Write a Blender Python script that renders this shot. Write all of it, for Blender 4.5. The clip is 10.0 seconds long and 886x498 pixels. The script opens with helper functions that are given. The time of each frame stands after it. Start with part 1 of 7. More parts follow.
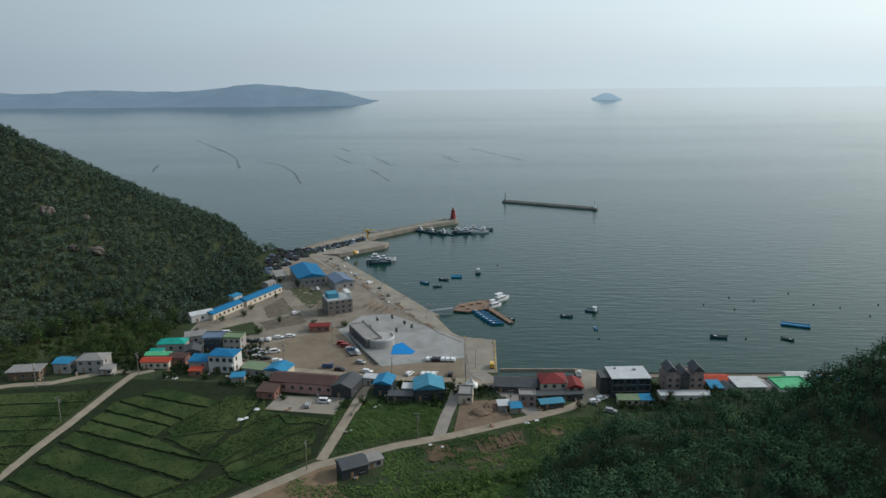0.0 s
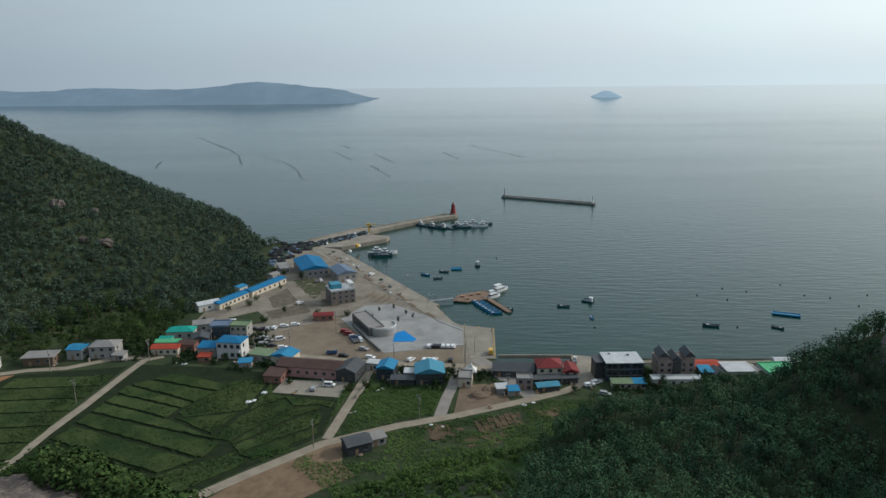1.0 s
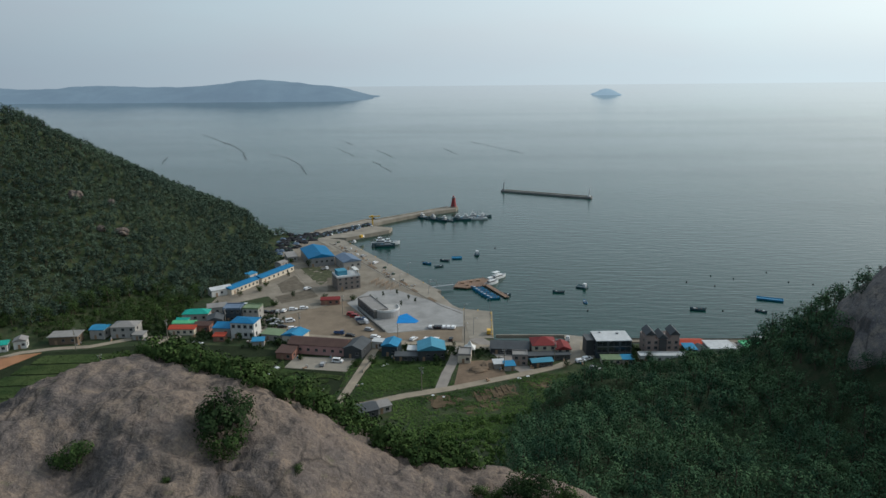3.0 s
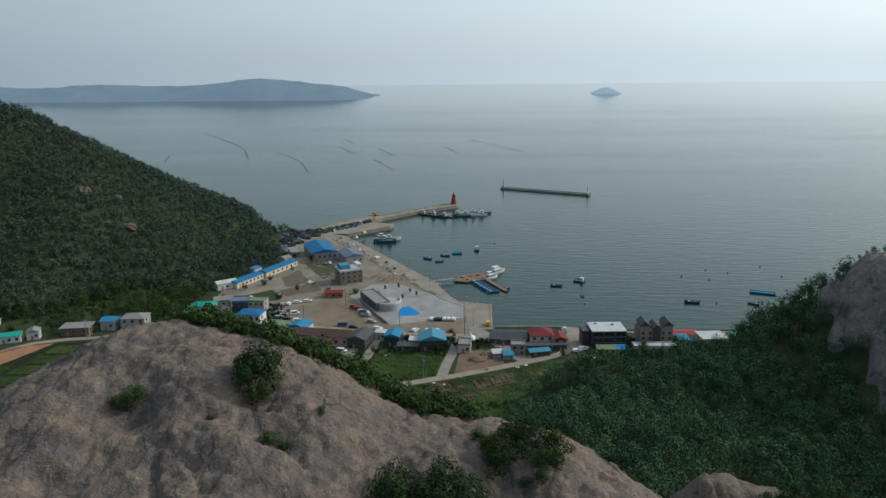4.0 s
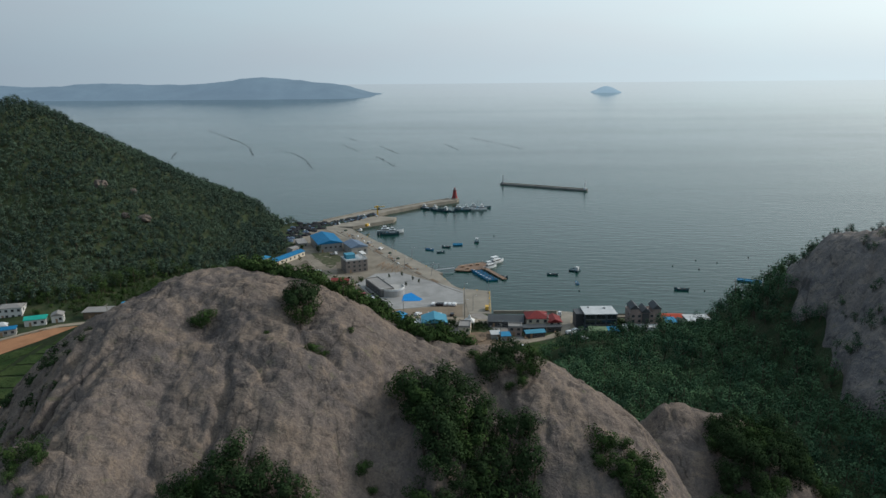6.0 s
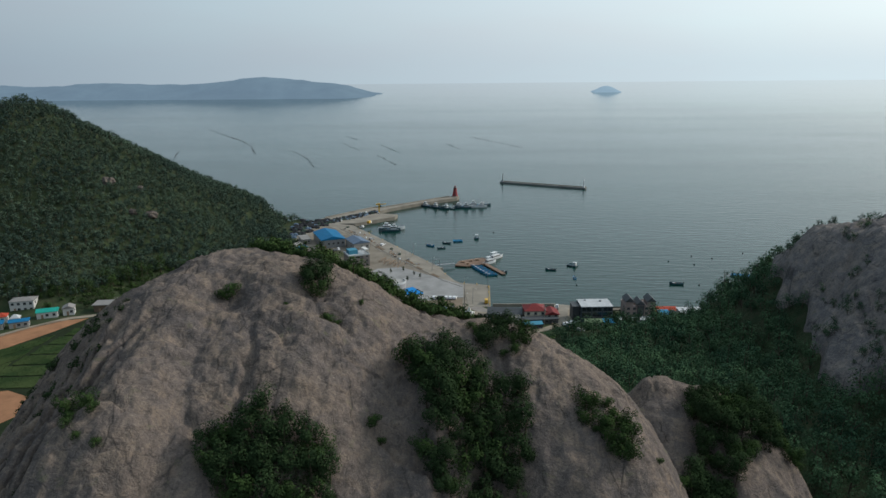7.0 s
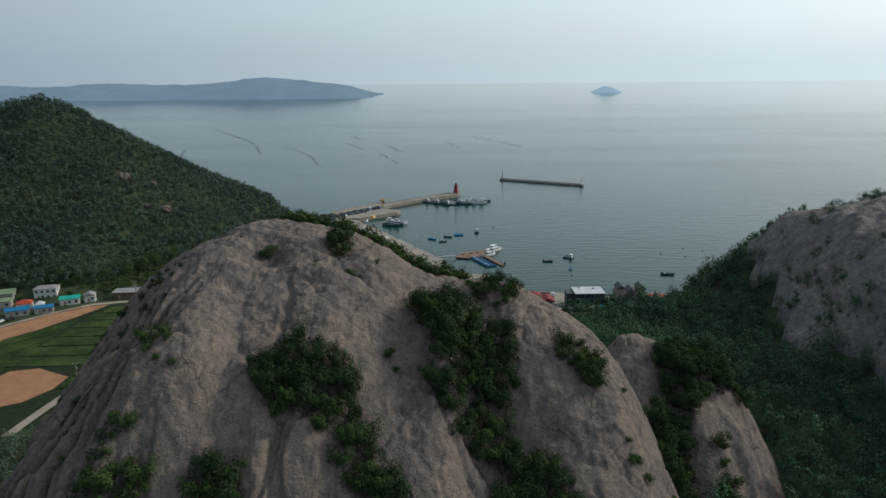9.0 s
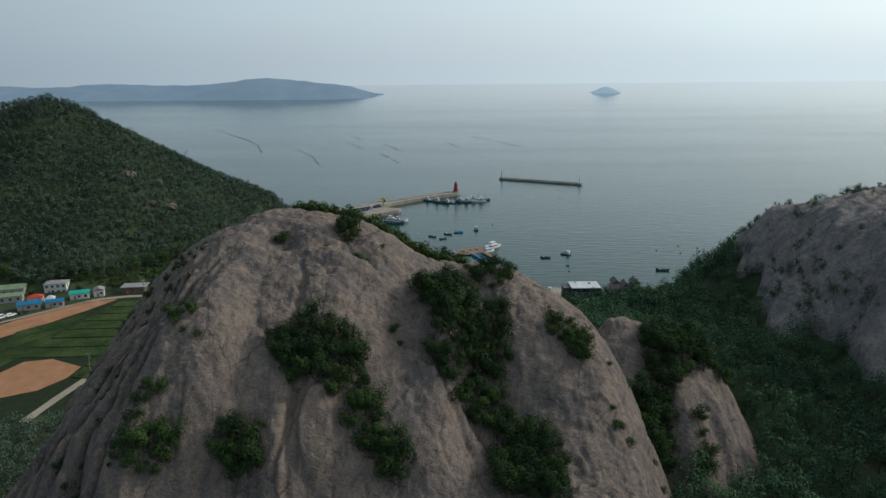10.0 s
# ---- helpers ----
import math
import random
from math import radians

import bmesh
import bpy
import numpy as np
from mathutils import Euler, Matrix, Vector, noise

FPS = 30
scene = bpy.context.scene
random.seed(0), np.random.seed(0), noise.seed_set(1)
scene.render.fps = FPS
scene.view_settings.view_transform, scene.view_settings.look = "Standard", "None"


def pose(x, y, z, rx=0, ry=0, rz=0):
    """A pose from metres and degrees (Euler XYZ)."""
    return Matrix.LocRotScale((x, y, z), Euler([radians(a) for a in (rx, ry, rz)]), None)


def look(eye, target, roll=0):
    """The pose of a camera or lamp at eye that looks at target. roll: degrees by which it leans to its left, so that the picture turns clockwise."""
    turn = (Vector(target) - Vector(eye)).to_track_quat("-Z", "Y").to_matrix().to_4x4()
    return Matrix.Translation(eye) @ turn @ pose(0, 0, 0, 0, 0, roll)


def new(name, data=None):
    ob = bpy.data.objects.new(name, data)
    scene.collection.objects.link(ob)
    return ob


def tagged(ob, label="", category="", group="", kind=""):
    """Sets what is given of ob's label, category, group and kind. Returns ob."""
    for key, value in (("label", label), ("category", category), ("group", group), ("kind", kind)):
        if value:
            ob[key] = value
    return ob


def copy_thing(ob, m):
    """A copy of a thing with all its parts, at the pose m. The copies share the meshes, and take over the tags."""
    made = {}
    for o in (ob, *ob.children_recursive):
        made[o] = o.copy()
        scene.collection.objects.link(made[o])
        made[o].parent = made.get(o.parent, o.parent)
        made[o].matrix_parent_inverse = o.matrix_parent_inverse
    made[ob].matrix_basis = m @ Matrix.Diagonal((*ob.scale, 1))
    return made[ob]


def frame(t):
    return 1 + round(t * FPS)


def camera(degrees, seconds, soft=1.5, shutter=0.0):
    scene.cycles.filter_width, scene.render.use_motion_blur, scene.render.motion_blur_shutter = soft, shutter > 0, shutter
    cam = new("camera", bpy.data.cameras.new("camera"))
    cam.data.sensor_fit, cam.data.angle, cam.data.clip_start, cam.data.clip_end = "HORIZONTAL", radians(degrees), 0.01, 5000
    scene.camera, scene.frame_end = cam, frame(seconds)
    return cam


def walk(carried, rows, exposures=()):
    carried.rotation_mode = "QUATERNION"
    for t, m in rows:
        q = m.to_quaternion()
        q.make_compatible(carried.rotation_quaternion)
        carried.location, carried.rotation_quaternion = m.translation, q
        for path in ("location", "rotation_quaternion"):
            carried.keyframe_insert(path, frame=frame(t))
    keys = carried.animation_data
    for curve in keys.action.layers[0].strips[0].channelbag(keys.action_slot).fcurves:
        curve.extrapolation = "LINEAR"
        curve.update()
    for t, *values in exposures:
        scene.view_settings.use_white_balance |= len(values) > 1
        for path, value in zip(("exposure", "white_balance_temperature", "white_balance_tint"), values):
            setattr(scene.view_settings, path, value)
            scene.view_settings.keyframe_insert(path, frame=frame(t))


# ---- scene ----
cam = camera(64.0, 10.0)
PATH = [
    (0, (-0.711, -1.038, 121.782), (-0.773, 0.902, 121.298), -0.5),
    (0.5, (-0.647, -6.228, 121.416), (-0.709, -4.289, 120.929), -0.5),
    (1, (-0.567, -11.402, 120.918), (-0.629, -9.464, 120.429), -0.5),
    (1.5, (-0.45, -16.416, 120.514), (-0.512, -14.479, 120.021), -0.5),
    (2, (-0.274, -21.286, 120.298), (-0.337, -19.349, 119.806), -0.5),
    (2.5, (-0.092, -26.058, 120.238), (-0.156, -24.12, 119.745), -0.5),
    (4, (-0.023, -40.288, 120.263), (-0.087, -38.352, 119.766), -0.5),
    (4.5, (0.046, -45.034, 120.185), (-0.019, -43.098, 119.687), -0.5),
    (5, (0.183, -49.887, 120.092), (0.118, -47.951, 119.594), -0.5),
    (5.5, (0.284, -54.729, 119.989), (0.218, -52.794, 119.49), -0.5),
    (7, (0.642, -69.25, 119.797), (0.574, -67.315, 119.297), -0.5),
    (7.5, (0.751, -74.137, 119.729), (0.682, -72.202, 119.228), -0.5),
    (8, (0.892, -79.02, 119.699), (0.823, -77.085, 119.199), -0.5),
    (8.5, (0.994, -83.93, 119.669), (0.925, -81.994, 119.169), -0.5),
    (9, (1.07, -88.851, 119.628), (0.999, -86.915, 119.129), -0.5),
    (9.5, (1.251, -93.779, 119.562), (1.18, -91.843, 119.063), -0.5),
    (10, (1.372, -98.708, 119.514), (1.301, -96.772, 119.017), -0.5),
]
walk(cam, [(t, look(eye, target, roll)) for t, eye, target, roll in PATH])

# ---- world, sun ----
SUN_TO = Vector((0.82, 0.30, 0.52)).normalized()
world = bpy.data.worlds.new("sky")
scene.world = world
world.use_nodes = True
wn, wl = world.node_tree.nodes, world.node_tree.links
wn.clear()
sky_out = wn.new("ShaderNodeOutputWorld")
sky_bg = wn.new("ShaderNodeBackground")
sky_tex = wn.new("ShaderNodeTexSky")
sky_tex.sky_type = "NISHITA"
sky_tex.sun_disc = False
sky_tex.sun_elevation = math.asin(SUN_TO.z)
sky_tex.sun_rotation = math.atan2(SUN_TO.x, SUN_TO.y)
sky_tex.altitude = 100
sky_tex.air_density = 1.0
sky_tex.dust_density = 5.0
sky_tex.ozone_density = 1.0
veil = wn.new("ShaderNodeMix")          # thin overcast: the blue is mostly veiled by grey-white cloud
veil.data_type = "RGBA"
veil.inputs[0].default_value = 0.66
toward = wn.new("ShaderNodeVectorMath")     # the cloud veil is brighter on the sun's side of the sky
toward.operation = "DOT_PRODUCT"
toward.inputs[1].default_value = (SUN_TO.x, SUN_TO.y, SUN_TO.z)
wl.new(wn.new("ShaderNodeTexCoord").outputs["Generated"], toward.inputs[0])
grade = wn.new("ShaderNodeValToRGB")
grade.color_ramp.elements[0].position, grade.color_ramp.elements[0].color = 0.0, (0.04, 0.085, 0.16, 1)
grade.color_ramp.elements[1].position, grade.color_ramp.elements[1].color = 1.0, (0.97, 1.06, 1.06, 1)
span = wn.new("ShaderNodeMapRange")
span.inputs[1].default_value, span.inputs[2].default_value = -0.95, 0.95
wl.new(toward.outputs["Value"], span.inputs[0])
wl.new(span.outputs[0], grade.inputs[0])
lift = wn.new("ShaderNodeMix")
lift.data_type, lift.blend_type = "RGBA", "MULTIPLY"
lift.inputs[0].default_value = 1.0
lift.inputs[7].default_value = (11.8, 12.9, 13.9, 1)
wl.new(grade.outputs[0], lift.inputs[6])
height = wn.new("ShaderNodeSeparateXYZ")     # haze near the horizon is brighter than the cloud overhead
wl.new(toward.inputs[0].links[0].from_socket, height.inputs[0])
fade = wn.new("ShaderNodeValToRGB")
for stop, (at, v) in zip((fade.color_ramp.elements[0], fade.color_ramp.elements[1], fade.color_ramp.elements.new(0.4)), ((0.08, 1.0), (1.0, 0.58), (0.40, 0.68))):
    stop.position, stop.color = at, (v, v, v, 1)
wl.new(height.outputs["Z"], fade.inputs[0])
dim = wn.new("ShaderNodeMix")
dim.data_type, dim.blend_type = "RGBA", "MULTIPLY"
dim.inputs[0].default_value = 1.0
wl.new(lift.outputs[2], dim.inputs[6])
wl.new(fade.outputs[0], dim.inputs[7])
cloud = wn.new("ShaderNodeTexNoise")         # the cloud sheet is uneven, drawn out along the horizon
cloud.inputs["Scale"].default_value, cloud.inputs["Detail"].default_value = 2.2, 5
stretch = wn.new("ShaderNodeMapping")
stretch.inputs["Scale"].default_value = (1.0, 1.0, 5.0)
wl.new(toward.inputs[0].links[0].from_socket, stretch.inputs[0])
wl.new(stretch.outputs[0], cloud.inputs["Vector"])
tint = wn.new("ShaderNodeValToRGB")
tint.color_ramp.elements[0].position, tint.color_ramp.elements[0].color = 0.35, (0.980, 0.955, 0.960, 1)
tint.color_ramp.elements[1].position, tint.color_ramp.elements[1].color = 0.68, (0.985, 1.02, 1.02, 1)
wl.new(cloud.outputs[0], tint.inputs[0])
uneven = wn.new("ShaderNodeMix")
uneven.data_type, uneven.blend_type = "RGBA", "MULTIPLY"
uneven.inputs[0].default_value = 1.0
wl.new(dim.outputs[2], uneven.inputs[6])
wl.new(tint.outputs[0], uneven.inputs[7])
wl.new(uneven.outputs[2], veil.inputs[7])
wl.new(sky_tex.outputs[0], veil.inputs[6])
wl.new(veil.outputs[2], sky_bg.inputs[0])
sky_bg.inputs[1].default_value = 0.10
wl.new(sky_bg.outputs[0], sky_out.inputs[0])

sun = new("sun", bpy.data.lights.new("sun", "SUN"))
sun.data.energy = 2.2
sun.data.angle = radians(6)
sun.data.color = (1.0, 0.95, 0.88)
sun.matrix_world = look(SUN_TO * 600, (0, 0, 0))


# ---- materials ----
class Mat:
    """A node material with a few short helpers."""

    def __init__(self, name, rough=0.8, spec=0.3, metal=0.0):
        self.m = bpy.data.materials.new(name)
        self.m.use_nodes = True
        self.n, self.l = self.m.node_tree.nodes, self.m.node_tree.links
        self.b = self.n["Principled BSDF"]
        self.b.inputs["Roughness"].default_value = rough
        self.b.inputs["Specular IOR Level"].default_value = spec
        self.b.inputs["Metallic"].default_value = metal
        self.co = self.n.new("ShaderNodeTexCoord").outputs["Object"]

    def scaled(self, sx, sy, sz, rz=0.0):
        k = self.n.new("ShaderNodeMapping")
        k.inputs["Scale"].default_value = (sx, sy, sz)
        k.inputs["Rotation"].default_value = (0, 0, rz)
        self.l.new(self.co, k.inputs[0])
        return k.outputs[0]

    def noise(self, scale, detail=4, rough=0.6, vec=None, dist=0.0):
        k = self.n.new("ShaderNodeTexNoise")
        k.inputs["Scale"].default_value = scale
        k.inputs["Detail"].default_value = detail
        k.inputs["Roughness"].default_value = rough
        k.inputs["Distortion"].default_value = dist
        self.l.new(vec or self.co, k.inputs[0])
        return k.outputs[0]

    def ramp(self, fac, *stops):
        k = self.n.new("ShaderNodeValToRGB")
        e = k.color_ramp.elements
        while len(e) < len(stops):
            e.new(0.5)
        for s, (p, c) in zip(e, stops):
            s.position = p
            s.color = (*c, 1) if isinstance(c, tuple) else (c, c, c, 1)
        self.l.new(fac, k.inputs[0])
        return k.outputs[0]

    def mix(self, fac, a, b, how="MIX"):
        k = self.n.new("ShaderNodeMix")
        k.data_type, k.blend_type = "RGBA", how
        for i, v in ((0, fac), (6, a), (7, b)):
            if isinstance(v, (int, float)):
                k.inputs[i].default_value = v
            elif isinstance(v, tuple):
                k.inputs[i].default_value = (*v, 1)
            else:
                self.l.new(v, k.inputs[i])
        return k.outputs[2]

    def bump(self, height, strength, dist):
        k = self.n.new("ShaderNodeBump")
        k.inputs["Strength"].default_value = strength
        k.inputs["Distance"].default_value = dist
        self.l.new(height, k.inputs["Height"])
        if self.b.inputs["Normal"].is_linked:
            self.l.new(self.b.inputs["Normal"].links[0].from_socket, k.inputs["Normal"])
        self.l.new(k.outputs[0], self.b.inputs["Normal"])
        return self

    def colour(self, c):
        self.l.new(c, self.b.inputs["Base Color"])
        return self

    def island(self):
        return self.n.new("ShaderNodeNewGeometry").outputs["Random Per Island"]

    def pick(self):
        return self.n.new("ShaderNodeObjectInfo").outputs["Random"]


def worn(name, base, vary=0.25, scale=0.6, rough=0.8, spec=0.3, metal=0.0, bump=0.02):
    """A painted, plastered or weathered surface: two scales of stain and a fine relief."""
    m = Mat(name, rough, spec, metal)
    lo = tuple(v * (1 - vary) for v in base)
    hi = tuple(min(1, v * (1 + vary * 0.5)) for v in base)
    c = m.ramp(m.noise(scale, 5, 0.65), (0.3, lo), (0.7, hi))
    c = m.mix(m.ramp(m.noise(scale * 9, 3, 0.7), (0.35, 0.0), (0.75, 0.35)), c, tuple(v * 0.6 for v in base))
    m.colour(c)
    if bump:
        m.bump(m.noise(scale * 14, 3), 0.4, bump)
    return m.m


def rock_material(name, tone, warm):
    """Weathered granite: tone scales the whole, warm (r, g, b) tints it."""
    def k(r, g, b):
        return (r * tone * warm[0], g * tone * warm[1], b * tone * warm[2])
    m = Mat(name, 0.95, 0.06)
    big = m.noise(0.055, 5, 0.6, dist=0.6)
    c = m.ramp(big, (0.32, k(0.205, 0.166, 0.150)), (0.5, k(0.270, 0.208, 0.176)), (0.66, k(0.345, 0.250, 0.192)))
    c = m.mix(m.ramp(m.noise(0.26, 6, 0.66, dist=1.2), (0.47, 0.0), (0.62, 0.80)), c, k(0.430, 0.306, 0.222))
    fall = m.scaled(1.0, 0.22, 0.20)                     # rain runs down the face in dark bands
    c = m.mix(m.ramp(m.noise(0.34, 5, 0.6, fall, 0.8), (0.34, 0.55), (0.50, 0.0)), c, k(0.150, 0.128, 0.120))
    c = m.mix(m.ramp(m.noise(0.95, 5, 0.62, fall, 0.7), (0.34, 0.45), (0.48, 0.0)), c, k(0.120, 0.100, 0.092))
    mid = m.noise(0.85, 5, 0.62, dist=0.9)
    spread = m.ramp(m.noise(0.13, 4, 0.6, dist=0.8), (0.38, 0.3), (0.58, 1.0))
    c = m.mix(m.mix(1.0, m.ramp(mid, (0.34, 0.95), (0.49, 0.0)), spread, "MULTIPLY"), c, k(0.118, 0.094, 0.084))
    c = m.mix(m.ramp(m.noise(1.6, 5, 0.62, dist=0.9), (0.52, 0.0), (0.68, 0.60)), c, k(0.450, 0.340, 0.262))
    grain = m.noise(3.4, 4, 0.62)
    c = m.mix(m.ramp(grain, (0.36, 0.45), (0.50, 0.0)), c, k(0.118, 0.097, 0.088))
    c = m.mix(m.ramp(m.noise(5.5, 2, 0.5), (0.54, 0.0), (0.70, 0.34)), c, k(0.48, 0.38, 0.31))
    cell = m.n.new("ShaderNodeTexVoronoi")          # hairline joints
    cell.feature = "DISTANCE_TO_EDGE"
    cell.inputs["Scale"].default_value = 0.16
    m.l.new(m.mix(1.0, m.scaled(1.0, 0.45, 0.35), m.noise(0.35, 5, 0.6), "ADD"), cell.inputs["Vector"])
    joint = m.ramp(cell.outputs["Distance"], (0.0, 1.0), (0.022, 0.0))
    patchy = m.ramp(m.noise(0.12, 3, 0.6), (0.47, 0.0), (0.58, 0.75))
    c = m.mix(m.mix(1.0, joint, patchy, "MULTIPLY"), c, k(0.075, 0.062, 0.056))
    c = m.mix(m.ramp(m.noise(0.5, 5, 0.65, dist=0.5), (0.62, 0.0), (0.72, 0.5)), c, (0.125, 0.128, 0.070))     # lichen and thin turf
    m.colour(c)
    m.bump(m.noise(0.34, 4, 0.6, fall, 0.8), 0.4, 0.4)
    m.bump(mid, 0.8, 0.34)
    m.bump(grain, 0.8, 0.13)
    return m.m


def leaf_material(name, dark, light, patch=0.12, vary=0.22):
    m = Mat(name, 1.0, 0.0)
    c = m.ramp(m.noise(patch, 3, 0.55), (0.36, dark), (0.64, light))
    one = m.mix(m.island(), tuple(v * 0.55 for v in dark), tuple(v * 1.35 for v in light))
    m.colour(m.mix(vary, c, one))
    m.b.inputs["Subsurface Weight"].default_value = 0.0
    return m.m


ROCK = rock_material("granite", 0.50, (0.92, 1.0, 1.07))
# the same granite tinted blue-grey, with distance haze put into its colour
ROCK_HAZED = rock_material("hazed_granite", 0.62, (0.86, 1.03, 1.20))
LEAF_DARK = leaf_material("leaves_dark", (0.024, 0.057, 0.036), (0.070, 0.124, 0.062), 0.10, 0.07)
# greens shifted bluer and flatter, with the hill's haze put into them
LEAF_PINE = leaf_material("leaves_pine", (0.040, 0.064, 0.051), (0.066, 0.097, 0.066), 0.035, 0.06)
LEAF_BUSH = leaf_material("leaves_bush", (0.018, 0.037, 0.014), (0.056, 0.090, 0.030), 0.5)
LEAF_SHADE = leaf_material("leaves_shade", (0.017, 0.031, 0.014), (0.034, 0.057, 0.025), 0.4)
LEAF_MEADOW = leaf_material("leaves_meadow", (0.034, 0.068, 0.022), (0.086, 0.140, 0.042), 0.07, 0.10)
BARK = worn("bark", (0.10, 0.08, 0.06), 0.4, 3.0, 0.95, 0.1)


def ground_material():
    m = Mat("ground_soil", 0.95, 0.1)
    c = m.ramp(m.noise(0.05, 6, 0.65), (0.3, (0.018, 0.032, 0.016)), (0.5, (0.030, 0.048, 0.022)), (0.72, (0.052, 0.068, 0.032)))
    c = m.mix(m.ramp(m.noise(0.35, 5, 0.7), (0.45, 0.0), (0.7, 0.6)), c, (0.065, 0.055, 0.036))
    m.colour(c)
    m.bump(m.noise(0.8, 6, 0.7), 0.8, 0.6)
    return m.m


GROUND = ground_material()


def water_material():
    m = Mat("sea_water", 0.16, 0.45)
    m.b.inputs["IOR"].default_value = 1.333
    c = m.ramp(m.noise(0.004, 4, 0.55, m.scaled(1.0, 0.5, 1.0)), (0.3, (0.001, 0.026, 0.020)), (0.7, (0.003, 0.034, 0.027)))
    m.colour(c)
    away = m.n.new("ShaderNodeVectorMath")
    away.operation = "LENGTH"
    m.l.new(m.co, away.inputs[0])
    calm = m.n.new("ShaderNodeMapRange")          # the open sea lies glassy beyond the bay
    calm.inputs[1].default_value, calm.inputs[2].default_value = 900, 3800
    calm.inputs[3].default_value, calm.inputs[4].default_value = 1.0, 0.05
    m.l.new(away.outputs["Value"], calm.inputs[0])
    swell = m.noise(0.30, 3, 0.5, m.scaled(0.22, 1.0, 1.0, 0.16))
    swell = m.mix(1.0, swell, calm.outputs[0], "MULTIPLY")
    m.bump(swell, 0.34, 0.8)
    m.bump(m.mix(1.0, m.noise(0.9, 3, 0.6, m.scaled(0.5, 1.0, 1.0, -0.2)), calm.outputs[0], "MULTIPLY"), 0.20, 0.22)
    rough = m.ramp(m.noise(0.0035, 4, 0.6, m.scaled(0.35, 1.4, 1.0, 0.06)), (0.35, 0.13), (0.7, 0.19))
    m.l.new(m.mix(1.0, rough, calm.outputs[0], "MULTIPLY"), m.b.inputs["Roughness"])
    return m.m


WATER = water_material()


# ---- mesh helpers ----
def grid_mesh(name, xs, ys, zfun, mat, smooth=True, keep=None):
    """A height sheet over xs, ys; zfun takes and gives arrays."""
    X, Y = np.meshgrid(xs, ys)
    Z = zfun(X, Y)
    nx, ny = len(xs), len(ys)
    v = np.stack([X.ravel(), Y.ravel(), Z.ravel()], 1)
    i = np.arange(nx * ny).reshape(ny, nx)
    q = np.stack([i[:-1, :-1], i[:-1, 1:], i[1:, 1:], i[1:, :-1]], -1).reshape(-1, 4)
    if keep is not None:
        ok = keep(X, Y, Z).ravel()
        q = q[ok[q].any(1)]
    return array_mesh(name, v, q, mat, smooth)


def array_mesh(name, v, q, mat, smooth=False, soft=None):
    me = bpy.data.meshes.new(name)
    me.vertices.add(len(v))
    me.vertices.foreach_set("co", np.asarray(v, np.float32).ravel())
    n, k = q.shape
    me.loops.add(n * k)
    me.loops.foreach_set("vertex_index", np.asarray(q, np.int32).ravel())
    me.polygons.add(n)
    me.polygons.foreach_set("loop_start", np.arange(0, n * k, k, dtype=np.int32))
    me.update(calc_edges=True)
    me.polygons.foreach_set("use_smooth", np.full(n, smooth))
    me.materials.append(mat)
    me.validate()
    if soft is not None:
        a = me.attributes.new("custom_normal", "FLOAT_VECTOR", "POINT")
        a.data.foreach_set("vector", np.asarray(soft, np.float32).ravel())
    return me


def sstep(a, b, x):
    t = np.clip((np.asarray(x, float) - a) / (b - a), 0, 1)
    return t * t * (3 - 2 * t)


def lattice(seed, n=256):
    return np.random.RandomState(seed).rand(n, n)


LAT = [lattice(s) for s in range(6)]


def vnoise(x, y, seed=0):
    """Smooth value noise over the plane, -1 to 1, cell 1."""
    x, y = np.asarray(x, float), np.asarray(y, float)
    xi, yi = np.floor(x).astype(int), np.floor(y).astype(int)
    fx, fy = x - xi, y - yi
    fx, fy = fx * fx * (3 - 2 * fx), fy * fy * (3 - 2 * fy)
    L = LAT[seed % 6]
    a, b = L[xi % 256, yi % 256], L[(xi + 1) % 256, yi % 256]
    c, d = L[xi % 256, (yi + 1) % 256], L[(xi + 1) % 256, (yi + 1) % 256]
    return 2 * (a + (b - a) * fx + (c - a) * fy + (a - b - c + d) * fx * fy) - 1


def fbm(x, y, octaves=4, seed=0, gain=0.5):
    s, a = 0.0, 1.0
    for k in range(octaves):
        s = s + a * vnoise(x * 2 ** k + 17 * k, y * 2 ** k + 31 * k, seed + k)
        a *= gain
    return s


# ---- the lie of the land ----
COAST = [(-700, 900), (-330, 640), (-190, 540), (-139, 462), (-138, 469), (-128, 477), (-112, 486), (-97, 462), (-86, 454), (-66, 421),
         (-41, 380), (-20, 345), (-8, 313), (-4, 307), (10, 302), (10, 272), (14, 268), (43, 267), (56, 266),
         (80, 265), (110, 265), (150, 266), (200, 262), (320, 215), (700, 120), (900, -700), (-900, -700), (-1100, 300)]


def coast_distance(x, y):
    """Metres inside the coast (positive on land)."""
    x, y = np.asarray(x, float), np.asarray(y, float)
    best = np.full(x.shape, 1e9)
    inside = np.zeros(x.shape, bool)
    for (ax, ay), (bx, by) in zip(COAST, COAST[1:] + COAST[:1]):
        dx, dy = bx - ax, by - ay
        t = np.clip(((x - ax) * dx + (y - ay) * dy) / (dx * dx + dy * dy), 0, 1)
        best = np.minimum(best, np.hypot(x - ax - t * dx, y - ay - t * dy))
        cross = (ay > y) != (by > y)
        inside ^= cross & (x < (bx - ax) * (y - ay) / (by - ay if by != ay else 1e-9) + ax)
    return np.where(inside, best, -best)


def plain(y):
    return 2.6 + 2.2 * np.clip((300 - np.asarray(y, float)) / 90, 0, 1)


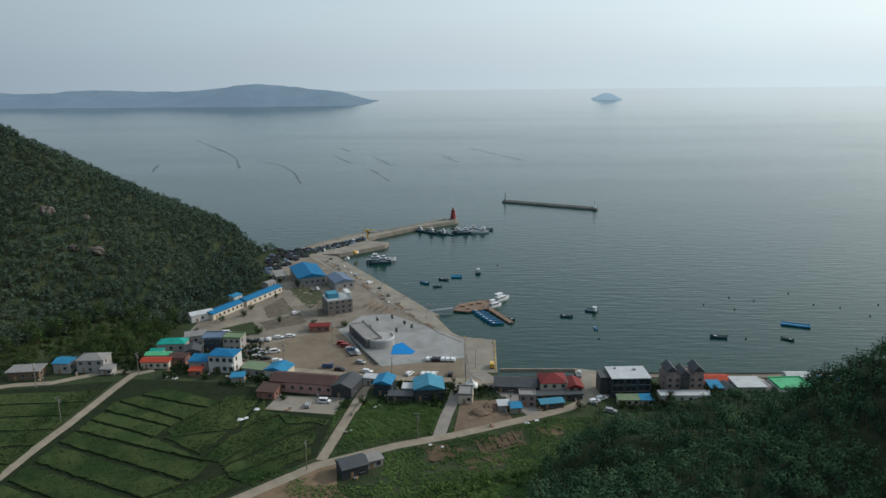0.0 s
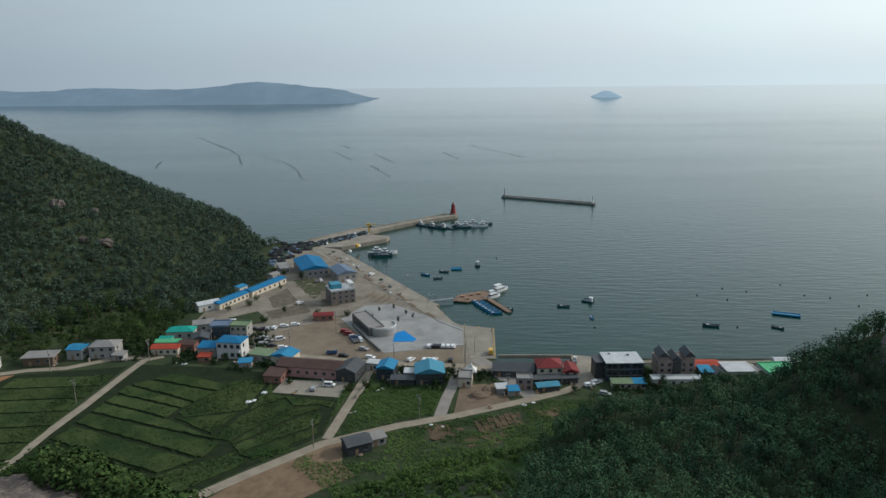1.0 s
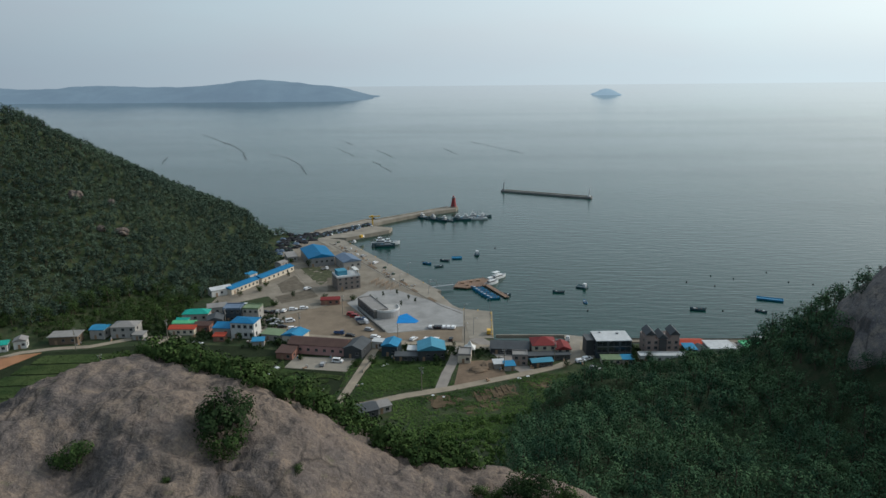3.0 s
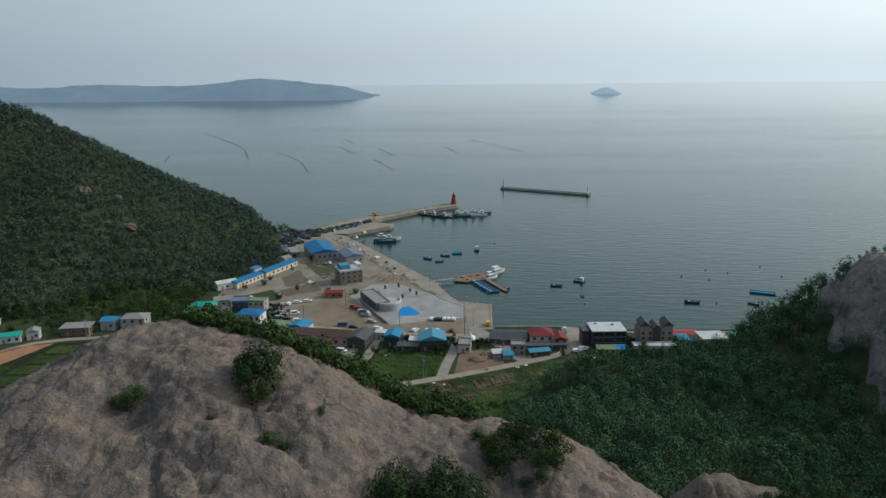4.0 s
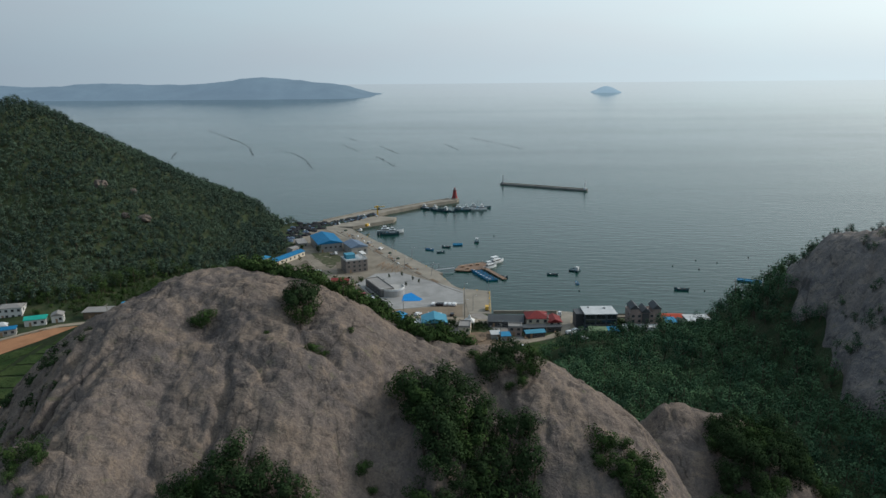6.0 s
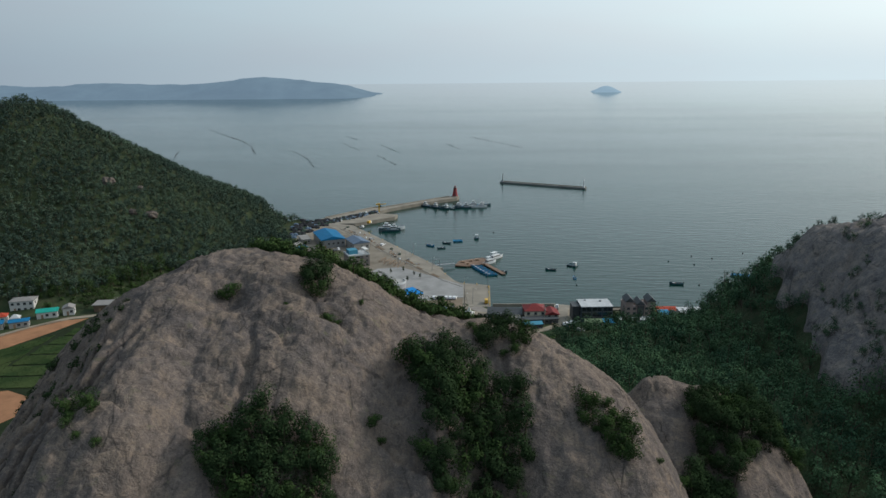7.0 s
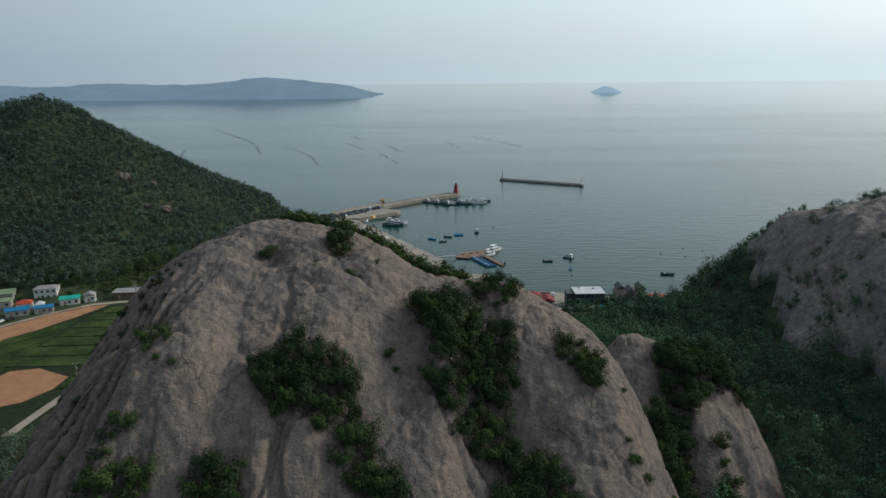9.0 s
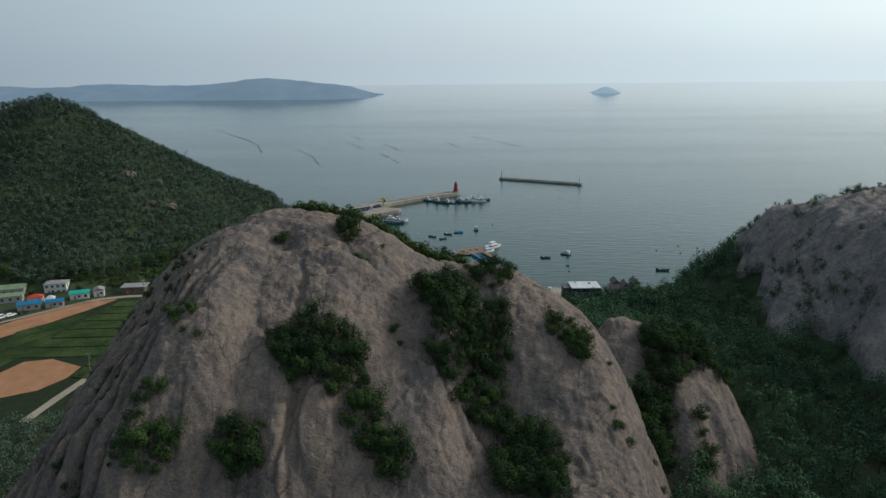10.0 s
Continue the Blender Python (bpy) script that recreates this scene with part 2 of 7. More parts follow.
def pedestal(x, y):
    ex = np.where(x < 38, (x - 38) / 140, (x - 38) / 420)
    ey = np.where(y > 5, (y - 5) / 195, (y - 5) / 320)
    return 44 * (1 - sstep(0.3, 1.05, np.hypot(ex, ey)))


def ridge(x, y):
    """The mountain east of the valley: a steep flank, an easier shoulder above it, and a spur falling to the shore."""
    u = x + 0.025 * (np.minimum(y, 146) - 75) + 3 * vnoise(y / 22, x / 90, 3)
    up = 31.2 * sstep(73.9, 108.4, u) + 20.2 * sstep(94.6, 162.8, u)
    spur = 1 - sstep(146, 253, y + 0.78 * (x - 110) + 5 * vnoise(x / 30, y / 40, 1))
    # a wooded brow between the valley and the shore road
    brow = 11.8 * np.exp(-((x - 35.4 + 2.73 * (y - 175.2)) / 35) ** 2 - ((y - 175.2) / 14) ** 2) + 4.4 * np.exp(-((x - 72.4 - 0.78 * (y - 164)) / 17) ** 2 - ((y - 164) / 13.4) ** 2)
    return up * spur + brow * sstep(14, 34, x) + 12.3 * np.exp(-((x - 84.4) / 96) ** 2 - ((y - 142) / 32) ** 2) * sstep(10, 60, x) + 4.0 * np.exp(-((x - 80) / 24) ** 2 - ((y - 140) / 20) ** 2)


def hill(x, y):
    ex = np.where(x > -308, (x + 308) / 182, (x + 308) / 330)
    ey = np.where(y < 425, (y - 425) / 195, (y - 425) / 170)
    r = np.hypot(ex, ey)
    r = r * (1 + 0.05 * vnoise(np.arctan2(ey, ex) * 3.2 + 40, r * 2, 2))
    z = 99 * np.clip(1 - r, 0, 1) ** 1.12
    return z - 3 * np.exp(-(r / 0.08) ** 2) + 2.5 * fbm(x / 45, y / 45, 3, 4) * np.clip(z / 15, 0, 1)


def land(x, y):
    """Height of the natural ground."""
    x, y = np.asarray(x, float), np.asarray(y, float)
    up = pedestal(x, y) + ridge(x, y) + hill(x, y)
    rough = 1.6 * fbm(x / 28, y / 28, 4, 0) * np.clip(up / 12, 0, 1)
    z = plain(y) + up + rough
    d = coast_distance(x, y)
    return np.where(d > 0, np.minimum(z, -1.5 + d * 1.6 + 0 * z), np.maximum(-6, -1.5 + d * 0.8))


def land_at(x, y):
    return float(land(np.array([x]), np.array([y]))[0])


# ---- sea, islands, ground ----
n = 96
v = [(0, 0, 0)] + [(9000 * math.cos(a * math.tau / n), 9000 * math.sin(a * math.tau / n), 0) for a in range(n)]
me = bpy.data.meshes.new("sea")
me.from_pydata(v, [], [(0, 1 + a, 1 + (a + 1) % n) for a in range(n)])
me.materials.append(WATER)
sea = tagged(new("sea", me), "calm grey-green sea with fine ripples", "sea", kind="structure")

xs = np.concatenate([np.arange(-760, -240, 8), np.arange(-240, 190, 3.0), np.arange(190, 760, 10)])
ys = np.concatenate([np.arange(-520, -40, 12), np.arange(-40, 330, 3.0), np.arange(330, 700, 6)])
ground = tagged(new("ground", grid_mesh("ground", xs, ys, land, GROUND)), "grassy soil of hills and coastal plain", "ground", kind="structure")


def groove(x, y):
    """Near nought along the grooves that run down the west flank."""
    q, far = 32 * np.arctan2(25 - y, -31 - x), np.hypot(x + 31, y - 25)
    w = q / 3.1 + 1.1 * vnoise(q / 9, far / 14, 2) + 0.25 * vnoise(x / 2.5, y / 2.5, 1)
    return np.abs(w - np.floor(w) - 0.5) * 2


def main_dome(x, y):
    dx = x + 31
    dy = y - 29 + 0.2 * np.clip(dx, 0, 60) + 0.8 * np.clip(-dx, 0, 12)      # the crest bends towards the south at both ends
    # a blunt edge runs down from the summit; west of it the flank falls away
    p0 = -0.956 * dx + 0.292 * (y - 25) + 3.5 + 0.9 * vnoise(y / 5, x / 11, 3)
    along = -0.292 * dx - 0.956 * (y - 25)
    p, edge = np.clip(p0, 0, 27), sstep(9, 26, along)
    drop = 0.0064 * np.clip(dx, -40, 90) ** 2 + 0.05 * np.maximum(0, dx - 50) ** 2
    drop = drop + (1 - edge) * 0.021 * np.maximum(0, p - 4.5) ** 2 + edge * (0.05 * p + 0.57 * np.maximum(0, p - 3.0)) + 1.5 * np.maximum(0, p0 - 27)
    s = np.maximum(0, -dy)
    drop = drop + np.where(dy < 0, 0.0150 * s ** 2 + 0.02 * np.maximum(0, s - 30) ** 2, 0.045 * dy ** 2)
    z = 94.2 - drop
    down = np.clip(drop / 25, 0, 1)
    # the eastern shoulder sinks, and a broad trough with a rib in it runs down the middle of the face
    z = z + 0.041 * np.maximum(0, dx - 8) - 0.0051 * np.maximum(0, dx - 38) ** 2
    for h, cx, cy, sx, sy in ((-9.4, -3.7, 4.65, 9.1, 27.8), (-10.7, 9.0, -3.4, 12.5, 13.4), (7.3, -2.3, 5.7, 4.3, 12.7), (-6.1, -16.8, 43.1, 12.5, 11.1), (5.0, -25.5, -18.0, 5.0, 7.0)):
        z = z + h * np.exp(-((x - cx) / sx) ** 2 - ((y - cy) / sy) ** 2)

    # rounded buttresses with gullies between them, running down the face
    def gully(x0, lean, wide, deep, top=20, foot=-6):
        c = x0 + lean * np.maximum(0, 12 - y) + 1.5 * vnoise(y / 7, y * 0 + x0, 5)
        return deep * np.exp(-(np.abs(x - c) / wide) ** 1.6) * sstep(top, foot, y)
    z = z - gully(-17.0, 0.22, 3.0, 1.6, 4, -8) - gully(2.5, 0.30, 3.4, 1.8, 12, -2) - gully(17.5, 0.25, 2.4, 1.0)
    z = z - gully(-25.6, 0.10, 0.5, 1.0, 15, 8) - gully(-9.5, 0.62, 0.8, 1.2, 8, 4)
    z = z + 5.0 * np.exp(-((x + 33) / 5.5) ** 2) * sstep(8, -8, y) + 2.0 * np.exp(-((x + 4) / 5) ** 2) * sstep(6, -8, y)
    # hollows where the shrubs root, and small weathering pits
    for px, py, rx, ry, deep in ((-29.3, 15.5, 2.6, 1.9, 1.5), (-18.9, 19.3, 3.2, 2.6, 2.0), (-16.6, 14.6, 2.6, 1.4, 1.4), (4.8, 15.0, 4.5, 2.6, 1.6), (-22.5, 15.4, 1.1, 0.7, 0.7),
                                 (-24.8, 24.5, 1.6, 0.5, 0.5), (-33, 8, 1.5, 0.8, 0.6), (-13, 10, 0.8, 0.6, 0.6), (-36, 20, 2.2, 1.0, 0.5), (-6, 12, 1.0, 0.6, 0.6), (-25, 6, 0.9, 0.6, 0.5)):
        z = z - deep * np.exp(-(((x - px) / rx) ** 2 + ((y - py) / ry) ** 2))
    # a boulder tongue between two gullies, and the rib that runs down beside it
    r = np.hypot((x + 19.6) / 2.6, (y + 11.5) / 4.2)
    z = z + 1.8 * sstep(1.05, 0.75, r) + 1.6 * np.exp(-((x + 24.5 + 0.25 * (y + 12)) / 2.4) ** 2) * sstep(-3, -9, y)
    # ledge along the foot of the eastern gully
    q = (x + 9.8) * 0.45 + (y - 3.5) * 0.89
    z = z - 1.3 * sstep(-0.5, 0.4, q + 0.5 * vnoise(x / 3, y / 3, 2)) * sstep(3.2, 1.0, q) * sstep(-11, -8, x) * sstep(7, 4, x)
    west = sstep(4.0, 8.0, p0) * sstep(14, 26, along)
    z = z + 0.8 * fbm(x / 13, y / 11, 2, 1) * (0.25 + 0.7 * down) + 0.20 * fbm(x / 2.6, y / 2.4, 4, 2, 0.7) + 0.14 * fbm(x / 0.9, y / 0.9, 2, 5, 0.6)
    # sheets of stone that have flaked off leave low steps
    tx, ty = x + 0.8 * fbm(x / 2.2, y / 2.2, 3, 4), y + 0.8 * fbm(x / 2.2 + 5, y / 2.2, 3, 0)
    z = z + 0.38 * sstep(0.02, 0.05, vnoise(tx / 11 + 3, ty / 7, 3)) + 0.25 * sstep(0.0, 0.04, vnoise(tx / 6 + 9, ty / 4, 1)) + 0.16 * sstep(0.1, 0.13, vnoise(tx / 3.2 + 2, ty / 2.4, 5))
    # a net of cracks, wider ones following the fall of the face, and weathering pits
    wx, wy = x + 1.4 * vnoise(x / 4, y / 4, 1), y + 1.4 * vnoise(x / 4 + 9, y / 4, 2)
    c = np.abs(vnoise(wx / 5.0, wy / 16, 4))
    z = z - 1.1 * np.exp(-(c / 0.05) ** 2) * sstep(0.05, 0.4, down) * sstep(0.15, 0.4, vnoise(x / 11 + 4, y / 13, 2))
    c = np.abs(vnoise(wx / 4.2 + 7, wy / 6.5, 0))
    z = z - 0.5 * np.exp(-(c / 0.06) ** 2) * sstep(-0.1, 0.15, vnoise(x / 7, y / 7 + 5, 3))
    c = np.abs(vnoise(wx / 1.7 + 3, wy / 2.4, 2))
    z = z - 0.26 * np.exp(-(c / 0.10) ** 2) * sstep(-0.2, 0.2, vnoise(x / 5 + 6, y / 5, 4))
    spots = np.random.RandomState(44)
    for k in range(90):
        px, py, pr, pd = spots.uniform(-48, 26), spots.uniform(-10, 28), spots.uniform(0.25, 0.75), spots.uniform(0.25, 0.6)
        near = (np.abs(x - px) < 2.2) & (np.abs(y - py) < 2.2)
        z = z - np.where(near, pd * np.exp(-((x - px) ** 2 + ((y - py) * 1.5) ** 2) / pr ** 2), 0)
    # grooves down the west flank
    q, far = 32 * np.arctan2(25 - y, -31 - x), np.hypot(x + 31, y - 25)
    g = groove(x, y)
    g2 = np.abs(vnoise(q / 1.9 + 0.5 * vnoise(x / 4, y / 4, 1), far / 16, 0))
    return z - west * ((5.0 + 2.6 * vnoise(q / 5, far / 12, 4)) * np.exp(-(g / 0.26) ** 2) + 2.0 * np.exp(-(g2 / 0.16) ** 2) - 0.7 * fbm(q / 2.4, far / 9, 3, 3))


def knob_dome(x, y):
    dx, dy = x - 38.8 - 0.05 * (38.9 - y), y - 38.9
    # a rounded nose with a low boss on its western shoulder
    side = np.where(dx < 0, 0.0193 * dx ** 2, 0.030 * dx ** 2 + 0.0013 * np.abs(dx) ** 3) + 0.02 * np.maximum(0, -dx - 8) ** 2
    front = np.where(dy < 0, 0.0175 * dy ** 2 + 0.03 * np.maximum(0, -dy - 26) ** 2, 0.06 * dy ** 2)
    z = 67.0 - side - front + 0.7 * fbm(x / 7, y / 8, 3, 3) + 0.4 * fbm(x / 2.2, y / 3, 4, 4, 0.6)
    z = z + 3.7 * np.exp(-((x - 32.5) / 4.5) ** 2 - ((y - 44) / 5) ** 2)
    z = z - 3.0 * np.exp(-((x - 36.0) / 2.6) ** 2) * sstep(34, 24, y)          # the cleft that the shrubs fill
    z = z - 1.8 * np.exp(-((x - 44.5 - 0.12 * (24 - y)) / 1.3) ** 2) * sstep(25, 17, y)
    c = np.abs(vnoise(x / 3.0 + 8, y / 12, 1))
    return z - 0.6 * np.exp(-(c / 0.06) ** 2)


def cliff_part(x, y):
    """How far a place on the eastern mountain is bare slab (1) or soil (0)."""
    h = ridge(x, y) + 3.0 * vnoise(x / 10, y / 10, 2) + 1.5 * vnoise(x / 4, y / 4, 4)
    low = np.interp(y, [20, 60, 75, 95, 112, 135, 160], [6, 5, 5, 9, 18, 30, 38])
    return sstep(low, low + 3, h) * sstep(158, 146, y + 5 * vnoise(x / 12, y / 12, 4)) * sstep(70, 78, x)


def cliff_step(x, y):
    """A ledge with soil runs across the slabs, lower towards the north."""
    return np.exp(-((land(x, y) - 61 + 0.10 * (y - 80) + 2.5 * vnoise(x / 9, y / 9, 1)) / 1.6) ** 2)


def cliff(x, y):
    m = cliff_part(x, y)
    z = land(x, y) - 3.5 + 6.2 * m
    lay = vnoise((x * 0.75 - y * 0.66) / 6.5, (x + y) / 46, 5)
    fine = vnoise((x * 0.75 - y * 0.66) / 2.4, (x + y) / 30, 2)
    crack = np.abs(vnoise((x * 0.75 - y * 0.66) / 7 + 3, (x + y) / 34, 1))
    z = z + m * (1.5 * lay + 0.9 * fine - 1.3 * np.exp(-(crack / 0.08) ** 2) - 1.0 * cliff_step(x, y))
    return z + 0.7 * fbm(x / 8, y / 8, 3, 2) + 0.6 * fbm(x / 2.5, y / 2.5, 3, 3, 0.6)


def rise(dome):
    return lambda X, Y, Z: Z > land(X, Y) - 3


tagged(new("rock_dome", grid_mesh("rock_dome", np.arange(-92, 58, 0.29), np.concatenate([np.arange(-62, -20, 0.6), np.arange(-20, 44, 0.29)]), main_dome, ROCK, keep=rise(main_dome))),
       "bare pinkish grey granite dome with rounded buttresses", "rock", kind="structure")
tagged(new("rock_knob", grid_mesh("rock_knob", np.arange(12, 66, 0.35), np.arange(2, 64, 0.35), knob_dome, ROCK, keep=rise(knob_dome))),
       "smaller rounded granite knob beside the dome", "rock", kind="structure")
tagged(new("rock_cliff", grid_mesh("rock_cliff", np.arange(68, 200, 0.6), np.arange(10, 168, 0.6), cliff, ROCK_HAZED, keep=rise(cliff))),
       "granite slabs with a blue-grey haze tint on the flank of the ridge", "rock", kind="structure")


def rock_top(x, y):
    """Height of whatever rock or ground is uppermost."""
    x, y = np.asarray(x, float), np.asarray(y, float)
    z = land(x, y)
    for f in (main_dome, knob_dome):
        z = np.maximum(z, f(x, y))
    return np.where((x > 68) & (x < 200) & (y > 10) & (y < 168), np.maximum(z, cliff(x, y)), z)


HAZE_ISLE = worn("far_island_haze", (0.07, 0.10, 0.11), 0.25, 0.01, 1.0, 0.0, bump=0)
haze_glow = HAZE_ISLE.node_tree.nodes["Principled BSDF"]      # haze of kilometres of air, painted as a bluish glow on the far backdrop
haze_glow.inputs["Emission Color"].default_value = (0.38, 0.56, 0.79, 1)
haze_glow.inputs["Emission Strength"].default_value = 0.27


# copy with a paler, stronger painted haze glow for the islet
HAZIER_ISLE = HAZE_ISLE.copy()
HAZIER_ISLE.name = "farther_island_woods"
HAZIER_ISLE.node_tree.nodes["Principled BSDF"].inputs["Emission Color"].default_value = (0.50, 0.72, 0.92, 1)
HAZIER_ISLE.node_tree.nodes["Principled BSDF"].inputs["Emission Strength"].default_value = 0.47


def far_island(name, cx, cy, length, depth, tops, label, mat):
    """A long wooded island: a height sheet whose crest runs through a few gentle tops."""
    def f(x, y):
        u, w = (x - cx) / length, (y - cy) / depth
        crest = sum(h * np.exp(-((u - p) / s) ** 2) for p, h, s in tops)
        z = crest * np.clip(1 - w * w, 0, 1) * sstep(0.5, 0.42, np.abs(u)) + 3 * fbm(x / 60, y / 60, 3, 1)
        return z * np.clip((1 - w * w) * 3, 0, 1) - 8 * (np.clip(np.abs(w), 0.9, 2) - 0.9) - 4 * (np.abs(u) > 0.495)
    xs, ys = np.linspace(cx - length * 0.5, cx + length * 0.5, 160), np.linspace(cy - depth, cy + depth, 24)
    return tagged(new(name, grid_mesh(name, xs, ys, f, mat)), label, "backdrop", kind="structure")


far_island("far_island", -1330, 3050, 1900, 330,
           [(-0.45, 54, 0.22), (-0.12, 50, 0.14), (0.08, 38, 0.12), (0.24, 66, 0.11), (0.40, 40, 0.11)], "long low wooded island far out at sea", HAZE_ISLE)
far_island("far_islet", 628, 3230, 130, 70, [(0, 30, 0.36)], "small rounded islet far out at sea", HAZIER_ISLE)


# ---- vegetation ----
def part(name, bm, material, parent=None, label=""):
    """Links a bmesh (or a finished mesh) as one mesh object under a thing or a part."""
    if isinstance(bm, bpy.types.Mesh):
        me = bm
    else:
        me = bpy.data.meshes.new(name)
        bm.to_mesh(me)
        bm.free()
        me.materials.append(material)
    ob = new(name, me)
    if parent:
        ob.parent = parent
    return tagged(ob, label)


def leaves(rng, n, radii, leaf, clumps, low=-1.0, up=0.5, own=1.0):
    """Corners of n small leaf sprays, gathered in clumps inside an uneven ellipsoid round the origin."""
    c = rng.normal(size=(clumps, 3))
    c /= np.linalg.norm(c, axis=1)[:, None]
    c *= rng.uniform(0.35, 0.80, (clumps, 1))
    size = rng.uniform(0.28, 0.50, clumps)
    k = rng.randint(0, clumps, n)
    d = rng.normal(size=(n, 3))
    d /= np.linalg.norm(d, axis=1)[:, None]
    p = c[k] + d * (size[k] * rng.uniform(0.55, 1.0, n) ** 0.5)[:, None]
    p[:, 2] = np.maximum(p[:, 2], low + 0.1 * rng.rand(n))
    p *= np.array(radii)
    out = p / (np.linalg.norm(p, axis=1)[:, None] + 1e-6)
    nrm = d + 0.9 * out + 0.45 * rng.normal(size=(n, 3))
    nrm[:, 2] += up
    nrm /= np.linalg.norm(nrm, axis=1)[:, None]
    u = np.cross(nrm, rng.normal(size=(n, 3)))
    u /= np.linalg.norm(u, axis=1)[:, None]
    w = np.cross(nrm, u)
    s = leaf * rng.uniform(0.6, 1.35, (n, 1))
    u, w = u * s * 0.5, w * s * 0.40
    soft = own * (0.55 * d + 0.25 * nrm) + 0.8 * out + np.array([0, 0, 0.35])
    soft /= np.linalg.norm(soft, axis=1)[:, None]
    return np.stack([p - u - w * 0.7, p + u * rng.uniform(0.6, 1.0, (n, 1)) - w * 0.7, p + w * 1.2], 1).reshape(-1, 3), np.repeat(soft, 3, 0)


def stick(a, b, r0, r1, sides=5):
    """Corners and quads of a tapered limb from a to b."""
    a, b = np.array(a, float), np.array(b, float)
    t = (b - a) / np.linalg.norm(b - a)
    u = np.cross(t, (0.3, 0.9, 0.1))
    u /= np.linalg.norm(u)
    w = np.cross(t, u)
    g = np.arange(sides) * math.tau / sides
    ring = np.cos(g)[:, None] * u + np.sin(g)[:, None] * w
    v = np.concatenate([a + ring * r0, b + ring * r1])
    q = np.array([[i, (i + 1) % sides, sides + (i + 1) % sides, sides + i] for i in range(sides)])
    return v, q


def join(pieces):
    vs, qs, n = [], [], 0
    for v, q in pieces:
        vs.append(v)
        qs.append(q + n)
        n += len(v)
    return np.concatenate(vs), np.concatenate(qs)


def sprays_of(v):
    return v, np.arange(len(v)).reshape(-1, 3)


def wood(rng, h, spread, bare=0.35, limbs=3):
    """A leaning tapered trunk with limbs that fork into the crown."""
    lean = rng.uniform(-0.12, 0.12, 2) * h
    top = np.array([lean[0], lean[1], h * 0.85])
    mid = np.array([lean[0] * 0.3, lean[1] * 0.3, h * bare])
    r = 0.028 * h
    out = [stick((0, 0, -0.5), mid, r, r * 0.75), stick(mid, top, r * 0.75, r * 0.15)]
    for i in range(limbs):
        g = i * math.tau / limbs + rng.rand()
        f = rng.uniform(0.0, 0.6)
        s = mid + (top - mid) * f
        e = s + np.array([math.cos(g) * spread, math.sin(g) * spread, h * rng.uniform(0.12, 0.3)]) * rng.uniform(0.6, 0.95)
        out.append(stick(s, e, r * 0.42, r * 0.1, 4))
    return join(out)


def tree_kit(seed, h, spread, sprays, leaf, clumps, low=0.30, flat=1.0, own=1.0, limbs=3):
    """Crown and wood arrays of one tree of height h."""
    rng = np.random.RandomState(seed)
    half = h * (1 - low) * 0.5
    v, soft = leaves(rng, sprays, (spread, spread * rng.uniform(0.8, 1.1), half * flat), leaf, clumps, own=own)
    v[:, 2] += h * low + half
    return v, wood(rng, h, spread * 0.7, low + 0.05, limbs), soft


def forest(name, pts, kits, mat, label, lo=0.75, hi=1.25, seed=3):
    """Many trees at pts (x, y, z) as one crown mesh and one mesh of trunks under it."""
    rng = np.random.RandomState(seed)
    crowns, woods, softs = [], [], []
    for x, y, z in pts:
        c, (wv, wq), soft = kits[rng.randint(len(kits))]
        g, s = rng.rand() * math.tau, rng.uniform(lo, hi)
        m = np.array([[math.cos(g), -math.sin(g), 0], [math.sin(g), math.cos(g), 0], [0, 0, rng.uniform(0.85, 1.15)]]) * s
        o = np.array([x, y, z])
        crowns.append(c @ m.T + o)
        softs.append(soft @ m.T / s)
        woods.append((wv @ m.T + o, wq))
    v, q = sprays_of(np.concatenate(crowns))
    ob = tagged(new(name, array_mesh(name, v, q, mat, soft=np.concatenate(softs))), label, "trees", kind="stuff")
    v, q = join(woods)
    tagged(part("trunks", array_mesh("trunks", v, q, BARK), None, ob), kind="stuff")
    return ob


def scatter(x0, x1, y0, y1, gap, seed):
    rng = np.random.RandomState(seed)
    X, Y = np.meshgrid(np.arange(x0, x1, gap), np.arange(y0, y1, gap))
    X, Y = X.ravel(), Y.ravel()
    return X + rng.uniform(-0.45, 0.45, X.shape) * gap, Y + rng.uniform(-0.45, 0.45, X.shape) * gap


def at_ground(X, Y, ok, sink=0.25):
    X, Y = X[ok], Y[ok]
    return np.stack([X, Y, land(X, Y) - sink], 1)


OUTCROPS = [(-226, 368, 5, 3.0), (-197, 359, 5, 2.6), (-214, 384, 3, 2.5), (-205, 352, 3, 2)]
near_kits = [tree_kit(20 + i, 5.8 + 0.6 * (i % 3), 2.6 + 0.25 * (i % 4), 500, 0.31, 13 + i % 5, 0.05, 1.0, 0.22) for i in range(9)]
pine_kits = [tree_kit(40 + i, 6.4, 2.0, 330, 0.36, 11, 0.20, 0.9, 0.3) for i in range(3)]
far_kits = [tree_kit(60 + i, 5.6 + 0.5 * (i % 3), 2.6, 100, 0.84, 9 + i % 3, 0.08, 1.0, 0.15, 1) for i in range(6)]

X, Y = scatter(-470, -118, 262, 520, 4.0, 5)
ok = (hill(X, Y) > 1.2 + 1.6 * vnoise(X / 14, Y / 14, 1) + 3 * (Y < 330)) & (coast_distance(X, Y) > 3) & (Y < 300 + (X + 470) * 0.9)
for ox, oy, r, _ in OUTCROPS:
    ok &= np.hypot(X - ox, (Y - oy) + 2) > r
forest("hill_woods", at_ground(X, Y, ok), far_kits, LEAF_PINE, "dense dark green woods over the whole coastal hill", 0.85, 1.15)

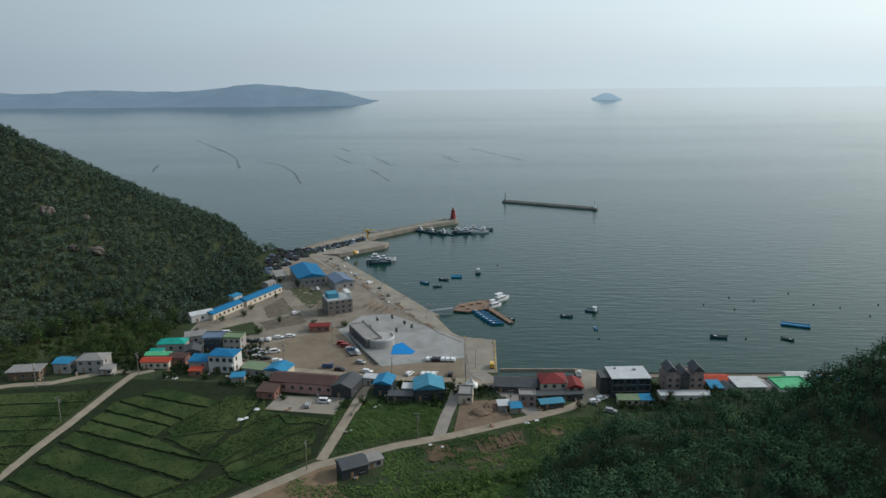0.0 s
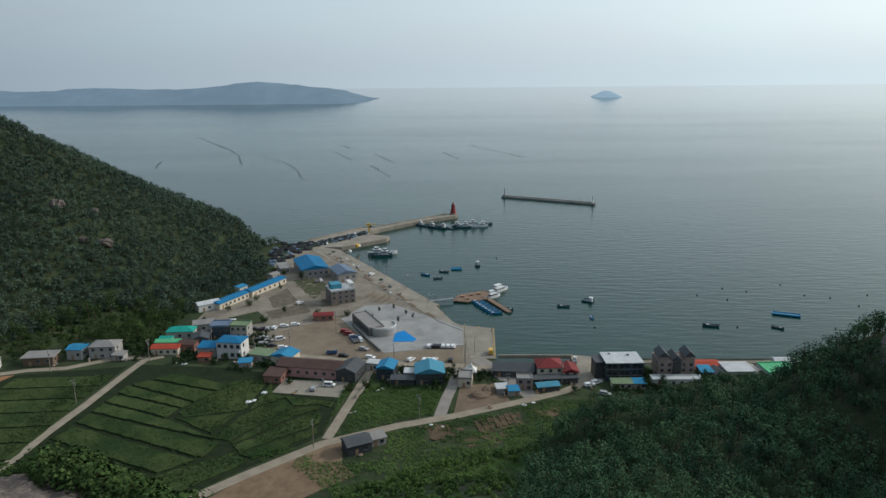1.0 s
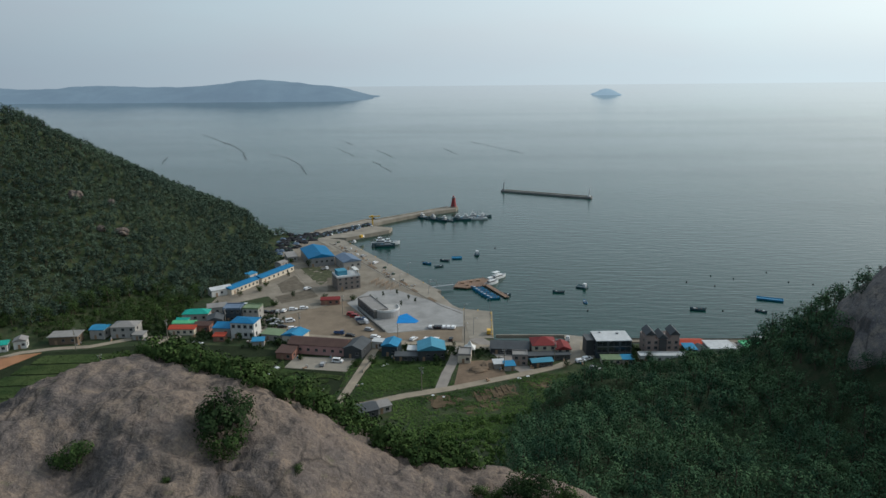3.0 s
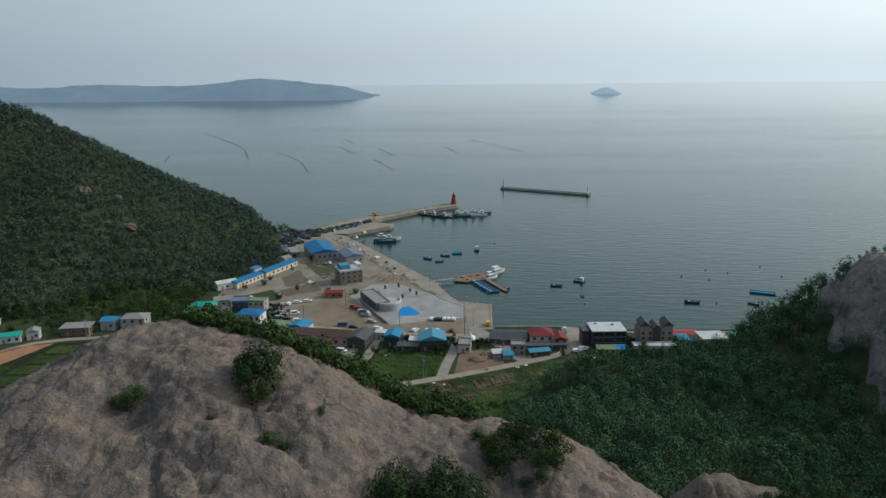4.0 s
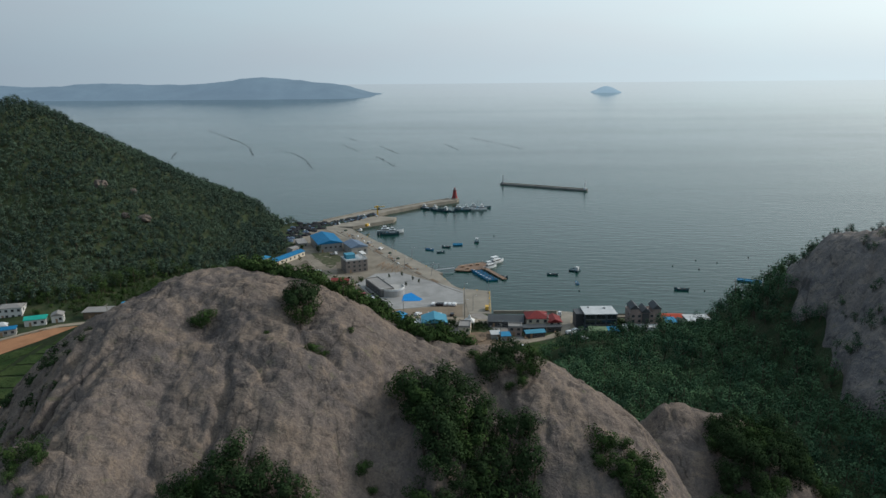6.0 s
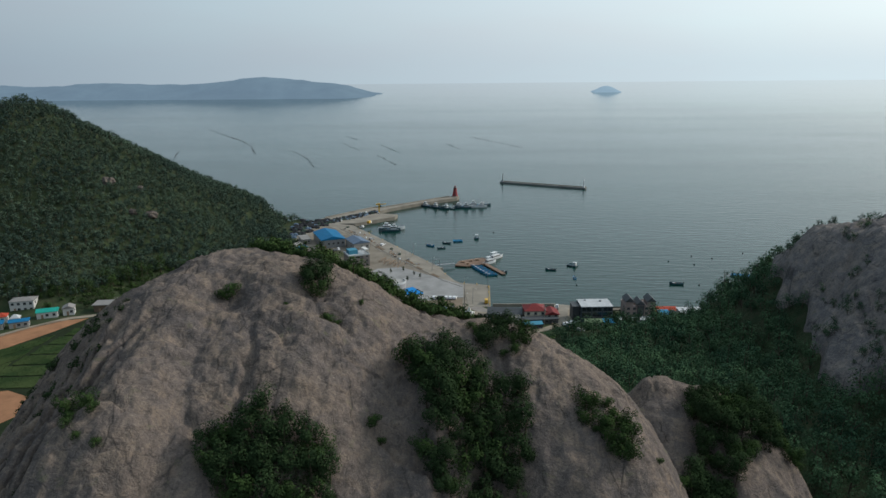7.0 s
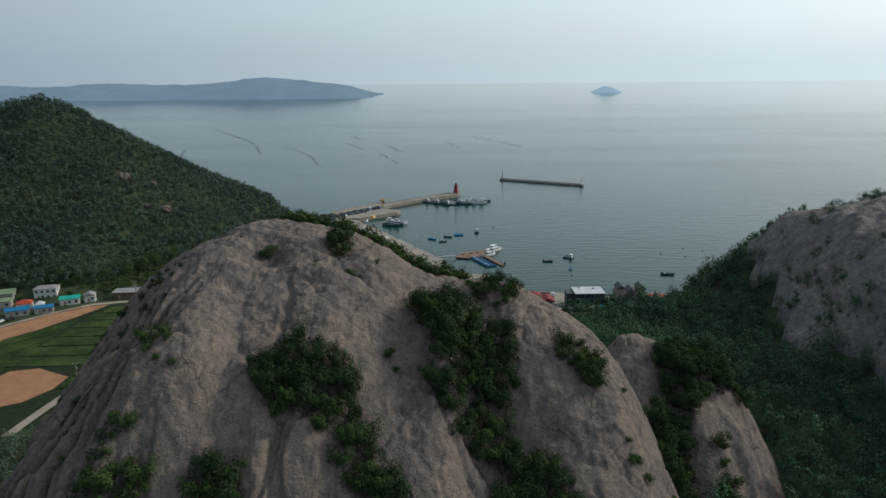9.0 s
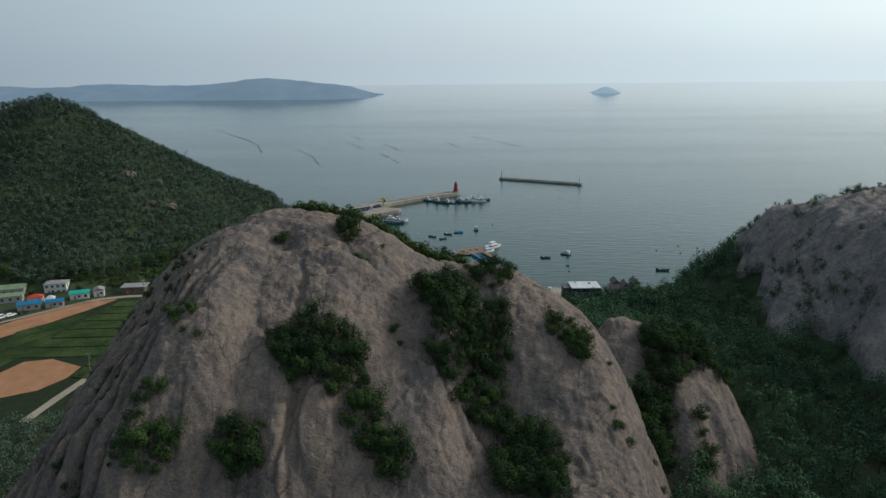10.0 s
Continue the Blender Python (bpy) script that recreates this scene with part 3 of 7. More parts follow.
EDGE_Y = [60, 120, 171, 188, 211, 228, 236]
EDGE_X = [4, 10, 17, 27, 38, 47, 62]
X, Y = scatter(0, 214, -20, 240, 3.6, 6)
bare = (main_dome(X, Y) > land(X, Y) + 0.4) | (knob_dome(X, Y) > land(X, Y) + 0.4)
ok = (X > np.interp(Y, EDGE_Y, EDGE_X) + 3 * vnoise(X / 9, Y / 9, 2)) & ~bare & (cliff_part(X, Y) < 0.35) & (Y < 236 - 8 * (X < 70)) & (land(X, Y) > 4) & ((X < 120) | (Y > 150 - 0.5 * (X - 120)))
spots = at_ground(X, Y, ok)
low = spots[:, 1] > 186 + 8 * vnoise(spots[:, 0] / 12, spots[:, 1] / 12, 5)          # smaller growth towards the shore road
mid_kits = [tree_kit(160 + i, 5.8 + 0.6 * (i % 3), 2.6 + 0.25 * (i % 4), 230, 0.46, 11 + i % 4, 0.06, 1.0, 0.2, 1) for i in range(7)]
far = ~low & (spots[:, 1] > 118)
forest("valley_woods", spots[~low & ~far], near_kits + pine_kits, LEAF_DARK, "dense mixed green woods filling the valley below the rocks", 0.65, 1.4)
forest("brow_woods", spots[far], mid_kits + pine_kits, LEAF_DARK, "dense mixed green woods over the brow towards the shore", 0.65, 1.35)
forest("shore_woods", spots[low], mid_kits, LEAF_DARK, "lower mixed woods above the shore houses", 0.45, 0.95)

# scrub on the ledges and in the clefts of the slabs, and pines along their crest
X, Y = scatter(72, 190, 24, 160, 2.0, 16)
ok = (cliff_part(X, Y) > 0.3) & (((cliff_step(X, Y) > 0.55) & (vnoise(X / 7, Y / 7, 5) > -0.3)) | ((np.abs(vnoise((X * 0.75 - Y * 0.66) / 7 + 3, (X + Y) / 34, 1)) < 0.06) & (vnoise(X / 9, Y / 9, 4) > 0)) | (vnoise(X / 6, Y / 6, 3) > 0.62))
P3 = np.stack([X[ok], Y[ok], cliff(X[ok], Y[ok]) - 0.3], 1)
forest("cliff_scrub", P3, mid_kits, LEAF_DARK, "scattered small pines and scrub growing on the slabs", 0.22, 0.6)
X, Y = scatter(96, 190, 126, 160, 3.0, 26)
ok = (cliff_part(X, Y) > 0.2) & (Y > 139 - 0.05 * (X - 100) + 3 * vnoise(X / 8, Y / 8, 1)) & (vnoise(X / 5, Y / 5, 2) > -0.35)
P3 = np.stack([X[ok], Y[ok], cliff(X[ok], Y[ok]) - 0.3], 1)
forest("crest_pines", P3, pine_kits, LEAF_PINE, "wind-shaped pines along the crest of the ridge", 0.35, 0.6)

X, Y = scatter(-190, -58, 40, 150, 4.0, 8)
ok = (main_dome(X, Y) < land(X, Y)) & (((X > -118 - 0.1 * (Y - 60)) & (pedestal(X, Y) > 1.0) & (Y < 118 + (X + 100) * 1.0)) | (Y < 109 + 4 * vnoise(X / 9, Y / 9, 2) + 0.1 * (X + 140)))
forest("slope_woods", at_ground(X, Y, ok), mid_kits, LEAF_PINE, "dark green trees at the western foot of the dome")

X, Y = scatter(-70, 34, 60, 186, 2.8, 9)
ok = (main_dome(X, Y) < land(X, Y)) & (X < np.interp(Y, EDGE_Y, EDGE_X)) & (pedestal(X, Y) > 2.2) & (vnoise(X / 12, Y / 12, 4) + 0.5 * vnoise(X / 5, Y / 5, 1) > -0.45)
bush_kits = [tree_kit(80 + i, 1.9 + 0.4 * (i % 3), 1.5, 170, 0.38, 7, 0.02, 1.0, 0.6, 1) for i in range(5)]
forest("slope_scrub", at_ground(X, Y, ok), bush_kits, LEAF_MEADOW, "bright green scrub and creepers on the slope above the road", 0.6, 1.3)

X, Y = scatter(-190, -108, 296, 470, 4.4, 17)
ok = (hill(X, Y) < 6) & (X < np.interp(Y, [296, 330, 350, 378, 400, 430, 470], [-140, -140, -131, -119, -120, -133, -135])) & (coast_distance(X, Y) > 3) & (Y > 318)
forest("foot_woods", at_ground(X, Y, ok), far_kits, LEAF_PINE, "dark green woods reaching down behind the sheds")

X, Y = scatter(-262, -138, 262, 330, 3.1, 10)
ok = (hill(X, Y) < 8) & (Y > 268 + 0.12 * (X + 180)) & (vnoise(X / 10, Y / 7, 2) > -0.55) & (X < -140)
forest("foothill_scrub", at_ground(X, Y, ok), bush_kits + near_kits[:2], LEAF_BUSH, "scrub and kitchen-garden bushes at the foot of the hill", 0.7, 1.7)


# Shrubs that grow singly on the bare rock: each is a thing with crown and stem.
def shrub_model(seed, h, spread, sprays, leaf, mat, low):
    v, (wv, wq), soft = tree_kit(seed, h, spread, sprays, leaf, 14, low)
    root = new("shrub")
    v, q = sprays_of(v)
    part("crown", array_mesh("crown", v, q, mat, soft=soft), None, root)
    part("stem", array_mesh("stem", wv, wq, BARK), None, root)
    return tagged(root, "dense dark green shrub rooted in a cleft of bare rock", "shrub", "shrubs on the rock")


low_shrub = shrub_model(101, 2.4, 1.7, 950, 0.19, LEAF_BUSH, 0.0)
mid_shrub = shrub_model(102, 4.0, 2.2, 1300, 0.23, LEAF_BUSH, 0.05)
dark_shrub = shrub_model(103, 4.4, 2.2, 1300, 0.23, LEAF_SHADE, 0.04)
small_tree = shrub_model(104, 5.5, 2.3, 1400, 0.24, LEAF_SHADE, 0.14)
tagged(small_tree, "small dark green tree with a bare stem growing from the rock", "tree")
SHRUBS = [low_shrub, mid_shrub, dark_shrub, small_tree]
for i, ob in enumerate(SHRUBS):     # the four patterns stand on the rim behind the summit
    x, y = ((-14.5, 30.0), (2.0, 6.6), (-20.5, -4.6), (8.6, -6.4))[i]
    ob.matrix_basis = pose(x, y, float(rock_top(x, y)) - 0.3)


def plant(kind, x, y, s=1.0, sink=0.3):
    z = float(rock_top(np.array([x]), np.array([y]))[0])
    s *= (1.0, 1.3, 1.3, 1.25)[kind]
    turn = (x * 37.0 + y * 91.0) % 360
    ob = copy_thing(SHRUBS[kind], pose(x, y, z - sink, 0, 0, turn))
    ob.scale = (s, s, s)
    return ob


plant(0, -29.4, 16.5, 1.05), plant(0, -30.6, 16.0, 0.8)
plant(2, -19.8, 19.4, 0.9), plant(2, -18.4, 20.6, 0.85), plant(1, -19.0, 18.2, 0.7), plant(0, -20.6, 20.8, 0.9)
plant(0, -16.9, 14.4, 0.75), plant(0, -15.7, 14.8, 0.5), plant(0, -13.2, 18.4, 0.4), plant(0, -22.3, 15.2, 0.3)
# thickets that fill the gullies and hollows
def inside(x, y, outline):
    hit = False
    for (ax, ay), (bx, by) in zip(outline, outline[1:] + outline[:1]):
        if (ay > y) != (by > y) and x < (bx - ax) * (y - ay) / (by - ay) + ax:
            hit = not hit
    return hit


def thicket(outline, count, kinds, lo, hi, seed):
    """Shrubs scattered evenly over a patch of rock."""
    fill = random.Random(seed)
    xs, ys = [p[0] for p in outline], [p[1] for p in outline]
    placed = []
    for tries in range(count * 60):
        x, y = fill.uniform(min(xs), max(xs)), fill.uniform(min(ys), max(ys))
        if inside(x, y, outline) and all((x - a) ** 2 + (y - b) ** 2 > 1.9 for a, b in placed):
            placed.append((x, y))
            plant(fill.choice(kinds), x, y, fill.uniform(lo, hi))
            if len(placed) == count:
                break


thicket([(-27.0, -2.4), (-21.2, 0.0), (-14.6, -1.0), (-13.6, -2.8), (-12.6, -5.0), (-15.6, -8.6), (-17.8, -7.5), (-23.0, -6.8), (-25.4, -5.8)], 30, (1, 2, 2, 3), 0.62, 0.9, 8)
thicket([(-14.6, -6.4), (-12.2, -5.4), (-10.6, -8.5), (-7.4, -10.4), (-7.5, -13.0), (-10.7, -12.8), (-13.2, -11.3), (-15.4, -9.0)], 20, (1, 1, 2), 0.65, 0.95, 17)
thicket([(-7.0, 14.2), (-4.2, 14.6), (0.6, 12.2), (3.4, 11.9), (8.0, 11.7), (7.8, 7.6), (6.8, 3.2), (6.6, -1.6), (1.8, -1.8), (-0.8, -1.2), (-2.6, 0.6), (-5.0, 3.6), (-4.8, 6.7)], 56, (1, 2, 2, 3), 0.65, 0.95, 9)
thicket([(6.4, -1.6), (7.8, 0.2), (11.7, -1.9), (14.4, -6.1), (15.0, -11.3), (5.0, -10.4), (5.2, -4.7)], 30, (1, 2, 2, 3), 0.65, 0.95, 19)
thicket([(0.6, 23.0), (4.6, 24.4), (8.8, 22.0), (8.2, 17.6), (5.4, 17.2), (2.6, 18.6)], 14, (0, 1, 2), 0.55, 0.75, 10)
thicket([(14.6, 11.6), (17.3, 13.0), (20.6, 11.4), (21.3, 7.5), (20.0, 5.6), (17.1, 8.0), (14.8, 9.4)], 18, (0, 1, 1), 0.55, 0.85, 11)
thicket([(-32.0, -13.0), (-29.4, -12.0), (-27.1, -13.5), (-26.4, -16.0), (-29.3, -16.0), (-31.4, -14.8)], 12, (1, 2, 3), 0.75, 1.0, 12)
thicket([(-43.2, -17.2), (-38.5, -14.2), (-37.2, -16.2), (-37.2, -17.1), (-41.8, -19.6)], 14, (0, 1, 1), 0.6, 0.95, 13)
thicket([(-42.6, -0.4), (-38.0, -2.9), (-37.6, -5.2), (-39.6, -7.0)], 7, (0, 0, 1), 0.45, 0.75, 15)
thicket([(-42.7, -11.3), (-40.0, -11.3), (-40.2, -13.2), (-42.1, -15.0)], 5, (0, 0, 1), 0.5, 0.8, 16)
plant(0, 23.7, 2.0, 0.55), plant(0, 25.9, -1.2, 0.7), plant(0, 25.0, 0.4, 0.5), plant(0, -36.5, -6.7, 0.5)
plant(0, -10.0, 4.6, 0.8), plant(0, -9.2, 3.8, 0.55), plant(0, -27.0, -1.6, 0.4), plant(0, -24.0, 0.6, 0.35)


def rooted(X, Y, ok, sink=0.25):
    return np.stack([X[ok], Y[ok], rock_top(X[ok], Y[ok]) - sink], 1)


# scrub in the grooves of the west flank, and the low hedge along the northern rim
low_kits = [tree_kit(140 + i, 1.7 + 0.3 * (i % 3), 1.3, 240, 0.27, 8, 0.0, 1.0, 0.8, 1) for i in range(4)]
X, Y = scatter(-68, -42, -20, 16, 0.8, 18)
ok = (groove(X, Y) < 0.27) & (main_dome(X, Y) > land(X, Y)) & (vnoise(X / 5, Y / 5, 3) > -0.25)
forest("flank_scrub", rooted(X, Y, ok), low_kits, LEAF_SHADE, "dark scrub and grass rooted in grooves of the rock flank", 0.45, 1.0)
X, Y = scatter(-42, 1, 24, 41, 1.05, 19)
line = np.interp(X, [-42, -34, -28, -24, -20, -10, -4, 0, 8], [32.5, 33.6, 31.2, 28.8, 27.6, 28.2, 28.8, 28.2, 27.4])
ok = (Y > line - 0.9 + 0.8 * vnoise(X / 3, Y / 3, 1)) & (Y < line + 5.2) & (vnoise(X / 4, Y / 4, 5) > -0.65)
forest("rim_scrub", rooted(X, Y, ok), low_kits, LEAF_BUSH, "low hedge of green scrub along the far rim of the dome", 0.6, 1.45)
rim = random.Random(4)
# shrubs over the crown of the knob and down its cleft
thicket([(36.0, 36.6), (38.8, 38.8), (44.0, 38.2), (47.6, 33.0), (47.6, 28.4), (43.1, 27.6), (39.5, 22.5), (36.0, 26.0)], 40, (1, 2, 2, 3), 0.6, 0.9, 21)
thicket([(34.4, 26.0), (39.0, 21.6), (36.9, 16.4), (36.0, 10.0), (32.0, 9.0), (31.6, 20.0)], 26, (1, 2, 2, 3), 0.7, 1.0, 22)
thicket([(41.3, 17.0), (43.9, 18.3), (43.9, 13.1), (41.9, 8.0), (40.6, 9.0)], 7, (0, 1), 0.6, 0.85, 23)
thicket([(47.0, 34.0), (50.5, 36.0), (52.5, 33.0), (51.0, 28.5), (48.2, 28.8)], 12, (0, 0, 1), 0.6, 0.9, 24)
# tufts hanging on the shoulders
for i in range(9):
    plant(0, rim.uniform(22, 33), rim.uniform(-2, 20), rim.uniform(0.4, 0.8))

# outcrops on the wooded hill
for ox, oy, r, h in OUTCROPS:
    bm = bmesh.new()
    bmesh.ops.create_icosphere(bm, subdivisions=4, radius=1)
    for vert in bm.verts:
        c = vert.co
        k = 1 + 0.35 * noise.noise(c * 1.7 + Vector((ox, oy, 0))) + 0.15 * noise.noise(c * 5)
        vert.co = Vector((c.x * r, c.y * r * 0.7, c.z * h)) * k
    rockout = part("boulder_outcrop", bm, ROCK)
    rockout.matrix_basis = pose(ox, oy, land_at(ox, oy) + 0.8, 0, 0, ox)
    tagged(rockout, "pale rock outcrop among hillside woods", "rock", kind="structure")


# ---- village: surfaces ----
CONCRETE = worn("quay_concrete", (0.245, 0.222, 0.185), 0.3, 0.12, 0.9, 0.2)
PAVING = worn("plaza_paving", (0.27, 0.27, 0.265), 0.28, 0.15, 0.85, 0.2)
ROADC = worn("road_concrete", (0.265, 0.228, 0.178), 0.25, 0.2, 0.95, 0.1)
TRACK = worn("grey_track", (0.24, 0.22, 0.20), 0.2, 0.25, 0.95, 0.1)
GRAVEL = worn("gravel_yard", (0.195, 0.157, 0.118), 0.3, 0.10, 0.95, 0.1, bump=0.05)
DUST = worn("dusty_ground", (0.215, 0.190, 0.155), 0.4, 0.09, 0.95, 0.1, bump=0.05)
EARTH = worn("orange_earth", (0.30, 0.155, 0.085), 0.25, 0.15, 0.95, 0.1, bump=0.06)
APRON = worn("trampled_earth", (0.185, 0.130, 0.086), 0.35, 0.22, 0.95, 0.1, bump=0.08)
PLOT = worn("plot_soil", (0.105, 0.078, 0.050), 0.45, 0.5, 0.95, 0.1, bump=0.1)
CHARCOAL_STONE = worn("grey_stonework", (0.15, 0.15, 0.145), 0.3, 0.6, 0.9, 0.2)
LOT = worn("lot_earth", (0.130, 0.112, 0.088), 0.4, 0.3, 0.95, 0.1, bump=0.06)
WEEDS = worn("weedy_ground", (0.075, 0.082, 0.048), 0.5, 0.35, 0.95, 0.1, bump=0.1)
BROWN = worn("brown_earth", (0.165, 0.122, 0.088), 0.3, 0.2, 0.95, 0.1, bump=0.08)
FIELD = leaf_material("field_crop", (0.022, 0.041, 0.017), (0.052, 0.072, 0.029), 0.10)
DARK_JOINT = worn("drain_dark", (0.10, 0.09, 0.08), 0.3, 0.5, 0.9, 0.2)
DITCH = worn("ditch_weeds", (0.018, 0.027, 0.012), 0.4, 0.4, 0.95, 0.1, bump=0.1)


BEDS = []


def slab(name, pts, top, mat, bottom=None, label="", category="", kind="structure", cut=6.0, wavy=0.0):
    """A flat piece of the plain over the outline pts, top metres above the ground's lie, with sides down to bottom."""
    if name == "crop_bed":
        BEDS.append(pts)
    bm = bmesh.new()
    face = bm.faces.new([bm.verts.new((x, y, 0)) for x, y in pts])
    for axis, lo, hi in ((1, min(p[1] for p in pts), max(p[1] for p in pts)), (0, min(p[0] for p in pts), max(p[0] for p in pts))):
        c = math.ceil(lo / cut) * cut
        while c < hi:
            co, no = [0, 0, 0], [0, 0, 0]
            co[axis], no[axis] = c, 1
            bmesh.ops.bisect_plane(bm, geom=bm.verts[:] + bm.edges[:] + bm.faces[:], plane_co=co, plane_no=no)
            c += cut
    bmesh.ops.triangulate(bm, faces=bm.faces[:])
    rim = [e for e in bm.edges if e.is_boundary]
    deep = bmesh.ops.extrude_edge_only(bm, edges=rim)["geom"]
    low = {v for v in deep if isinstance(v, bmesh.types.BMVert)}
    for v in bm.verts if wavy else ():          # trodden, overgrown edges
        v.co.x += wavy * noise.noise(Vector((v.co.x / 2.6, v.co.y / 2.6, 0.3)))
        v.co.y += wavy * noise.noise(Vector((v.co.x / 2.6, v.co.y / 2.6, 7.9)))
    xy = np.array([v.co[:2] for v in bm.verts])
    up = plain(xy[:, 1]) + (pedestal(xy[:, 0], xy[:, 1]) + hill(xy[:, 0], xy[:, 1]))
    for v, h in zip(bm.verts, up):
        v.co.z = (bottom if bottom is not None else h - 0.6) if v in low else h + top + 0.22 * wavy * noise.noise(v.co * 0.55)
    bmesh.ops.recalc_face_normals(bm, faces=bm.faces[:])
    return tagged(part(name, bm, mat), label, category, kind=kind)


def strip(name, line, width, top, mat, label, category="road"):
    """A road along a bent line."""
    p = [Vector(q) for q in line]
    left, right = [], []
    for i, q in enumerate(p):
        d = (p[min(i + 1, len(p) - 1)] - p[max(i - 1, 0)]).normalized()
        n = Vector((-d.y, d.x)) * width / 2
        left.append(tuple(q + n))
        right.append(tuple(q - n))
    return slab(name, left + right[::-1], top, mat, label=label, category=category)


slab("yard_ground", [(-132, 296), (-133, 330), (-112, 372), (-124, 436), (-116, 474), (-97, 456), (-24, 346), (-8, 312), (-3, 306), (8, 301), (8, 258), (-50, 259), (-72, 264), (-104, 284)],
     0.05, DUST, label="dusty trodden ground of the fishing village", category="ground")
slab("quay", [(-112, 484), (-97.2, 461), (-86.4, 456), (-64.8, 421), (-39.8, 380.2), (-19.1, 346), (-6.8, 313.6), (-2.8, 308.4), (13.2, 304.2), (12.4, 266), (1.5, 266), (-1, 298), (-12, 310), (-46, 362), (-74, 408), (-98, 444), (-119, 476)],
     0.14, CONCRETE, -4, "pale concrete quay with a sheer seaward wall", "quay")
slab("pier", [(-113, 483), (-79.7, 525.5), (-70.5, 526), (-45.5, 549.5), (-16, 578), (-12, 582), (-6.5, 580), (-8.5, 572), (-42, 545.2), (-66, 520), (-77, 503), (-56, 496.5), (-57.5, 488), (-86, 463), (-98, 462)],
     0.10, CONCRETE, -4, "long pale concrete pier reaching out to the light", "pier")
strip("pier_parapet", [(-113, 483.5), (-80.0, 525.6), (-71, 526.6), (-45.8, 549.8), (-16, 578.4)], 0.6, 0.8, CONCRETE, "concrete wave wall on the seaward side of the pier", "wall")
slab("parking_lot", [(-88.6, 298), (-64, 322), (-41, 281), (-36, 272), (-1.8, 279), (-1.6, 261.6), (-62, 267), (-86, 277)], 0.09, GRAVEL, label="bare brown gravel parking ground", category="parking")
slab("plaza", [(-61.5, 316.4), (-53, 336.6), (-39, 340), (-12, 314.5), (-1.4, 304), (-1.2, 282), (-35.4, 272)], 0.17, PAVING, label="pale grey paved waterfront plaza", category="plaza")
strip("road_main", [(-84, 155), (-65.5, 174.5), (-46.4, 192.8), (-23.2, 205), (-5, 212), (18, 223.4), (36, 233), (49.3, 244.8), (52, 262)], 4.0, 0.16, ROADC, "pale concrete village road with dusty edges")
strip("road_side", [(-45.6, 196), (-43.9, 208.3), (-42.2, 222.5), (-39.9, 244), (-38, 259)], 3.4, 0.14, ROADC, "narrow pale concrete lane between fields")
strip("road_field", [(-148.4, 113), (-147, 130), (-140.4, 185), (-139.7, 198), (-137.8, 217), (-136.6, 247.6), (-135.5, 262.4), (-129, 267)], 3.3, 0.18, ROADC, "straight pale concrete farm track")
strip("road_village", [(-226, 194), (-203, 230), (-190, 246), (-178, 251), (-164, 253.5), (-150, 263.5), (-134, 267)], 3.8, 0.14, ROADC, "pale concrete lane before the hillside houses")
strip("road_harbour", [(-112, 273), (-90, 274.5), (-71, 267.5), (-37.6, 260.5), (-5.9, 258), (11, 254)], 5.0, 0.20, ROADC, "pale concrete road behind the harbour")
strip("road_shore", [(4, 266), (12, 254), (17, 242), (24, 229)], 6.5, 0.12, TRACK, "grey asphalt slip road to the shore")
strip("road_track", [(-9.5, 211), (-7.5, 226), (-5.0, 240), (-3, 256)], 4.2, 0.11, TRACK, "grey unpaved track")
strip("road_upper", [(-124, 300), (-96, 306), (-78, 310), (-60, 326), (-48, 338)], 5.0, 0.12, DUST, "dusty lane past the net yards")
strip("road_yard", [(-108, 392), (-84, 398), (-72, 406)], 5.0, 0.13, ROADC, "pale lane beside the warehouse")
strip("road_shed", [(-103, 381), (-88, 352), (-76, 338)], 5.5, 0.12, DUST, "dusty lane below the long sheds")
slab("dirt_apron", [(-84, 148), (-64, 174), (-55, 183), (-46, 190.5), (-33.5, 200), (-25, 204), (-35, 197), (-39.5, 190), (-38, 181), (-33, 174), (-60, 150)], 0.12, APRON, label="trampled brown earth beside the road", category="ground")
slab("earth_plot", [(-4.5, 214), (16, 223.5), (13.5, 236), (7, 240), (-2.5, 238)], 0.10, BROWN, label="raw brown building plot with tyre tracks", category="ground")
slab("concrete_yard", [(-73, 231), (-47, 227), (-45.5, 241), (-71, 243)], 0.12, CONCRETE, label="concrete forecourt of the brown building", category="ground")
slab("shore_yard", [(42, 240), (53, 243), (54, 268), (44, 271), (43.5, 255)], 0.15, CONCRETE, -3, "concrete landing by the water", "quay")
slab("bare_field_upper", [(-219, 205), (-206, 224), (-195, 241), (-181, 246), (-187, 227), (-199, 199), (-207, 188)], 0.14, EARTH, label="freshly tilled orange earth strip", category="field")
slab("bare_field_lower", [(-183, 149), (-179, 163), (-169, 166), (-153, 158.5), (-153, 148), (-158, 137), (-169, 130)], 0.14, EARTH, label="freshly tilled orange earth patch", category="field")
slab("meadow", [(-41, 209), (-11, 214), (-9, 238), (-38, 241)], 0.06, FIELD, label="rough green meadow behind the houses", category="field")
for plot in ([(-15.9, 204.7), (-6.8, 207.0), (0.5, 201.2), (-10.0, 195.5)], [(2.4, 208.4), (17.7, 216.0), (19.8, 207.5), (4.9, 199.2)], [(-1.3, 196.2), (13.0, 201.5), (11.0, 191.5), (0.4, 186)], [(23.5, 217.6), (32.5, 221.0), (31.4, 212.5), (25.9, 212.8)]):
    slab("garden_plot", plot, 0.12, PLOT, label="dug brown vegetable plot with weedy edges", category="field", cut=1.5, wavy=2.2)
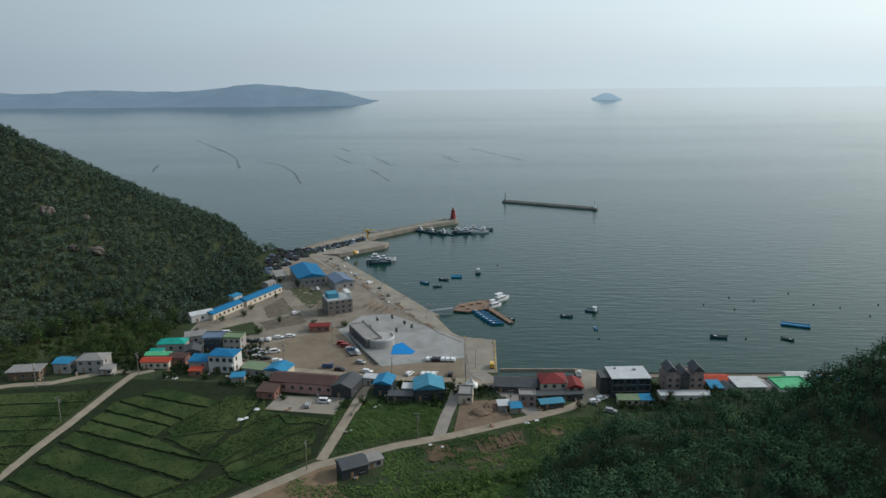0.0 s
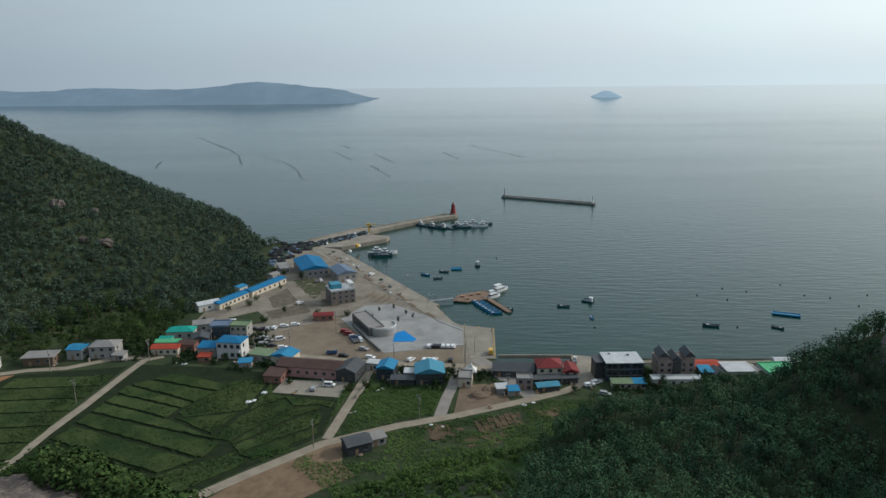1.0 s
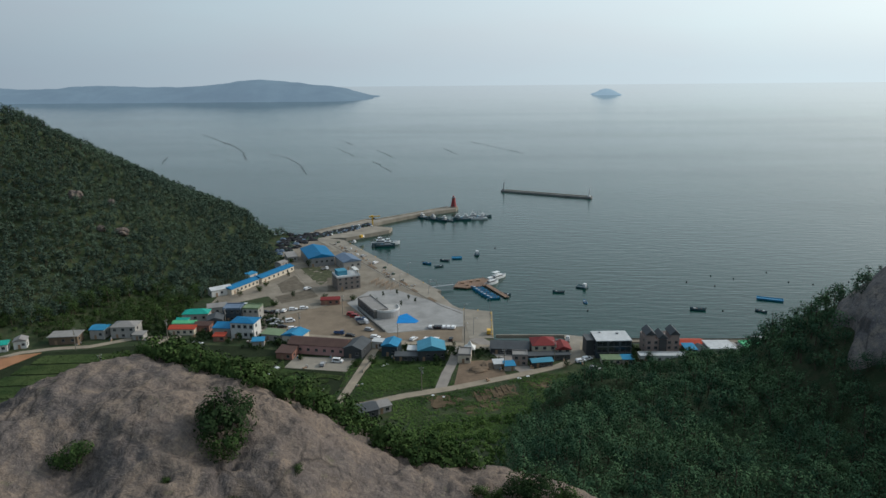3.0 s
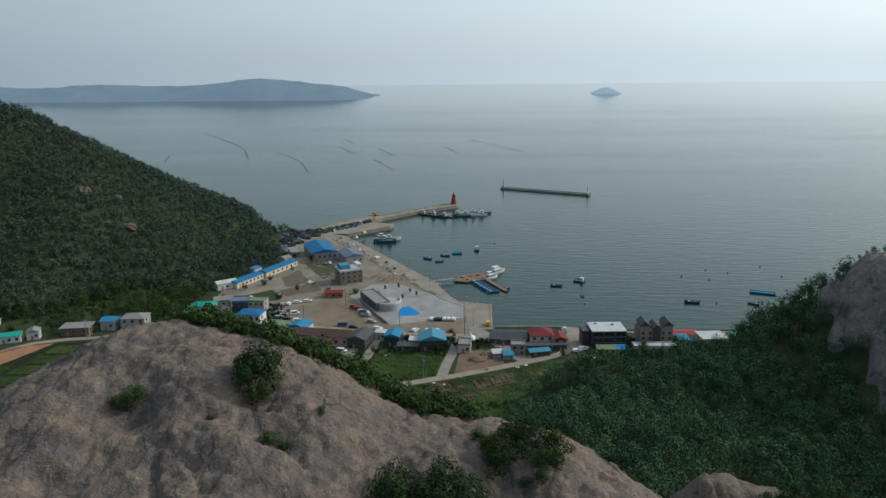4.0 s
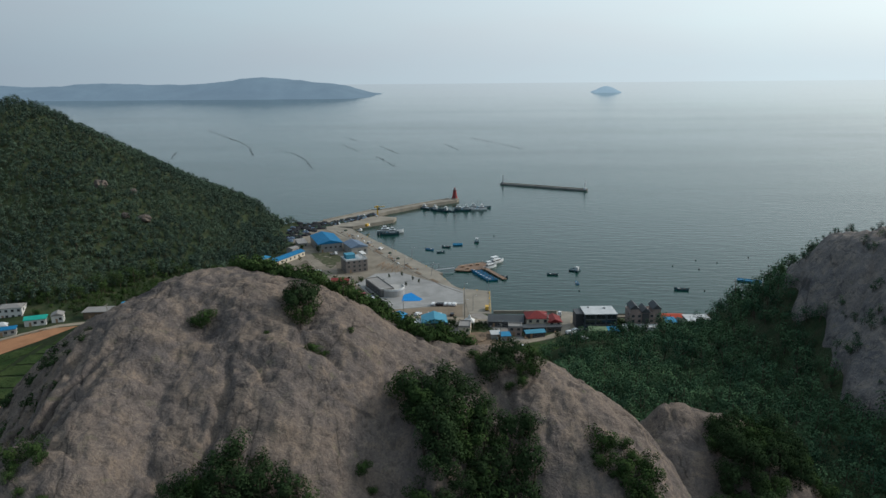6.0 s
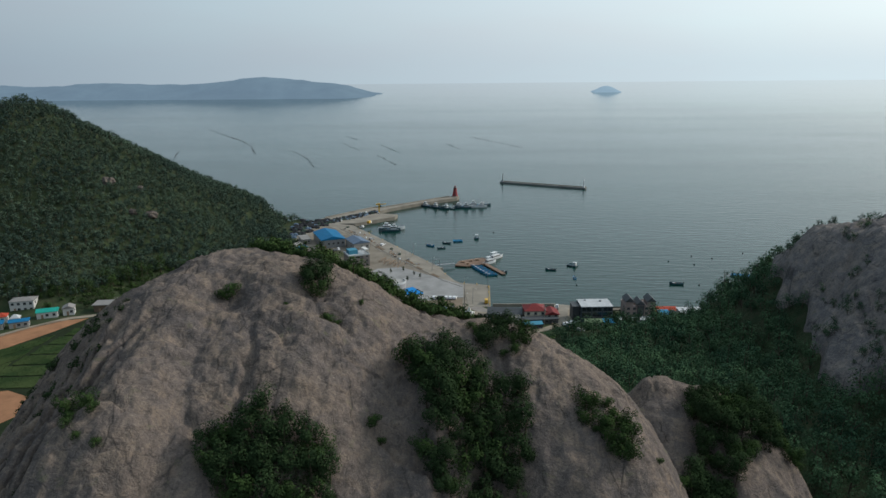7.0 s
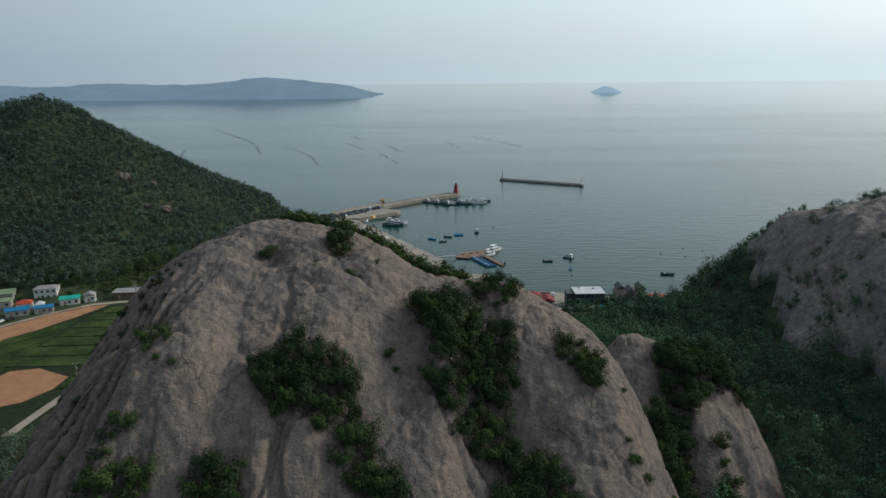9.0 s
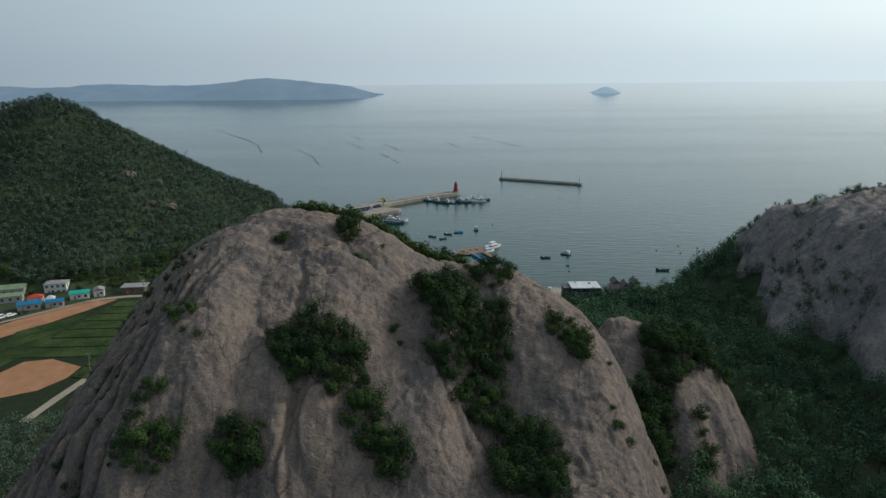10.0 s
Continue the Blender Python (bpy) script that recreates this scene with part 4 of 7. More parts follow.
for i in range(7):          # low ridges of soil across the largest plot
    x = 4.6 + i * 2.0
    strip("soil_ridge", [(x, 200.6 + i * 1.2), (x - 1.6, 208.6 + i * 1.1)], 0.7, 0.34, PLOT, "low ridge of dug brown soil", "field")
slab("weedy_lot", [(-118, 318), (-106, 328), (-97, 314), (-108, 304)], 0.11, GROUND, label="weedy green corner of the net yard", category="ground")
slab("upper_lot", [(-106.5, 349.5), (-100.6, 367.5), (-88.4, 342.6), (-99.7, 333.6)], 0.13, LOT, label="bare brown net yard", category="ground", cut=2.0, wavy=0.6)
slab("walled_lot", [(-102.0, 327.2), (-85.2, 340.4), (-78.6, 327.4), (-95.6, 316.2)], 0.13, LOT, label="bare brown plot with pale edges", category="ground", cut=2.0, wavy=0.6)
slab("green_lot", [(-102.3, 381.5), (-90.4, 386.8), (-76.0, 370.2), (-82.0, 348.0)], 0.12, WEEDS, label="patch of rough weedy grass", category="ground", cut=2.0, wavy=1.2)
slab("house_yard", [(-80.5, 361.5), (-76.4, 369.0), (-66.8, 352), (-66.2, 336.0), (-75.1, 335.5)], 0.14, LOT, label="dark trodden yard beside the concrete house", category="ground", cut=2.0, wavy=0.8)
slab("swimming_pool", [(-32.9, 297), (-29.2, 300.6), (-22.4, 288.8), (-24.0, 285.9), (-32.9, 285.6)], 0.30, worn("pool_blue", (0.004, 0.19, 0.50), 0.12, 0.3, 0.75, 0.15, bump=0), label="bright blue painted shallow pool", category="pool")
for x, y, n in ((-70, 404, 9), (-60, 391, 11), (-49, 374, 10), (-38, 357, 8), (-30, 341, 7), (-20, 326, 8)):
    strip("quay_verge", [(x, y), (x + n * 0.52, y - n * 0.85)], 2.4, 0.20, BROWN, "weedy brown planting bed in the quay", "verge")
strip("quay_joint", [(-95, 446), (-45, 363), (-13, 313), (-2, 301)], 0.5, 0.22, DARK_JOINT, "dark drainage channel along the quay", "channel")
strip("sea_wall", [(13.4, 268), (28, 268.2), (44, 268.2)], 0.8, 1.0, CONCRETE, "low concrete sea wall", "wall")
strip("garden_wall", [(-37.6, 243), (-38.6, 234), (-40.6, 226)], 0.3, 1.3, CONCRETE, "low pale concrete wall along the lane", "wall")
strip("plaza_wall", [(-54.5, 308), (-52.4, 302.6), (-37.2, 273.6)], 0.6, 1.1, CHARCOAL_STONE, "low grey retaining wall along the edge of the plaza", "wall")
slab("slipway", [(-31.9, 338.8), (-22.2, 333.4), (-13.6, 338.4), (-24.4, 352.0)], 0.17, CONCRETE, -4, "short concrete spur of the quay at the gangway", "quay")
strip("beach", [(52, 266.5), (80, 266), (110, 266), (150, 267)], 5, -1.2, DUST, "narrow sandy shore below the buildings", "beach")

# terraced crop strips between dark ditches: each is a raised bed
FA = [(-115.1, 248.9), (-123.5, 241.5), (-129.7, 236.5), (-130.4, 228.4), (-131.4, 220.8), (-132.0, 212.4), (-133.6, 204.1), (-134.9, 192.0), (-136.5, 181.7), (-138.6, 171), (-140.5, 159), (-142, 146), (-143.5, 133)]
FB = [(-90.7, 237.0), (-93.7, 231.2), (-99.3, 221.3), (-101.8, 216.6), (-104.7, 208.9), (-79.5, 193.2), (-82.8, 182.6), (-93.5, 174.0), (-104, 166), (-112, 158), (-120, 149), (-127, 139), (-133, 128)]
slab("field_ground", [(-138, 258), (-98, 255), (-60, 244), (-47, 224), (-47.5, 198), (-68, 177), (-84, 158), (-120, 120), (-148, 118), (-140, 180)], 0.07, DITCH, label="dark weedy ditches between the beds", category="field")
for (a, b), (c, d) in zip(zip(FA, FA[1:]), zip(FB, FB[1:])):
    u, w = Vector(b) - Vector(a), Vector(d) - Vector(c)
    slab("crop_bed", [tuple(Vector(a) + u * 0.11), tuple(Vector(c) + w * 0.10), tuple(Vector(d) - w * 0.10), tuple(Vector(b) - u * 0.11)], 0.55, FIELD,
         label="raised bed of low green crops", category="field", cut=2.0, wavy=0.7)
slab("crop_bed", [(-90, 241.5), (-77, 243.5), (-79, 216), (-98, 210), (-101, 213)], 0.30, FIELD, label="smooth mown green field", category="field", cut=2.0, wavy=0.7)
for bed in ([(-101, 209.5), (-98.5, 208.6), (-80.6, 213), (-84.5, 198.5)],
            [(-83.2, 196), (-78.9, 209.6), (-73, 219), (-66.5, 224.5), (-62, 218), (-70, 206.5), (-76.8, 194)],
            [(-76, 193), (-69.5, 205.5), (-61.4, 217.3), (-52.6, 219.5), (-52, 217), (-60.4, 211), (-68, 200.2), (-75.2, 192)],
            [(-74.6, 190.6), (-66.8, 198.6), (-59.4, 208.9), (-51.2, 214.9), (-50, 205.8), (-60.5, 196.8), (-71.6, 187)],
            [(-81.5, 181), (-73, 186.5), (-67.5, 181.5), (-83, 164), (-93, 172.5)],
            [(-94, 171), (-84.5, 162), (-112, 132), (-120, 147), (-112, 156.5), (-104, 164.5)],
            [(-71, 185.8), (-60.2, 195.2), (-50.4, 203.6), (-49.6, 199), (-66, 183)],
            [(-75.2, 240.5), (-72.3, 229), (-48.2, 222.3), (-49, 218.5), (-53, 221), (-62, 219.5), (-66.3, 226), (-73.4, 220.5), (-76.8, 216)]):
    slab("crop_bed", bed, 0.36, FIELD, label="field of low green crops in rows", category="field", cut=2.0, wavy=0.7)
for i in range(9):
    y0 = 246 - i * 11.0
    x0 = -181 + 0.55 * min(0, (y0 - 246)) * 0.3 - 6 * (i % 2)
    if 128 < y0 - 5 < 168:
        slab("crop_bed", [(-151.5, y0), (-142.6, y0 - 2), (-142.6, y0 - 11), (-151.5, y0 - 9.5)], 0.34, FIELD, label="raised bed of low green crops", category="field", cut=2.0, wavy=0.7)
    else:
        slab("crop_bed", [(max(x0, -178 - i), y0 - 4), (-141, y0), (-141.4, y0 - 9.6), (max(x0, -178 - i), y0 - 13.2)], 0.34, FIELD, label="raised bed of low green crops", category="field", cut=2.0, wavy=0.7)
slab("field_west", [(-180, 246), (-139.5, 256), (-143, 180), (-149, 110), (-190, 108), (-214, 170), (-205, 190), (-196, 206)], 0.05, DITCH, label="dark weedy ditches between the beds", category="field")
for i in range(4):
    y0 = 222 - i * 15
    slab("crop_bed", [(-203 + i * 2, y0 - 26), (-184, y0), (-183, y0 - 11), (-200 + i * 2, y0 - 38)], 0.30, FIELD, label="raised bed of low green crops", category="field", cut=2.0, wavy=0.7)


# ---- buildings ----
def paint(name, rgb, rough=0.6, vary=0.18):
    return worn(name, rgb, vary, 0.35, rough, 0.35, bump=0.01)


def ribbed(name, rgb, vary=0.2, gap=0.9):
    """Sheet-metal roofing: raised seams every so often, faded and stained."""
    m = Mat(name, 0.7, 0.18)
    c = m.ramp(m.noise(0.25, 5, 0.65), (0.3, tuple(v * (1 - vary) for v in rgb)), (0.7, tuple(min(1, v * 1.12) for v in rgb)))
    k = m.n.new("ShaderNodeTexWave")
    k.wave_profile = "SAW"
    k.inputs["Scale"].default_value = 0.5 / gap
    k.inputs["Distortion"].default_value = 0.0
    m.l.new(m.co, k.inputs[0])
    line = m.ramp(k.outputs[1], (0.82, 0.0), (0.95, 1.0))
    c = m.mix(m.mix(0.45, (0, 0, 0), line), c, tuple(v * 0.55 for v in rgb))
    c = m.mix(m.ramp(m.noise(2.5, 4, 0.7), (0.5, 0.0), (0.8, 0.35)), c, tuple(v * 0.6 + 0.04 for v in rgb))
    m.colour(c)
    m.bump(line, 0.5, 0.06)
    return m.m


BLUE_ROOF, SKY_ROOF, TEAL_ROOF = ribbed("roof_blue", (0.006, 0.135, 0.285)), ribbed("roof_sky", (0.025, 0.20, 0.36)), ribbed("roof_teal", (0.012, 0.30, 0.24))
SEA_ROOF, GREEN_ROOF, RED_ROOF = ribbed("roof_seagreen", (0.06, 0.24, 0.34)), ribbed("roof_green", (0.09, 0.40, 0.20)), ribbed("roof_red", (0.19, 0.030, 0.030))
ORANGE_ROOF, BROWN_ROOF, SLATE_ROOF = ribbed("roof_orange", (0.36, 0.055, 0.028)), ribbed("roof_brown", (0.085, 0.050, 0.042)), ribbed("roof_slate", (0.070, 0.078, 0.085))
GREY_ROOF, WHITE_ROOF, STEEL_ROOF = ribbed("roof_grey", (0.24, 0.23, 0.22)), ribbed("roof_white", (0.46, 0.48, 0.49)), ribbed("roof_steel", (0.12, 0.17, 0.24))
OLIVE_ROOF = ribbed("roof_olive", (0.16, 0.22, 0.13))
CREAM, WHITE, GREY = paint("wall_cream", (0.58, 0.52, 0.42)), paint("wall_white", (0.58, 0.58, 0.56)), paint("wall_grey", (0.34, 0.33, 0.31))
CHARCOAL, TAUPE = paint("wall_charcoal", (0.105, 0.105, 0.100)), paint("wall_taupe", (0.20, 0.175, 0.160))
BRICK, DARK, NAVY = paint("wall_brick", (0.26, 0.13, 0.10)), paint("wall_dark", (0.055, 0.060, 0.065)), paint("wall_navy", (0.040, 0.058, 0.075), 0.35)
MAUVE, PINK, TIMBER = paint("wall_mauve", (0.30, 0.235, 0.215)), paint("wall_pink", (0.45, 0.26, 0.24)), paint("timber", (0.30, 0.20, 0.13), 0.8, 0.35)
FRAME = paint("window_frame_grey", (0.15, 0.155, 0.16), 0.4)
STEEL = worn("galvanised_steel", (0.33, 0.34, 0.35), 0.2, 1.0, 0.45, 0.5, 0.6, 0)


def glass_material():
    m = Mat("window_glass", 0.08, 0.6)
    m.colour(m.ramp(m.noise(0.7, 2), (0.4, (0.010, 0.014, 0.018)), (0.6, (0.030, 0.038, 0.045))))
    return m.m


GLASS = glass_material()


def box(bm, x, y, z, sx, sy, sz, rz=0.0):
    """Adds a box with its base centre at x, y, z."""
    m = pose(x, y, z + sz / 2, 0, 0, rz) @ Matrix.Diagonal((sx, sy, sz, 1))
    return bmesh.ops.create_cube(bm, size=1, matrix=m)["verts"]


def boxed(*boxes, bevel=0.0):
    bm = bmesh.new()
    for b in boxes:
        box(bm, *b)
    if bevel:
        bmesh.ops.bevel(bm, geom=bm.edges[:], offset=bevel, segments=1, affect="EDGES")
    return bm


def lathe(bm, rings, sides=12, x=0, y=0):
    """A turned body through (radius, height) rings."""
    loops = [[bm.verts.new((x + r * math.cos(a * math.tau / sides), y + r * math.sin(a * math.tau / sides), z)) for a in range(sides)] for r, z in rings]
    for lo, hi in zip(loops, loops[1:]):
        for a in range(sides):
            bm.faces.new((lo[a], lo[(a + 1) % sides], hi[(a + 1) % sides], hi[a]))
    bm.faces.new(loops[0][::-1])
    bm.faces.new(loops[-1])
    return bm


def roof_mesh(kind, w, d, h, rise, over):
    """A roof with thickness, its eaves at h: gable (ridge along x), gable_y, hip, shed, flat or parapet."""
    bm = bmesh.new()
    W, D, t = w / 2 + over, d / 2 + over, 0.16
    lo = h - 0.02
    if kind == "parapet":
        for b in ((0, -d / 2 + 0.12, h - 0.3, w + 0.1, 0.28, 0.8), (0, d / 2 - 0.12, h - 0.3, w + 0.1, 0.28, 0.8),
                  (-w / 2 + 0.12, 0, h - 0.3, 0.28, d - 0.5, 0.8), (w / 2 - 0.12, 0, h - 0.3, 0.28, d - 0.5, 0.8), (0, 0, h - 0.05, w - 0.3, d - 0.3, 0.12)):
            box(bm, *b)
        return bm
    if kind == "flat":
        box(bm, 0, 0, lo, 2 * W, 2 * D, 0.3)
        return bm
    eave = [(-W, -D), (W, -D), (W, D), (-W, D)]
    if kind == "shed":
        top = [(x, y, lo + t + (rise if y > 0 else 0)) for x, y in eave]
        low = [(x, y, lo + (rise if y > 0 else 0)) for x, y in eave]
        v = [bm.verts.new(p) for p in low + top]
        for f in ((3, 2, 1, 0), (4, 5, 6, 7), (0, 1, 5, 4), (1, 2, 6, 5), (2, 3, 7, 6), (3, 0, 4, 7)):
            bm.faces.new([v[i] for i in f])
        return bm
    if kind == "gable_y":
        ends = [(0, -D), (0, D)]
    elif kind == "hip":
        k = max(W - D, 0.4)
        ends = [(-k, 0), (k, 0)]
    else:
        ends = [(-W, 0), (W, 0)]
    v = [bm.verts.new((x, y, lo)) for x, y in eave] + [bm.verts.new((x, y, lo + t)) for x, y in eave] + [bm.verts.new((x, y, lo + t + rise)) for x, y in ends]
    bm.faces.new([v[i] for i in (3, 2, 1, 0)])
    for i in range(4):
        bm.faces.new([v[i], v[(i + 1) % 4], v[4 + (i + 1) % 4], v[4 + i]])
    if kind == "gable_y":
        tops = ((4, 5, 8), (5, 6, 9, 8), (6, 7, 9), (7, 4, 8, 9))
    else:
        tops = ((4, 5, 9, 8), (5, 6, 9), (6, 7, 8, 9), (7, 4, 8))
    for f in tops:
        bm.faces.new([v[i] for i in f])
    return bm


def window(parent, w, h, x, y, z, turn):
    """A framed window on a wall: frame with a mullion, sill and its pane."""
    bm = bmesh.new()
    loops = [[bm.verts.new((sx * (w / 2 - k), dy, sz * (h / 2 - k))) for sx, sz in ((-1, -1), (1, -1), (1, 1), (-1, 1))] for k, dy in ((0, 0.04), (0, -0.05), (0.09, -0.05), (0.09, 0.04))]
    for a, b in zip(loops, loops[1:]):
        for i in range(4):
            bm.faces.new((a[i], a[(i + 1) % 4], b[(i + 1) % 4], b[i]))
    f = part("window", bm, FRAME, parent)
    f.matrix_basis = pose(x, y, z, 0, 0, turn)
    part("pane", boxed((0, 0.01, -h / 2 + 0.05, w - 0.1, 0.04, h - 0.1)), GLASS, f)
    part("mullion", boxed((0, -0.02, -h / 2 + 0.05, 0.07, 0.05, h - 0.1)), FRAME, f)
    part("sill", boxed((0, -0.06, -h / 2 - 0.08, w + 0.15, 0.2, 0.08)), FRAME, f)
    return f


FOOTPRINTS = []


def building(name, label, x, y, w, d, h, turn, wall, roof_mat, roof="gable", rise=1.2, floors=1, bays=3, sides=True, over=0.35, category="house", base=None, door=True, ww=1.3, wh=1.2):
    """A house: walls, roof, door and windows on the faces that can be seen."""
    root = new(name)
    FOOTPRINTS.append((x, y, 0.5 * math.hypot(w, d) * 0.85 + 0.6))
    if x > 10 and y > 230:          # the shore row stands lower, on the beach side
        y, h = y - 1.6, max(2.3, h - 1.5)
    root.matrix_basis = pose(x, y, float(plain(y)) - 0.1 if base is None else base, 0, 0, turn)
    bm = boxed((0, 0, -0.4, w, d, h + 0.4), bevel=0.03)
    if roof == "gable" or roof == "gable_y":
        along = roof == "gable"
        g = [(-w / 2, -d / 2), (-w / 2, d / 2), (-w / 2, 0)] if along else [(-w / 2, -d / 2), (w / 2, -d / 2), (0, -d / 2)]
        for s in (0, 1):
            v = [bm.verts.new(((-p[0] if s and along else p[0]), (-p[1] if s and not along else p[1]), h + (rise * 0.96 if i == 2 else -0.05))) for i, p in enumerate(g)]
            bm.faces.new(v)
    part("wall", bm, wall, root)
    part("roof", roof_mesh(roof, w, d, h, rise, over), roof_mat, root)
    if floors > 1:
        part("cornice", boxed(*[(0, 0, h * i / floors - 0.06, w + 0.12, d + 0.12, 0.12) for i in range(1, floors)]), wall, root)
    if door:
        dr = part("door", boxed((0, 0, 0, 1.0, 0.10, 2.05), (0, -0.04, 1.0, 0.7, 0.06, 0.8)), TIMBER, root)
        dr.matrix_basis = pose(-w * 0.5 + w / max(bays, 1) * 0.5 + 0.9, -d / 2 - 0.02, 0.1)
        part("handle", boxed((0.38, -0.09, 1.0, 0.05, 0.05, 0.14)), STEEL, dr)
    for fl in range(floors):
        z = h / floors * (fl + 0.56)
        for b in range(bays):
            if fl == 0 and b == 0 and door:
                continue
            window(root, ww, wh, -w / 2 + w / bays * (b + 0.5), -d / 2 - 0.02, z, 0)
        if sides:
            for s, t in ((w / 2 + 0.02, 90), (-w / 2 - 0.02, -90)):
                window(root, ww * 0.9, wh, s, -d * 0.18, z, t)
    return tagged(root, label, category, "village buildings")


# the white house and its neighbours
b = building("white_house", "two-storey white house with bright blue metal roof", -99.6, 268.8, 11, 8, 7.4, -6, WHITE, BLUE_ROOF, "hip", 1.0, 2, 4, ww=1.5, wh=1.5)
part("balcony", boxed((3.6, -4.5, 3.4, 3.0, 1.2, 0.15), (3.6, -5.05, 3.5, 3.0, 0.08, 0.9), (2.14, -4.5, 3.5, 0.08, 1.2, 0.9), (5.06, -4.5, 3.5, 0.08, 1.2, 0.9)), WHITE, b)
building("garage", "low outbuilding with bright blue lean-to roof", -110.2, 270, 8, 6, 4.2, -4, GREY, BLUE_ROOF, "shed", 0.8, 1, 2)
building("brick_shed", "small brick shed with rusty orange roof", -109.5, 262.4, 5, 3.6, 2.6, 0, BRICK, ORANGE_ROOF, "shed", 0.5, 1, 2, False)
building("teal_house", "single-storey house with turquoise hipped roof", -130.5, 291, 12, 6.5, 4, 6, GREY, TEAL_ROOF, "hip", 1.6, 1, 3)
building("teal_shed", "small shed with turquoise roof", -134, 282.5, 5, 4, 3, 0, GREY, TEAL_ROOF, "gable", 0.9, 1, 1, False)
building("orange_house", "long low house with orange-red roof", -129.5, 271.5, 11.5, 5.5, 3, 2, CREAM, ORANGE_ROOF, "gable", 1.0, 1, 4, False)
building("green_house", "low house with faded green roof", -131, 277, 10, 4, 3.6, 2, CREAM, GREEN_ROOF, "gable", 0.8, 1, 3, False)
building("grey_house", "grey hipped house with white gable and porch", -154.5, 268.5, 11, 8, 5.4, 4, GREY, GREY_ROOF, "hip", 1.6, 2, 3)
building("blue_cottage", "narrow cottage with pale blue roof", -165.5, 266.5, 6.5, 7, 4.6, 0, GREY, SKY_ROOF, "gable", 0.9, 1, 2)
building("garden_shed", "low grey shed beside the lane", -146.5, 264, 5, 4, 2.6, 0, GREY, GREY_ROOF, "shed", 0.4, 1, 2, False)
building("flat_house", "low brown house with flat weathered roof", -177.5, 259.5, 12, 7, 3.8, 8, BROWN, GREY_ROOF, "flat", 0, 1, 3, over=0.6)
building("mixed_shop", "grey flat-roofed shop with green parapet", -103.5, 293, 8, 7, 6.2, -4, GREY, OLIVE_ROOF, "parapet", 0, 2, 3)
building("navy_shop", "flat-roofed building with blue-grey walls", -112.5, 292, 8.5, 8, 6.6, 4, NAVY, STEEL_ROOF, "parapet", 0, 2, 3)
building("grey_cottage", "cottage with pale grey roof", -124, 301, 9, 7, 4.2, 20, GREY, GREY_ROOF, "gable", 1.2, 1, 3)
building("dark_cottage", "cottage with dark slate roof", -118.5, 283, 7, 8, 3.8, 14, DARK, SLATE_ROOF, "gable_y", 1.3, 1, 2)
building("brown_cottage", "cottage with dark brown roof", -121.5, 275.5, 7, 5.5, 3.4, 0, BRICK, BROWN_ROOF, "gable", 1.0, 1, 2)
building("olive_shed", "open shed with olive green roof", -86, 265, 9, 6, 3, -14, GREY, OLIVE_ROOF, "shed", 0.5, 1, 2, False)
building("blue_hall", "low hall with vivid blue roof", -75.5, 262.5, 9, 8, 3.6, -16, CREAM, SKY_ROOF, "gable_y", 1.4, 1, 2)
building("tin_shed", "small tin shed with pale blue roof", -90.5, 256.5, 5, 4, 2.6, 10, GREY, SKY_ROOF, "shed", 0.4, 1, 1, False)
# long sheds below the hill
for x, y, n in ((-124.4, 341, 22), (-112.4, 365.5, 29)):
    b = building("long_shed", "long low shed with vivid blue roof and cream wall", x, y, n, 6.4, 3.2, 65.5, CREAM, BLUE_ROOF, "gable", 1.0, 1, 7, False, category="shed")
building("pale_house", "low house with pale green-white roof", -133, 331.5, 11, 6, 3.6, 38, WHITE, WHITE_ROOF, "gable", 1.2, 1, 3)
building("roadside_hut", "small hut with sky blue roof", -125, 362, 6, 4, 3, 62, WHITE, SKY_ROOF, "shed", 0.4, 1, 1, False)
building("tin_hut", "small grey hut under the trees", -113.5, 386.5, 6, 5, 3, 62, GREY, GREY_ROOF, "gable", 0.8, 1, 2, False)
building("blue_warehouse", "large fish warehouse with vivid blue gable roof", -94, 400.5, 16, 28, 5.6, 23, STEEL, BLUE_ROOF, "gable_y", 2.2, 1, 5, category="warehouse")
building("slate_warehouse", "warehouse with slate-blue gable roof", -72.5, 388, 11, 17, 5.0, 28, GREY, STEEL_ROOF, "gable_y", 1.8, 1, 3, category="warehouse")
building("low_store", "low flat store beside the warehouse", -112, 405, 6, 14, 3, 23, GREY, GREY_ROOF, "flat", 0, 1, 2, False, category="shed")
b = building("net_house", "three-storey concrete building with white top terrace", -66.5, 345, 13, 11, 7.6, 26, TAUPE, WHITE_ROOF, "parapet", 0, 3, 4, category="building")
part("penthouse", boxed((-2.5, 1.0, 7.6, 5.5, 6.0, 2.6)), SEA_ROOF, b, "pale turquoise rooftop room")
part("terrace_frame", boxed((4.2, -3.8, 7.7, 0.3, 0.3, 2.4), (4.2, 3.0, 7.7, 0.3, 0.3, 2.4), (6.2, -3.8, 7.7, 0.3, 0.3, 2.4), (6.2, 3.0, 7.7, 0.3, 0.3, 2.4), (5.2, -0.4, 10.1, 2.6, 7.4, 0.3)), WHITE, b, "white concrete pergola frame")
building("red_shed", "low shed with rusty red roof", -70, 316.5, 9.5, 5, 2.8, 8, BRICK, RED_ROOF, "gable", 0.9, 1, 3, False, category="shed")
